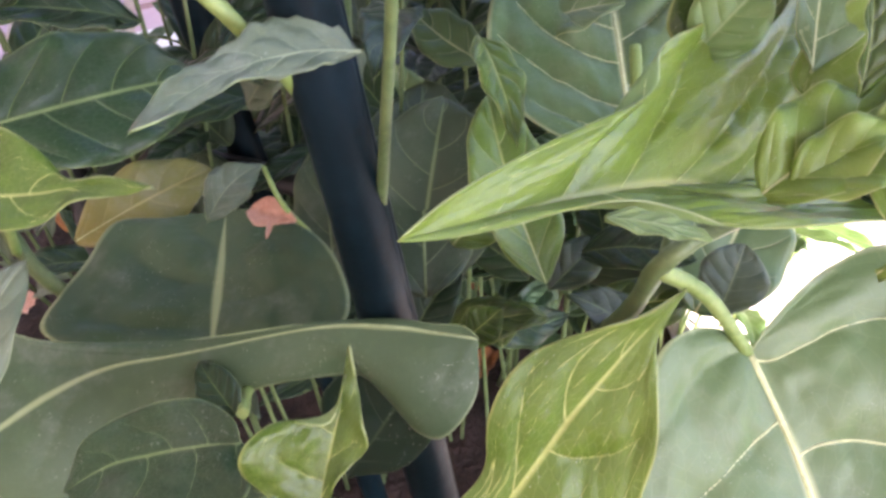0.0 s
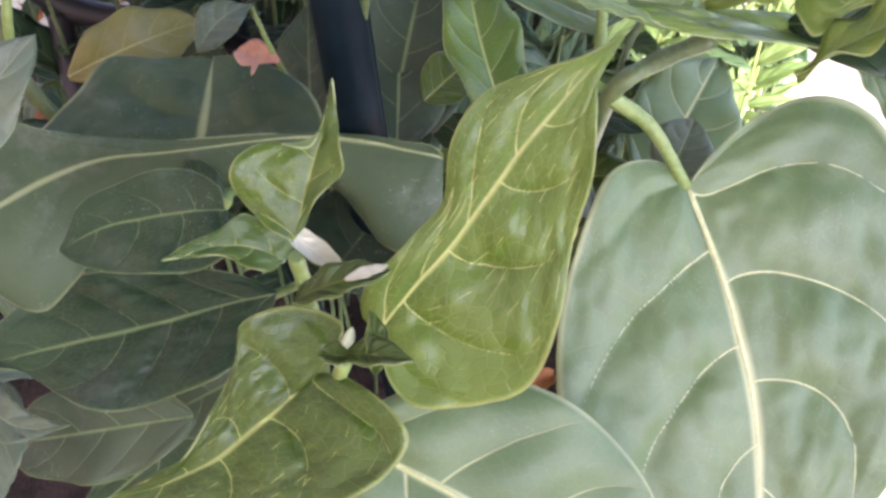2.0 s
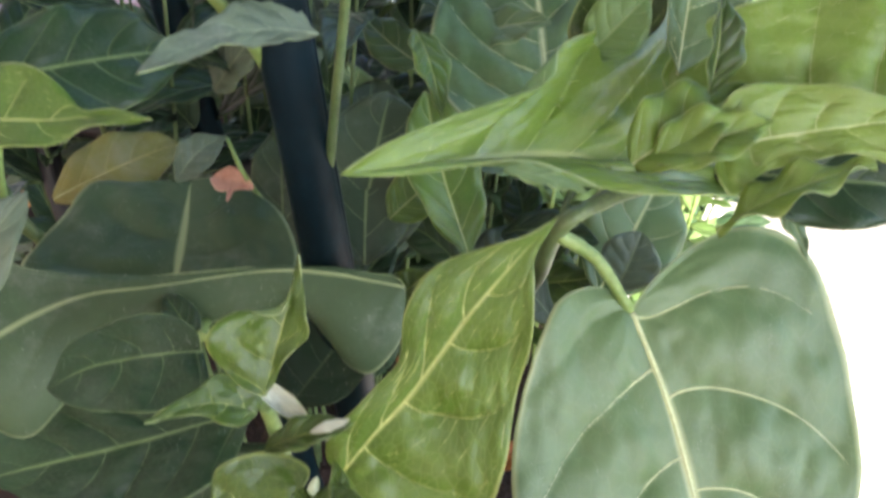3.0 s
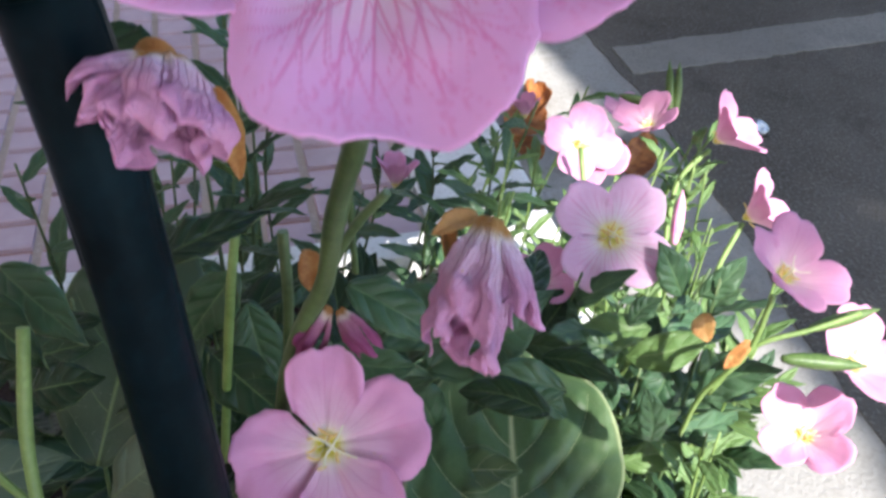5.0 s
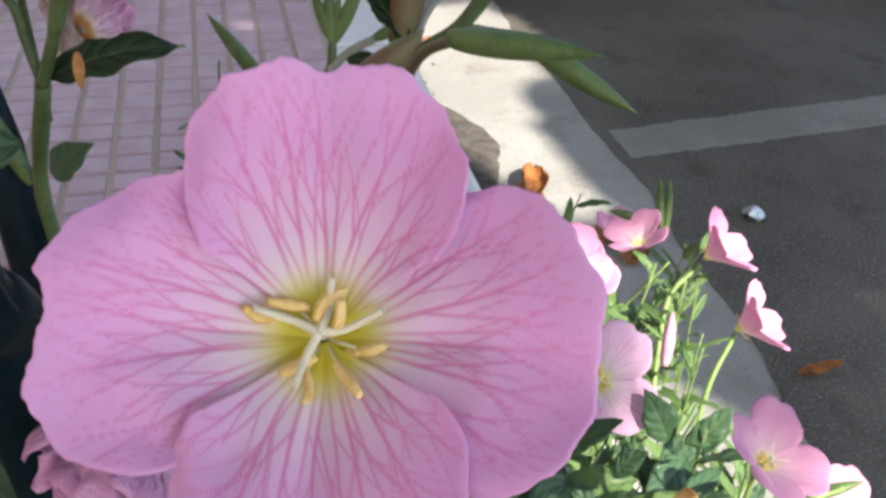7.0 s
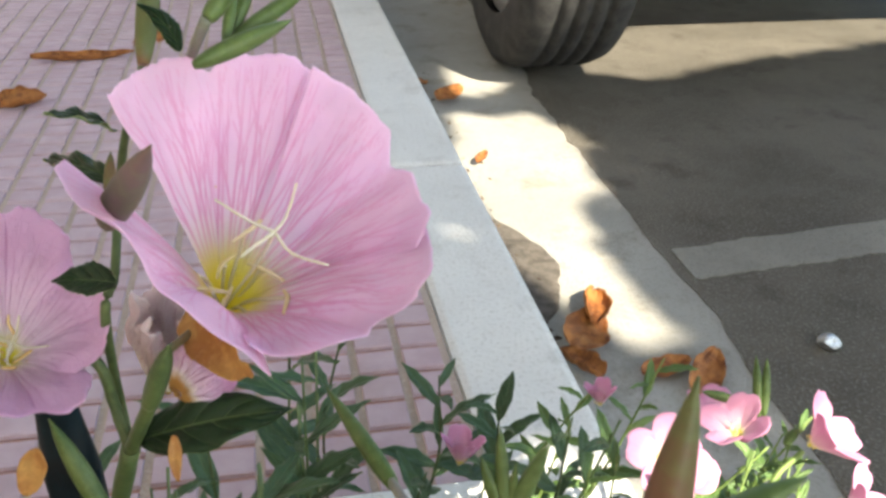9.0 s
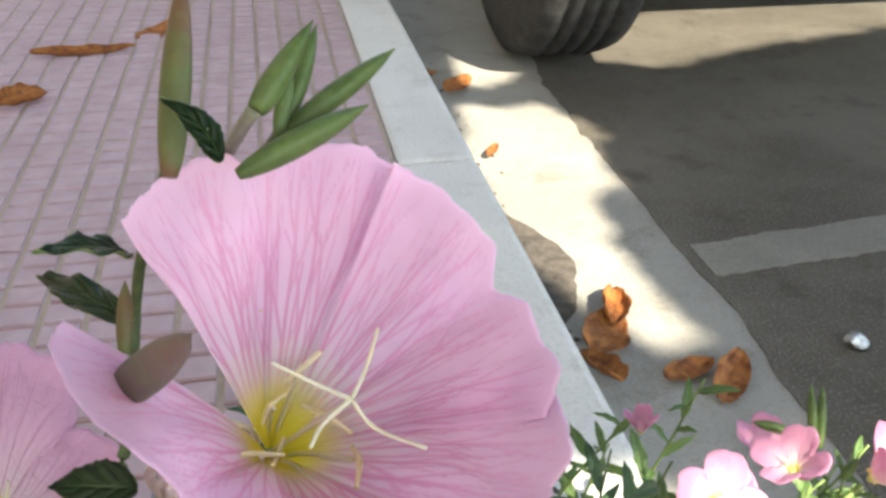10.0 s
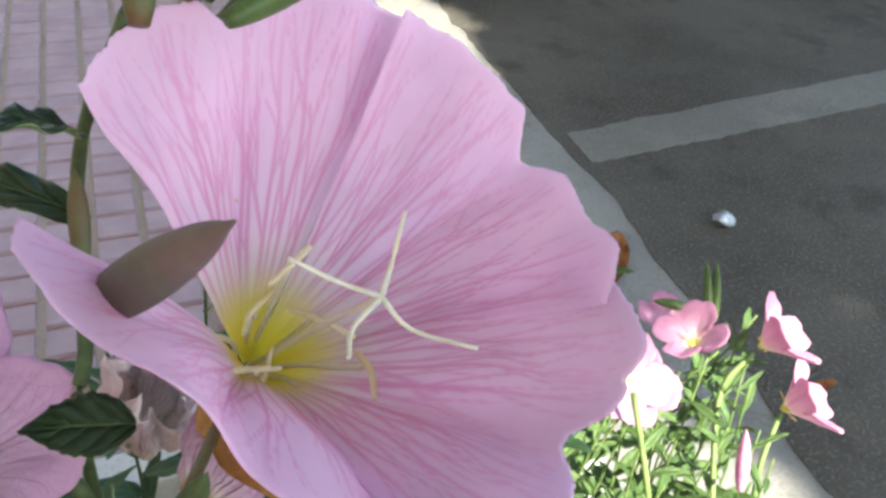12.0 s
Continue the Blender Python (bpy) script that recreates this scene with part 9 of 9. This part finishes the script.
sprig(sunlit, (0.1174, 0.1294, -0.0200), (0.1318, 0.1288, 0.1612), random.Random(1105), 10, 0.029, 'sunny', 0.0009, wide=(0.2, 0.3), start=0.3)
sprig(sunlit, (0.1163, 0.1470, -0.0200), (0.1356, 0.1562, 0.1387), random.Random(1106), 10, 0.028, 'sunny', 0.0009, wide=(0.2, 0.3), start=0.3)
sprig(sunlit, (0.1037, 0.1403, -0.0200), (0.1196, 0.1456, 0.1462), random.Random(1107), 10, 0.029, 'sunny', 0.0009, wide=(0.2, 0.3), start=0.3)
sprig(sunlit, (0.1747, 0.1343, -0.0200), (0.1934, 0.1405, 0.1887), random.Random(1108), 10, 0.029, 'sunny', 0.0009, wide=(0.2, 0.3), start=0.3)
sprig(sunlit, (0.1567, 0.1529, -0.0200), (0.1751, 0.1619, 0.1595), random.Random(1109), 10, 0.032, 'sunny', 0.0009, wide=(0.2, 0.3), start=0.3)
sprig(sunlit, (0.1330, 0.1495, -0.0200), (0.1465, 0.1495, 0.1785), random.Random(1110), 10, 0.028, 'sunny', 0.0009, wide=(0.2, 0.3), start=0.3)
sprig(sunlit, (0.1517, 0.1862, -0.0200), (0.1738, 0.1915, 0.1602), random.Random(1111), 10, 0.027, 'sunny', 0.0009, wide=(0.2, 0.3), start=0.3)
leaf(sunlit, (0.1072, 0.0965, 0.2322), (0.1167, 0.0972, 0.2410), (-0.3935, -0.4831, 0.7821), 0.0071, 'prim', belly=0.45, point=1.2, fold=0.15, wave=0.03, pucker=0.03, bend=-0.0918, nu=20, nv=10, seed=660)
leaf(sunlit, (0.1087, 0.1038, 0.2060), (0.1020, 0.1034, 0.2265), (-0.1368, -0.3958, 0.9081), 0.0063, 'prim', belly=0.45, point=0.8, fold=0.15, wave=0.03, pucker=0.03, bend=0.0548, nu=20, nv=10, seed=661)
leaf(sunlit, (0.0999, 0.0889, 0.2239), (0.0949, 0.0846, 0.2065), (-0.4215, -0.6000, 0.6800), 0.0090, 'prim', belly=0.45, point=1, fold=0.15, wave=0.03, pucker=0.03, bend=-0.0438, nu=20, nv=10, seed=662)
leaf(sunlit, (0.1555, 0.1251, 0.2002), (0.1650, 0.1220, 0.2145), (-0.4365, -0.5239, 0.7314), 0.0076, 'prim', belly=0.45, point=1.2, fold=0.15, wave=0.03, pucker=0.03, bend=-0.0992, nu=20, nv=10, seed=663)
leaf(sunlit, (0.1509, 0.1246, 0.2018), (0.1266, 0.1058, 0.2022), (-0.1706, -0.5439, 0.8216), 0.0135, 'prim', belly=0.45, point=0.8, fold=0.15, wave=0.03, pucker=0.03, bend=-0.016, nu=20, nv=10, seed=664)
leaf(sunlit, (0.1009, 0.0905, 0.2272), (0.0876, 0.0981, 0.2300), (-0.4063, -0.4777, 0.7789), 0.0081, 'prim', belly=0.45, point=0.8, fold=0.15, wave=0.03, pucker=0.03, bend=0.049, nu=20, nv=10, seed=665)
leaf(sunlit, (0.1210, 0.0842, 0.2331), (0.1409, 0.0942, 0.2324), (-0.1540, -0.4742, 0.8668), 0.0070, 'prim', belly=0.45, point=1.2, fold=0.15, wave=0.03, pucker=0.03, bend=0.0181, nu=20, nv=10, seed=666)
leaf(sunlit, (0.1352, 0.1059, 0.2306), (0.1483, 0.1065, 0.2443), (0.0935, -0.5851, 0.8055), 0.0089, 'prim', belly=0.45, point=1, fold=0.15, wave=0.03, pucker=0.03, bend=0.0599, nu=20, nv=10, seed=667)
leaf(sunlit, (0.1002, 0.1005, 0.2262), (0.0767, 0.0904, 0.2362), (-0.3536, -0.3943, 0.8483), 0.0079, 'prim', belly=0.45, point=1, fold=0.15, wave=0.03, pucker=0.03, bend=0.0561, nu=20, nv=10, seed=668)
leaf(sunlit, (0.1482, 0.1112, 0.2000), (0.1436, 0.0967, 0.1902), (0.0746, -0.6569, 0.7503), 0.0098, 'sunny', belly=0.45, point=1.2, fold=0.15, wave=0.03, pucker=0.03, bend=-0.0261, nu=20, nv=10, seed=669)
leaf(sunlit, (0.1432, 0.1266, 0.2027), (0.1492, 0.1300, 0.1779), (0.0872, -0.4124, 0.9068), 0.0070, 'prim', belly=0.45, point=0.8, fold=0.15, wave=0.03, pucker=0.03, bend=-0.0976, nu=20, nv=10, seed=670)
leaf(sunlit, (0.0868, 0.1168, 0.2225), (0.0656, 0.1229, 0.2377), (-0.1699, -0.7338, 0.6577), 0.0096, 'prim', belly=0.45, point=1.2, fold=0.15, wave=0.03, pucker=0.03, bend=0.0112, nu=20, nv=10, seed=671)
leaf(sunlit, (0.1333, 0.1120, 0.2257), (0.1244, 0.1186, 0.2443), (-0.3303, -0.4330, 0.8387), 0.0117, 'prim', belly=0.45, point=1.2, fold=0.15, wave=0.03, pucker=0.03, bend=-0.00111, nu=20, nv=10, seed=672)
leaf(sunlit, (0.0931, 0.1258, 0.2202), (0.0954, 0.1019, 0.2244), (-0.3708, -0.7234, 0.5824), 0.0106, 'prim', belly=0.45, point=1, fold=0.15, wave=0.03, pucker=0.03, bend=-0.00866, nu=20, nv=10, seed=673)
leaf(sunlit, (0.1144, 0.0961, 0.2303), (0.0889, 0.0999, 0.2284), (-0.3595, -0.3021, 0.8829), 0.0122, 'sunny', belly=0.45, point=1.2, fold=0.15, wave=0.03, pucker=0.03, bend=-0.0382, nu=20, nv=10, seed=674)
leaf(sunlit, (0.1292, 0.1164, 0.1897), (0.1562, 0.1297, 0.1875), (-0.3613, -0.6784, 0.6397), 0.0089, 'prim', belly=0.45, point=1.2, fold=0.15, wave=0.03, pucker=0.03, bend=-0.00167, nu=20, nv=10, seed=675)

# sunlit flowers beyond
flower(sunlit, (0.2305, 0.2552, 0.1845), (0.5770, -0.3041, 0.7580), (0.0946, 0.5264, 0.8450), 0.02665, [(10, 0.9, 1.0, 0.0), (100, 0.9, 1.0, 0.04), (190, 0.9, 1.0, 0.08), (280, 0.9, 1.0, 0.12)], PETAL_SUN, label='pale pink bloom in the sun', cup=0.75, small=True)
flower(sunlit, (0.2652, 0.2597, 0.1289), (0.6673, -0.3477, 0.6586), (0.0946, 0.5264, 0.8450), 0.03005, [(20, 0.9, 1.0, 0.0), (110, 0.9, 1.0, 0.04), (200, 0.9, 1.0, 0.08), (290, 0.9, 1.0, 0.12)], PETAL_SUN, label='pale pink bloom in the sun', cup=0.75, small=True)
flower(sunlit, (0.1120, 0.0506, 0.2885), (0.2422, -0.3331, 0.9112), (0.1166, 0.5962, 0.7944), 0.01536, [(30, 0.9, 1.0, 0.0), (120, 0.9, 1.0, 0.04), (210, 0.9, 1.0, 0.08), (300, 0.9, 1.0, 0.12)], PETAL_SUN, label='pale pink bloom in the sun', cup=0.5, small=True)
flower(sunlit, (0.1137, 0.1304, 0.2388), (-0.1490, -0.6795, 0.7184), (0.1166, 0.5962, 0.7944), 0.02183, [(40, 0.9, 1.0, 0.0), (130, 0.9, 1.0, 0.04), (220, 0.9, 1.0, 0.08), (310, 0.9, 1.0, 0.12)], PETAL_PALE, label='pink bloom half in shade', cup=0.25, small=True)
flower(sunlit, (0.1534, 0.2457, 0.1969), (-0.0713, -0.6185, 0.7825), (0.0946, 0.5264, 0.8450), 0.02088, [(20, 0.9, 1.0, 0.0), (110, 0.9, 1.0, 0.04), (200, 0.9, 1.0, 0.08), (290, 0.9, 1.0, 0.12)], PETAL_SUN, label='pale pink bloom in the sun', cup=0.35, small=True)
flower(sunlit, (0.0863, 0.3373, 0.1190), (0.1238, 0.1965, 0.9727), (0.0888, 0.5098, 0.8557), 0.02284, [(10, 0.9, 1.0, 0.0), (100, 0.9, 1.0, 0.04), (190, 0.9, 1.0, 0.08), (280, 0.9, 1.0, 0.12)], PETAL_SUN, label='pale pink bloom in the sun', cup=0.9, small=True)
flower(sunlit, (0.0901, 0.1273, 0.2250), (-0.2233, -0.4012, 0.8884), (0.1701, 0.6107, 0.7734), 0.01407, [(25, 0.9, 1.0, 0.0), (115, 0.9, 1.0, 0.04), (205, 0.9, 1.0, 0.08), (295, 0.9, 1.0, 0.12)], PETAL_SUN, label='pale pink bloom in the sun', cup=0.5, small=True)
flower(sunlit, (0.1559, 0.0626, 0.2388), (0.1781, -0.3680, 0.9126), (0.1144, 0.6159, 0.7795), 0.01855, [(15, 0.9, 1.0, 0.0), (105, 0.9, 1.0, 0.04), (195, 0.9, 1.0, 0.08), (285, 0.9, 1.0, 0.12)], PETAL_SUN, label='pale pink bloom in the sun', cup=0.55, small=True)
flower(sunlit, (0.1474, 0.0589, 0.2160), (-0.3201, -0.2539, 0.9127), (0.1144, 0.6159, 0.7795), 0.01769, [(50, 0.9, 1.0, 0.0), (140, 0.9, 1.0, 0.04), (230, 0.9, 1.0, 0.08), (320, 0.9, 1.0, 0.12)], PETAL_SUN, label='pale pink bloom in the sun', cup=0.55, small=True)
flower(sunlit, (0.1933, 0.2552, 0.1958), (-0.3941, 0.0787, 0.9157), (0.1144, 0.6159, 0.7795), 0.02027, [(15, 0.9, 1.0, 0.0), (105, 0.9, 1.0, 0.04), (195, 0.9, 1.0, 0.08), (285, 0.9, 1.0, 0.12)], PETAL_SUN, label='pale pink bloom in the sun', cup=0.55, small=True)
flower(sunlit, (0.1940, 0.2780, 0.1828), (0.1658, -0.1134, 0.9796), (0.1600, 0.5788, 0.7996), 0.02067, [(25, 0.9, 1.0, 0.0), (115, 0.9, 1.0, 0.04), (205, 0.9, 1.0, 0.08), (295, 0.9, 1.0, 0.12)], PETAL_SUN, label='pale pink bloom in the sun', cup=0.55, small=True)
flower(sunlit, (0.1596, 0.2456, 0.1884), (-0.1348, -0.5542, 0.8214), (0.1600, 0.5788, 0.7996), 0.02106, [(10, 0.9, 1.0, 0.0), (100, 0.9, 1.0, 0.04), (190, 0.9, 1.0, 0.08), (280, 0.9, 1.0, 0.12)], PETAL_SUN, label='pale pink bloom in the sun', cup=0.55, small=True)
flower(sunlit, (0.1500, 0.3073, 0.1762), (-0.0875, 0.2104, 0.9737), (0.0750, 0.4862, 0.8706), 0.01512, [(10, 0.9, 1.0, 0.0), (100, 0.9, 1.0, 0.04), (190, 0.9, 1.0, 0.08), (280, 0.9, 1.0, 0.12)], PETAL_SUN, label='pale pink bloom in the sun', cup=0.9, small=True)
bud(sunlit, (0.1840, 0.1975, 0.1720), (0.1904, 0.2108, 0.1917), 0.00266, BUD_PINK)
stem(sunlit, [(0.2316, 0.2585, 0.1782), (0.2139, 0.2518, 0.1645), (0.2005, 0.2286, 0.1428), (0.1902, 0.2056, 0.1225)], 0.00139, 0.00139, STEM)
stem(sunlit, [(0.2662, 0.2598, 0.1254), (0.2469, 0.2436, 0.1110), (0.2259, 0.2184, 0.1000)], 0.00150, 0.00150, STEM)
stem(sunlit, [(0.1193, 0.0585, 0.2756), (0.1145, 0.0547, 0.2612), (0.1074, 0.0569, 0.2456), (0.1051, 0.0574, 0.2295)], 0.00070, 0.00070, STEM)
stem(sunlit, [(0.1420, 0.0538, 0.2699), (0.1296, 0.0543, 0.2662), (0.1170, 0.0563, 0.2609), (0.1088, 0.0566, 0.2457)], 0.00069, 0.00069, STEM)
stem(sunlit, [(0.1463, 0.2288, 0.2074), (0.1448, 0.2064, 0.1817), (0.1439, 0.1878, 0.1529)], 0.00123, 0.00123, STEM)
bud(sunlit, (0.1222, 0.0519, 0.2605), (0.1424, 0.0456, 0.2597), 0.00190, BUD)
bud(sunlit, (0.1326, 0.0574, 0.2632), (0.1500, 0.0561, 0.2678), 0.00167, BUD)
bud(sunlit, (0.2122, 0.2700, 0.1919), (0.2141, 0.2851, 0.2158), 0.00227, BUD)
bud(sunlit, (0.2147, 0.2694, 0.1919), (0.2190, 0.2835, 0.2152), 0.00227, BUD)
bud(sunlit, (0.2038, 0.2758, 0.1976), (0.1876, 0.2819, 0.2006), 0.00227, BUD)
bud(sunlit, (0.2226, 0.2606, 0.1815), (0.2303, 0.2635, 0.1889), 0.00227, BUD)
flap(sunlit, (0.1038, 0.0634, 0.2683), (0.1056, 0.0587, 0.2630), (-0.2168, -0.7652, 0.6061), 0.00680, SEPAL, seed=20)
flap(sunlit, (0.1148, 0.0564, 0.2634), (0.1088, 0.0536, 0.2578), (-0.2168, -0.7652, 0.6061), 0.00408, SEPAL, seed=21)
LITTER = [(-0.380, 1.487, 0.00, 0.1, 0.160, 0.030), (-0.381, 1.263, 0.00, 0.6, 0.070, 0.050), (-0.232, 1.579, 0.00, 0.5, 0.090, 0.035), (0.295, 1.480, -0.10, 0.9, 0.100, 0.045), (0.291, 1.573, -0.10, 2.2, 0.070, 0.030), (0.296, 0.706, -0.10, 0.9, 0.085, 0.060), (0.335, 0.753, -0.10, 1.2, 0.070, 0.050), (0.355, 0.658, -0.10, 0.2, 0.060, 0.030), (0.397, 0.615, -0.10, 0.9, 0.080, 0.040), (0.309, 0.656, -0.10, 2.0, 0.060, 0.040), (0.485, 0.430, -0.10, -0.1, 0.040, 0.014), (0.304, 1.203, -0.10, 1.0, 0.050, 0.020)]


# ---------------------------------------------------------------- stems and leaves that fill the bed
rnd = random.Random(11)
for k in range(9):
    x, y = rnd.uniform(0.10, 0.26), rnd.uniform(0.2, 0.38)
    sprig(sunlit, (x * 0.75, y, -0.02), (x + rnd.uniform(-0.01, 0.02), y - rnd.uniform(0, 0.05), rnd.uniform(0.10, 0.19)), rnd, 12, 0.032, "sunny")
for k in range(12):
    x, y = rnd.uniform(0.02, 0.15), rnd.uniform(0.10, 0.34)
    sprig(tall, (x * 0.8, y, -0.02), (x, y - rnd.uniform(0, 0.04), rnd.uniform(0.10, 0.23)), rnd, 9, 0.042, "prim", start=0.3)
for x, y, h in ((-0.005, 0.36, 0.27), (0.02, 0.40, 0.2), (-0.05, 0.33, 0.22), (0.075, 0.42, 0.14), (0.11, 0.41, 0.12), (-0.10, 0.30, 0.2)):
    sprig(upper, (x, y, -0.02), (x + 0.01, y - 0.03, h), rnd, 11, 0.045, "prim", start=0.25)
for k in range(16):
    x, y = rnd.uniform(-0.2, 0.06), rnd.uniform(0.08, 0.30)
    sprig(low, (x, y, -0.02), (x + rnd.uniform(-0.02, 0.02), y - 0.01, rnd.uniform(0.04, 0.15)), rnd, 5, 0.05, rnd.choice(("grey", "dull", "deep")), start=0.35)

def dry_leaf_blade(scrap, p, g, ln, wd, seed):
    """A dead leaf lying curled, with its rib and a torn margin."""
    a, n, s = frame_of((math.cos(g), math.sin(g), 0.10), (0.2, -0.2, 1))
    roll = 1.2 + 0.6 * math.sin(seed * 7)

    def at(u, v):
        w = wd * 0.5 * leaf_shape(0.03 + 0.94 * u, 0.42, 0.7) * (1 + 0.18 * noise.noise((u * 6, v * 2, seed)))
        up = w * (1 - math.cos(roll * v)) * 0.9 + ln * 0.10 * math.sin(2.6 * u + seed) + 0.10 * wd * noise.noise((u * 5, v * 3, seed + 2))
        return p + a * ln * u + s * w * math.sin(roll * v) / roll * 1.3 + n * (up + 0.002)

    bm = bmesh.new()
    sheet(bm, at, 26, 16, 0.0006)
    ob = hold(part("blade", bm, (DRY, DRY)), scrap)
    bm = bmesh.new()
    tube(bm, [at(u / 14, 0.0) for u in range(15)], lambda t: 0.0014 * (1 - 0.7 * t), 6)
    hold(part("midrib", bm, DRY), ob)


# litter on the soil
for k in range(60):
    p = Vector((rnd.uniform(-0.3, 0.12), rnd.uniform(-0.05, 0.42), -0.012))
    g = rnd.uniform(0, 6.3)
    scrap = thing("dry_leaf", p, "brown dry leaf scrap lying on the soil", "dry leaf", "litter on the soil")
    q = Vector((math.cos(g), math.sin(g), 0.15)) * rnd.uniform(0.012, 0.035)
    flap(scrap, p, p + q, (0, 0, 1), rnd.uniform(0.008, 0.018), rnd.choice((DRY, DRY_PINK, DRY)), k, "blade")
# leaves on the pavement, in the gutter and on the road
for x, y, z, g, ln, wd in LITTER:
    p = Vector((x, y, z + 0.004))
    scrap = thing("dry_leaf", p, "orange-brown dry leaf curled on the ground", "dry leaf", "fallen leaves")
    dry_leaf_blade(scrap, p, g, ln, wd * 0.8, x * 9)
# washed-up dirt at the foot of the kerb, a low heap with a ragged edge
bm = bmesh.new()
rows_d = []
for j in range(150):
    y = 0.55 + 0.008 * j
    reach = 0.022 + 0.075 * math.exp(-((y - 0.90) / 0.16) ** 2) + 0.02 * noise.noise((y * 5, 2, 0)) + 0.012 * noise.noise((y * 23, 4, 0))
    row = []
    for i in range(17):
        q = i / 16
        z = -0.1004 + 0.005 * (1 - q) ** 1.5 + 0.0016 * noise.noise((q * reach * 160, y * 90, 6)) * (1 - q)
        row.append(bm.verts.new((KX + 0.0005 + q * max(0.006, reach) * (1 + 0.05 * noise.noise((y * 60, q * 3, 1))), y, z if q < 1 else -0.104)))
    rows_d.append(row)
for a, b in zip(rows_d, rows_d[1:]):
    for i in range(16):
        bm.faces.new((a[i], a[i + 1], b[i + 1], b[i])).smooth = True
tagged(part("gutter_dirt", bm, DIRT), "dark washed-up dirt lying along the kerb", "dirt", "", "stuff")
# dark crumbs and leaf bits gathered along the foot of the kerb
bm = bmesh.new()
for k in range(900):
    x = KX + 0.004 + abs(rnd.gauss(0, 0.022))
    y = rnd.uniform(0.35, 1.7)
    if noise.noise((y * 4, 5, 0)) < rnd.uniform(-0.35, 0.25):
        continue
    s, g = rnd.uniform(0.002, 0.007), rnd.uniform(0, 6.3)
    p = Vector((x, y, -0.1008))
    e, f = Vector((math.cos(g), math.sin(g), 0.25)) * s, Vector((-math.sin(g), math.cos(g), 0.1)) * s * 0.6
    vs = [bm.verts.new(q) for q in (p - e, p - f, p + e, p + f, p + Vector((0, 0, s * 0.6)))]
    for q in range(4):
        bm.faces.new((vs[q], vs[(q + 1) % 4], vs[4]))
tagged(part("gutter_debris", bm, DEBRIS), "dark crumbs of dead leaves along the kerb", "debris", "", "stuff")
foil = thing("foil_scrap", (0.579, 0.674, -0.1), "small crumpled scrap of silver foil on asphalt", "litter")
bm = bmesh.new()
bmesh.ops.create_icosphere(bm, subdivisions=3, radius=0.012)
for v in bm.verts:
    v.co = Vector((v.co.x * 1.1, v.co.y * 0.8, v.co.z * 0.75)) * (1 + 0.5 * noise.noise(v.co * 90)) + Vector((0.579, 0.674, -0.0915))
hold(part("foil", bm, FOIL), foil)

# ---------------------------------------------------------------- small square tiles of the pavement
half, deep_half = 0.0178, 0.0151
bm = bmesh.new()
low_v = [bm.verts.new((x, y, -0.0045)) for x, y in ((-half, -deep_half), (half, -deep_half), (half, deep_half), (-half, deep_half))]
inn, deep_inn = half - 0.0018, deep_half - 0.0018
top_v = [bm.verts.new((x, y, 0.0012)) for x, y in ((-inn, -deep_inn), (inn, -deep_inn), (inn, deep_inn), (-inn, deep_inn))]
bm.faces.new(top_v)
for i in range(4):
    bm.faces.new((low_v[i], low_v[(i + 1) % 4], top_v[(i + 1) % 4], top_v[i]))
tile_mesh = bpy.data.meshes.new("tile")
bm.to_mesh(tile_mesh)
bm.free()
tile_mesh.materials.append(TILE)
rest_v, rest_f = [], []
y_first = BED_Y1 + 0.03 + 0.0153
for j in range(106):
    for i in range(34):
        x, y = KX - 0.1245 - 0.04 * i, y_first + 0.0345 * j
        lift = 0.0006 * noise.noise((x * 31, y * 31, 7))
        if i < 11 and j < 27:
            ob = new("tile", tile_mesh)
            ob.parent = pavement
            ob.location = (x, y, lift)
            ob.rotation_euler = (0.006 * noise.noise((x * 50, y * 50, 1)), 0.006 * noise.noise((x * 50, y * 50, 5)), 0)
        else:
            k = len(rest_v)
            rest_v += [(x + v.co.x, y + v.co.y, v.co.z + lift) for v in tile_mesh.vertices]
            rest_f += [tuple(k + q for q in p.vertices) for p in tile_mesh.polygons]
me = bpy.data.meshes.new("far_tiles")
me.from_pydata(rest_v, [], rest_f)
me.materials.append(TILE)
far = new("far_tiles", me)
far.parent = pavement
tagged(far, kind="stuff")
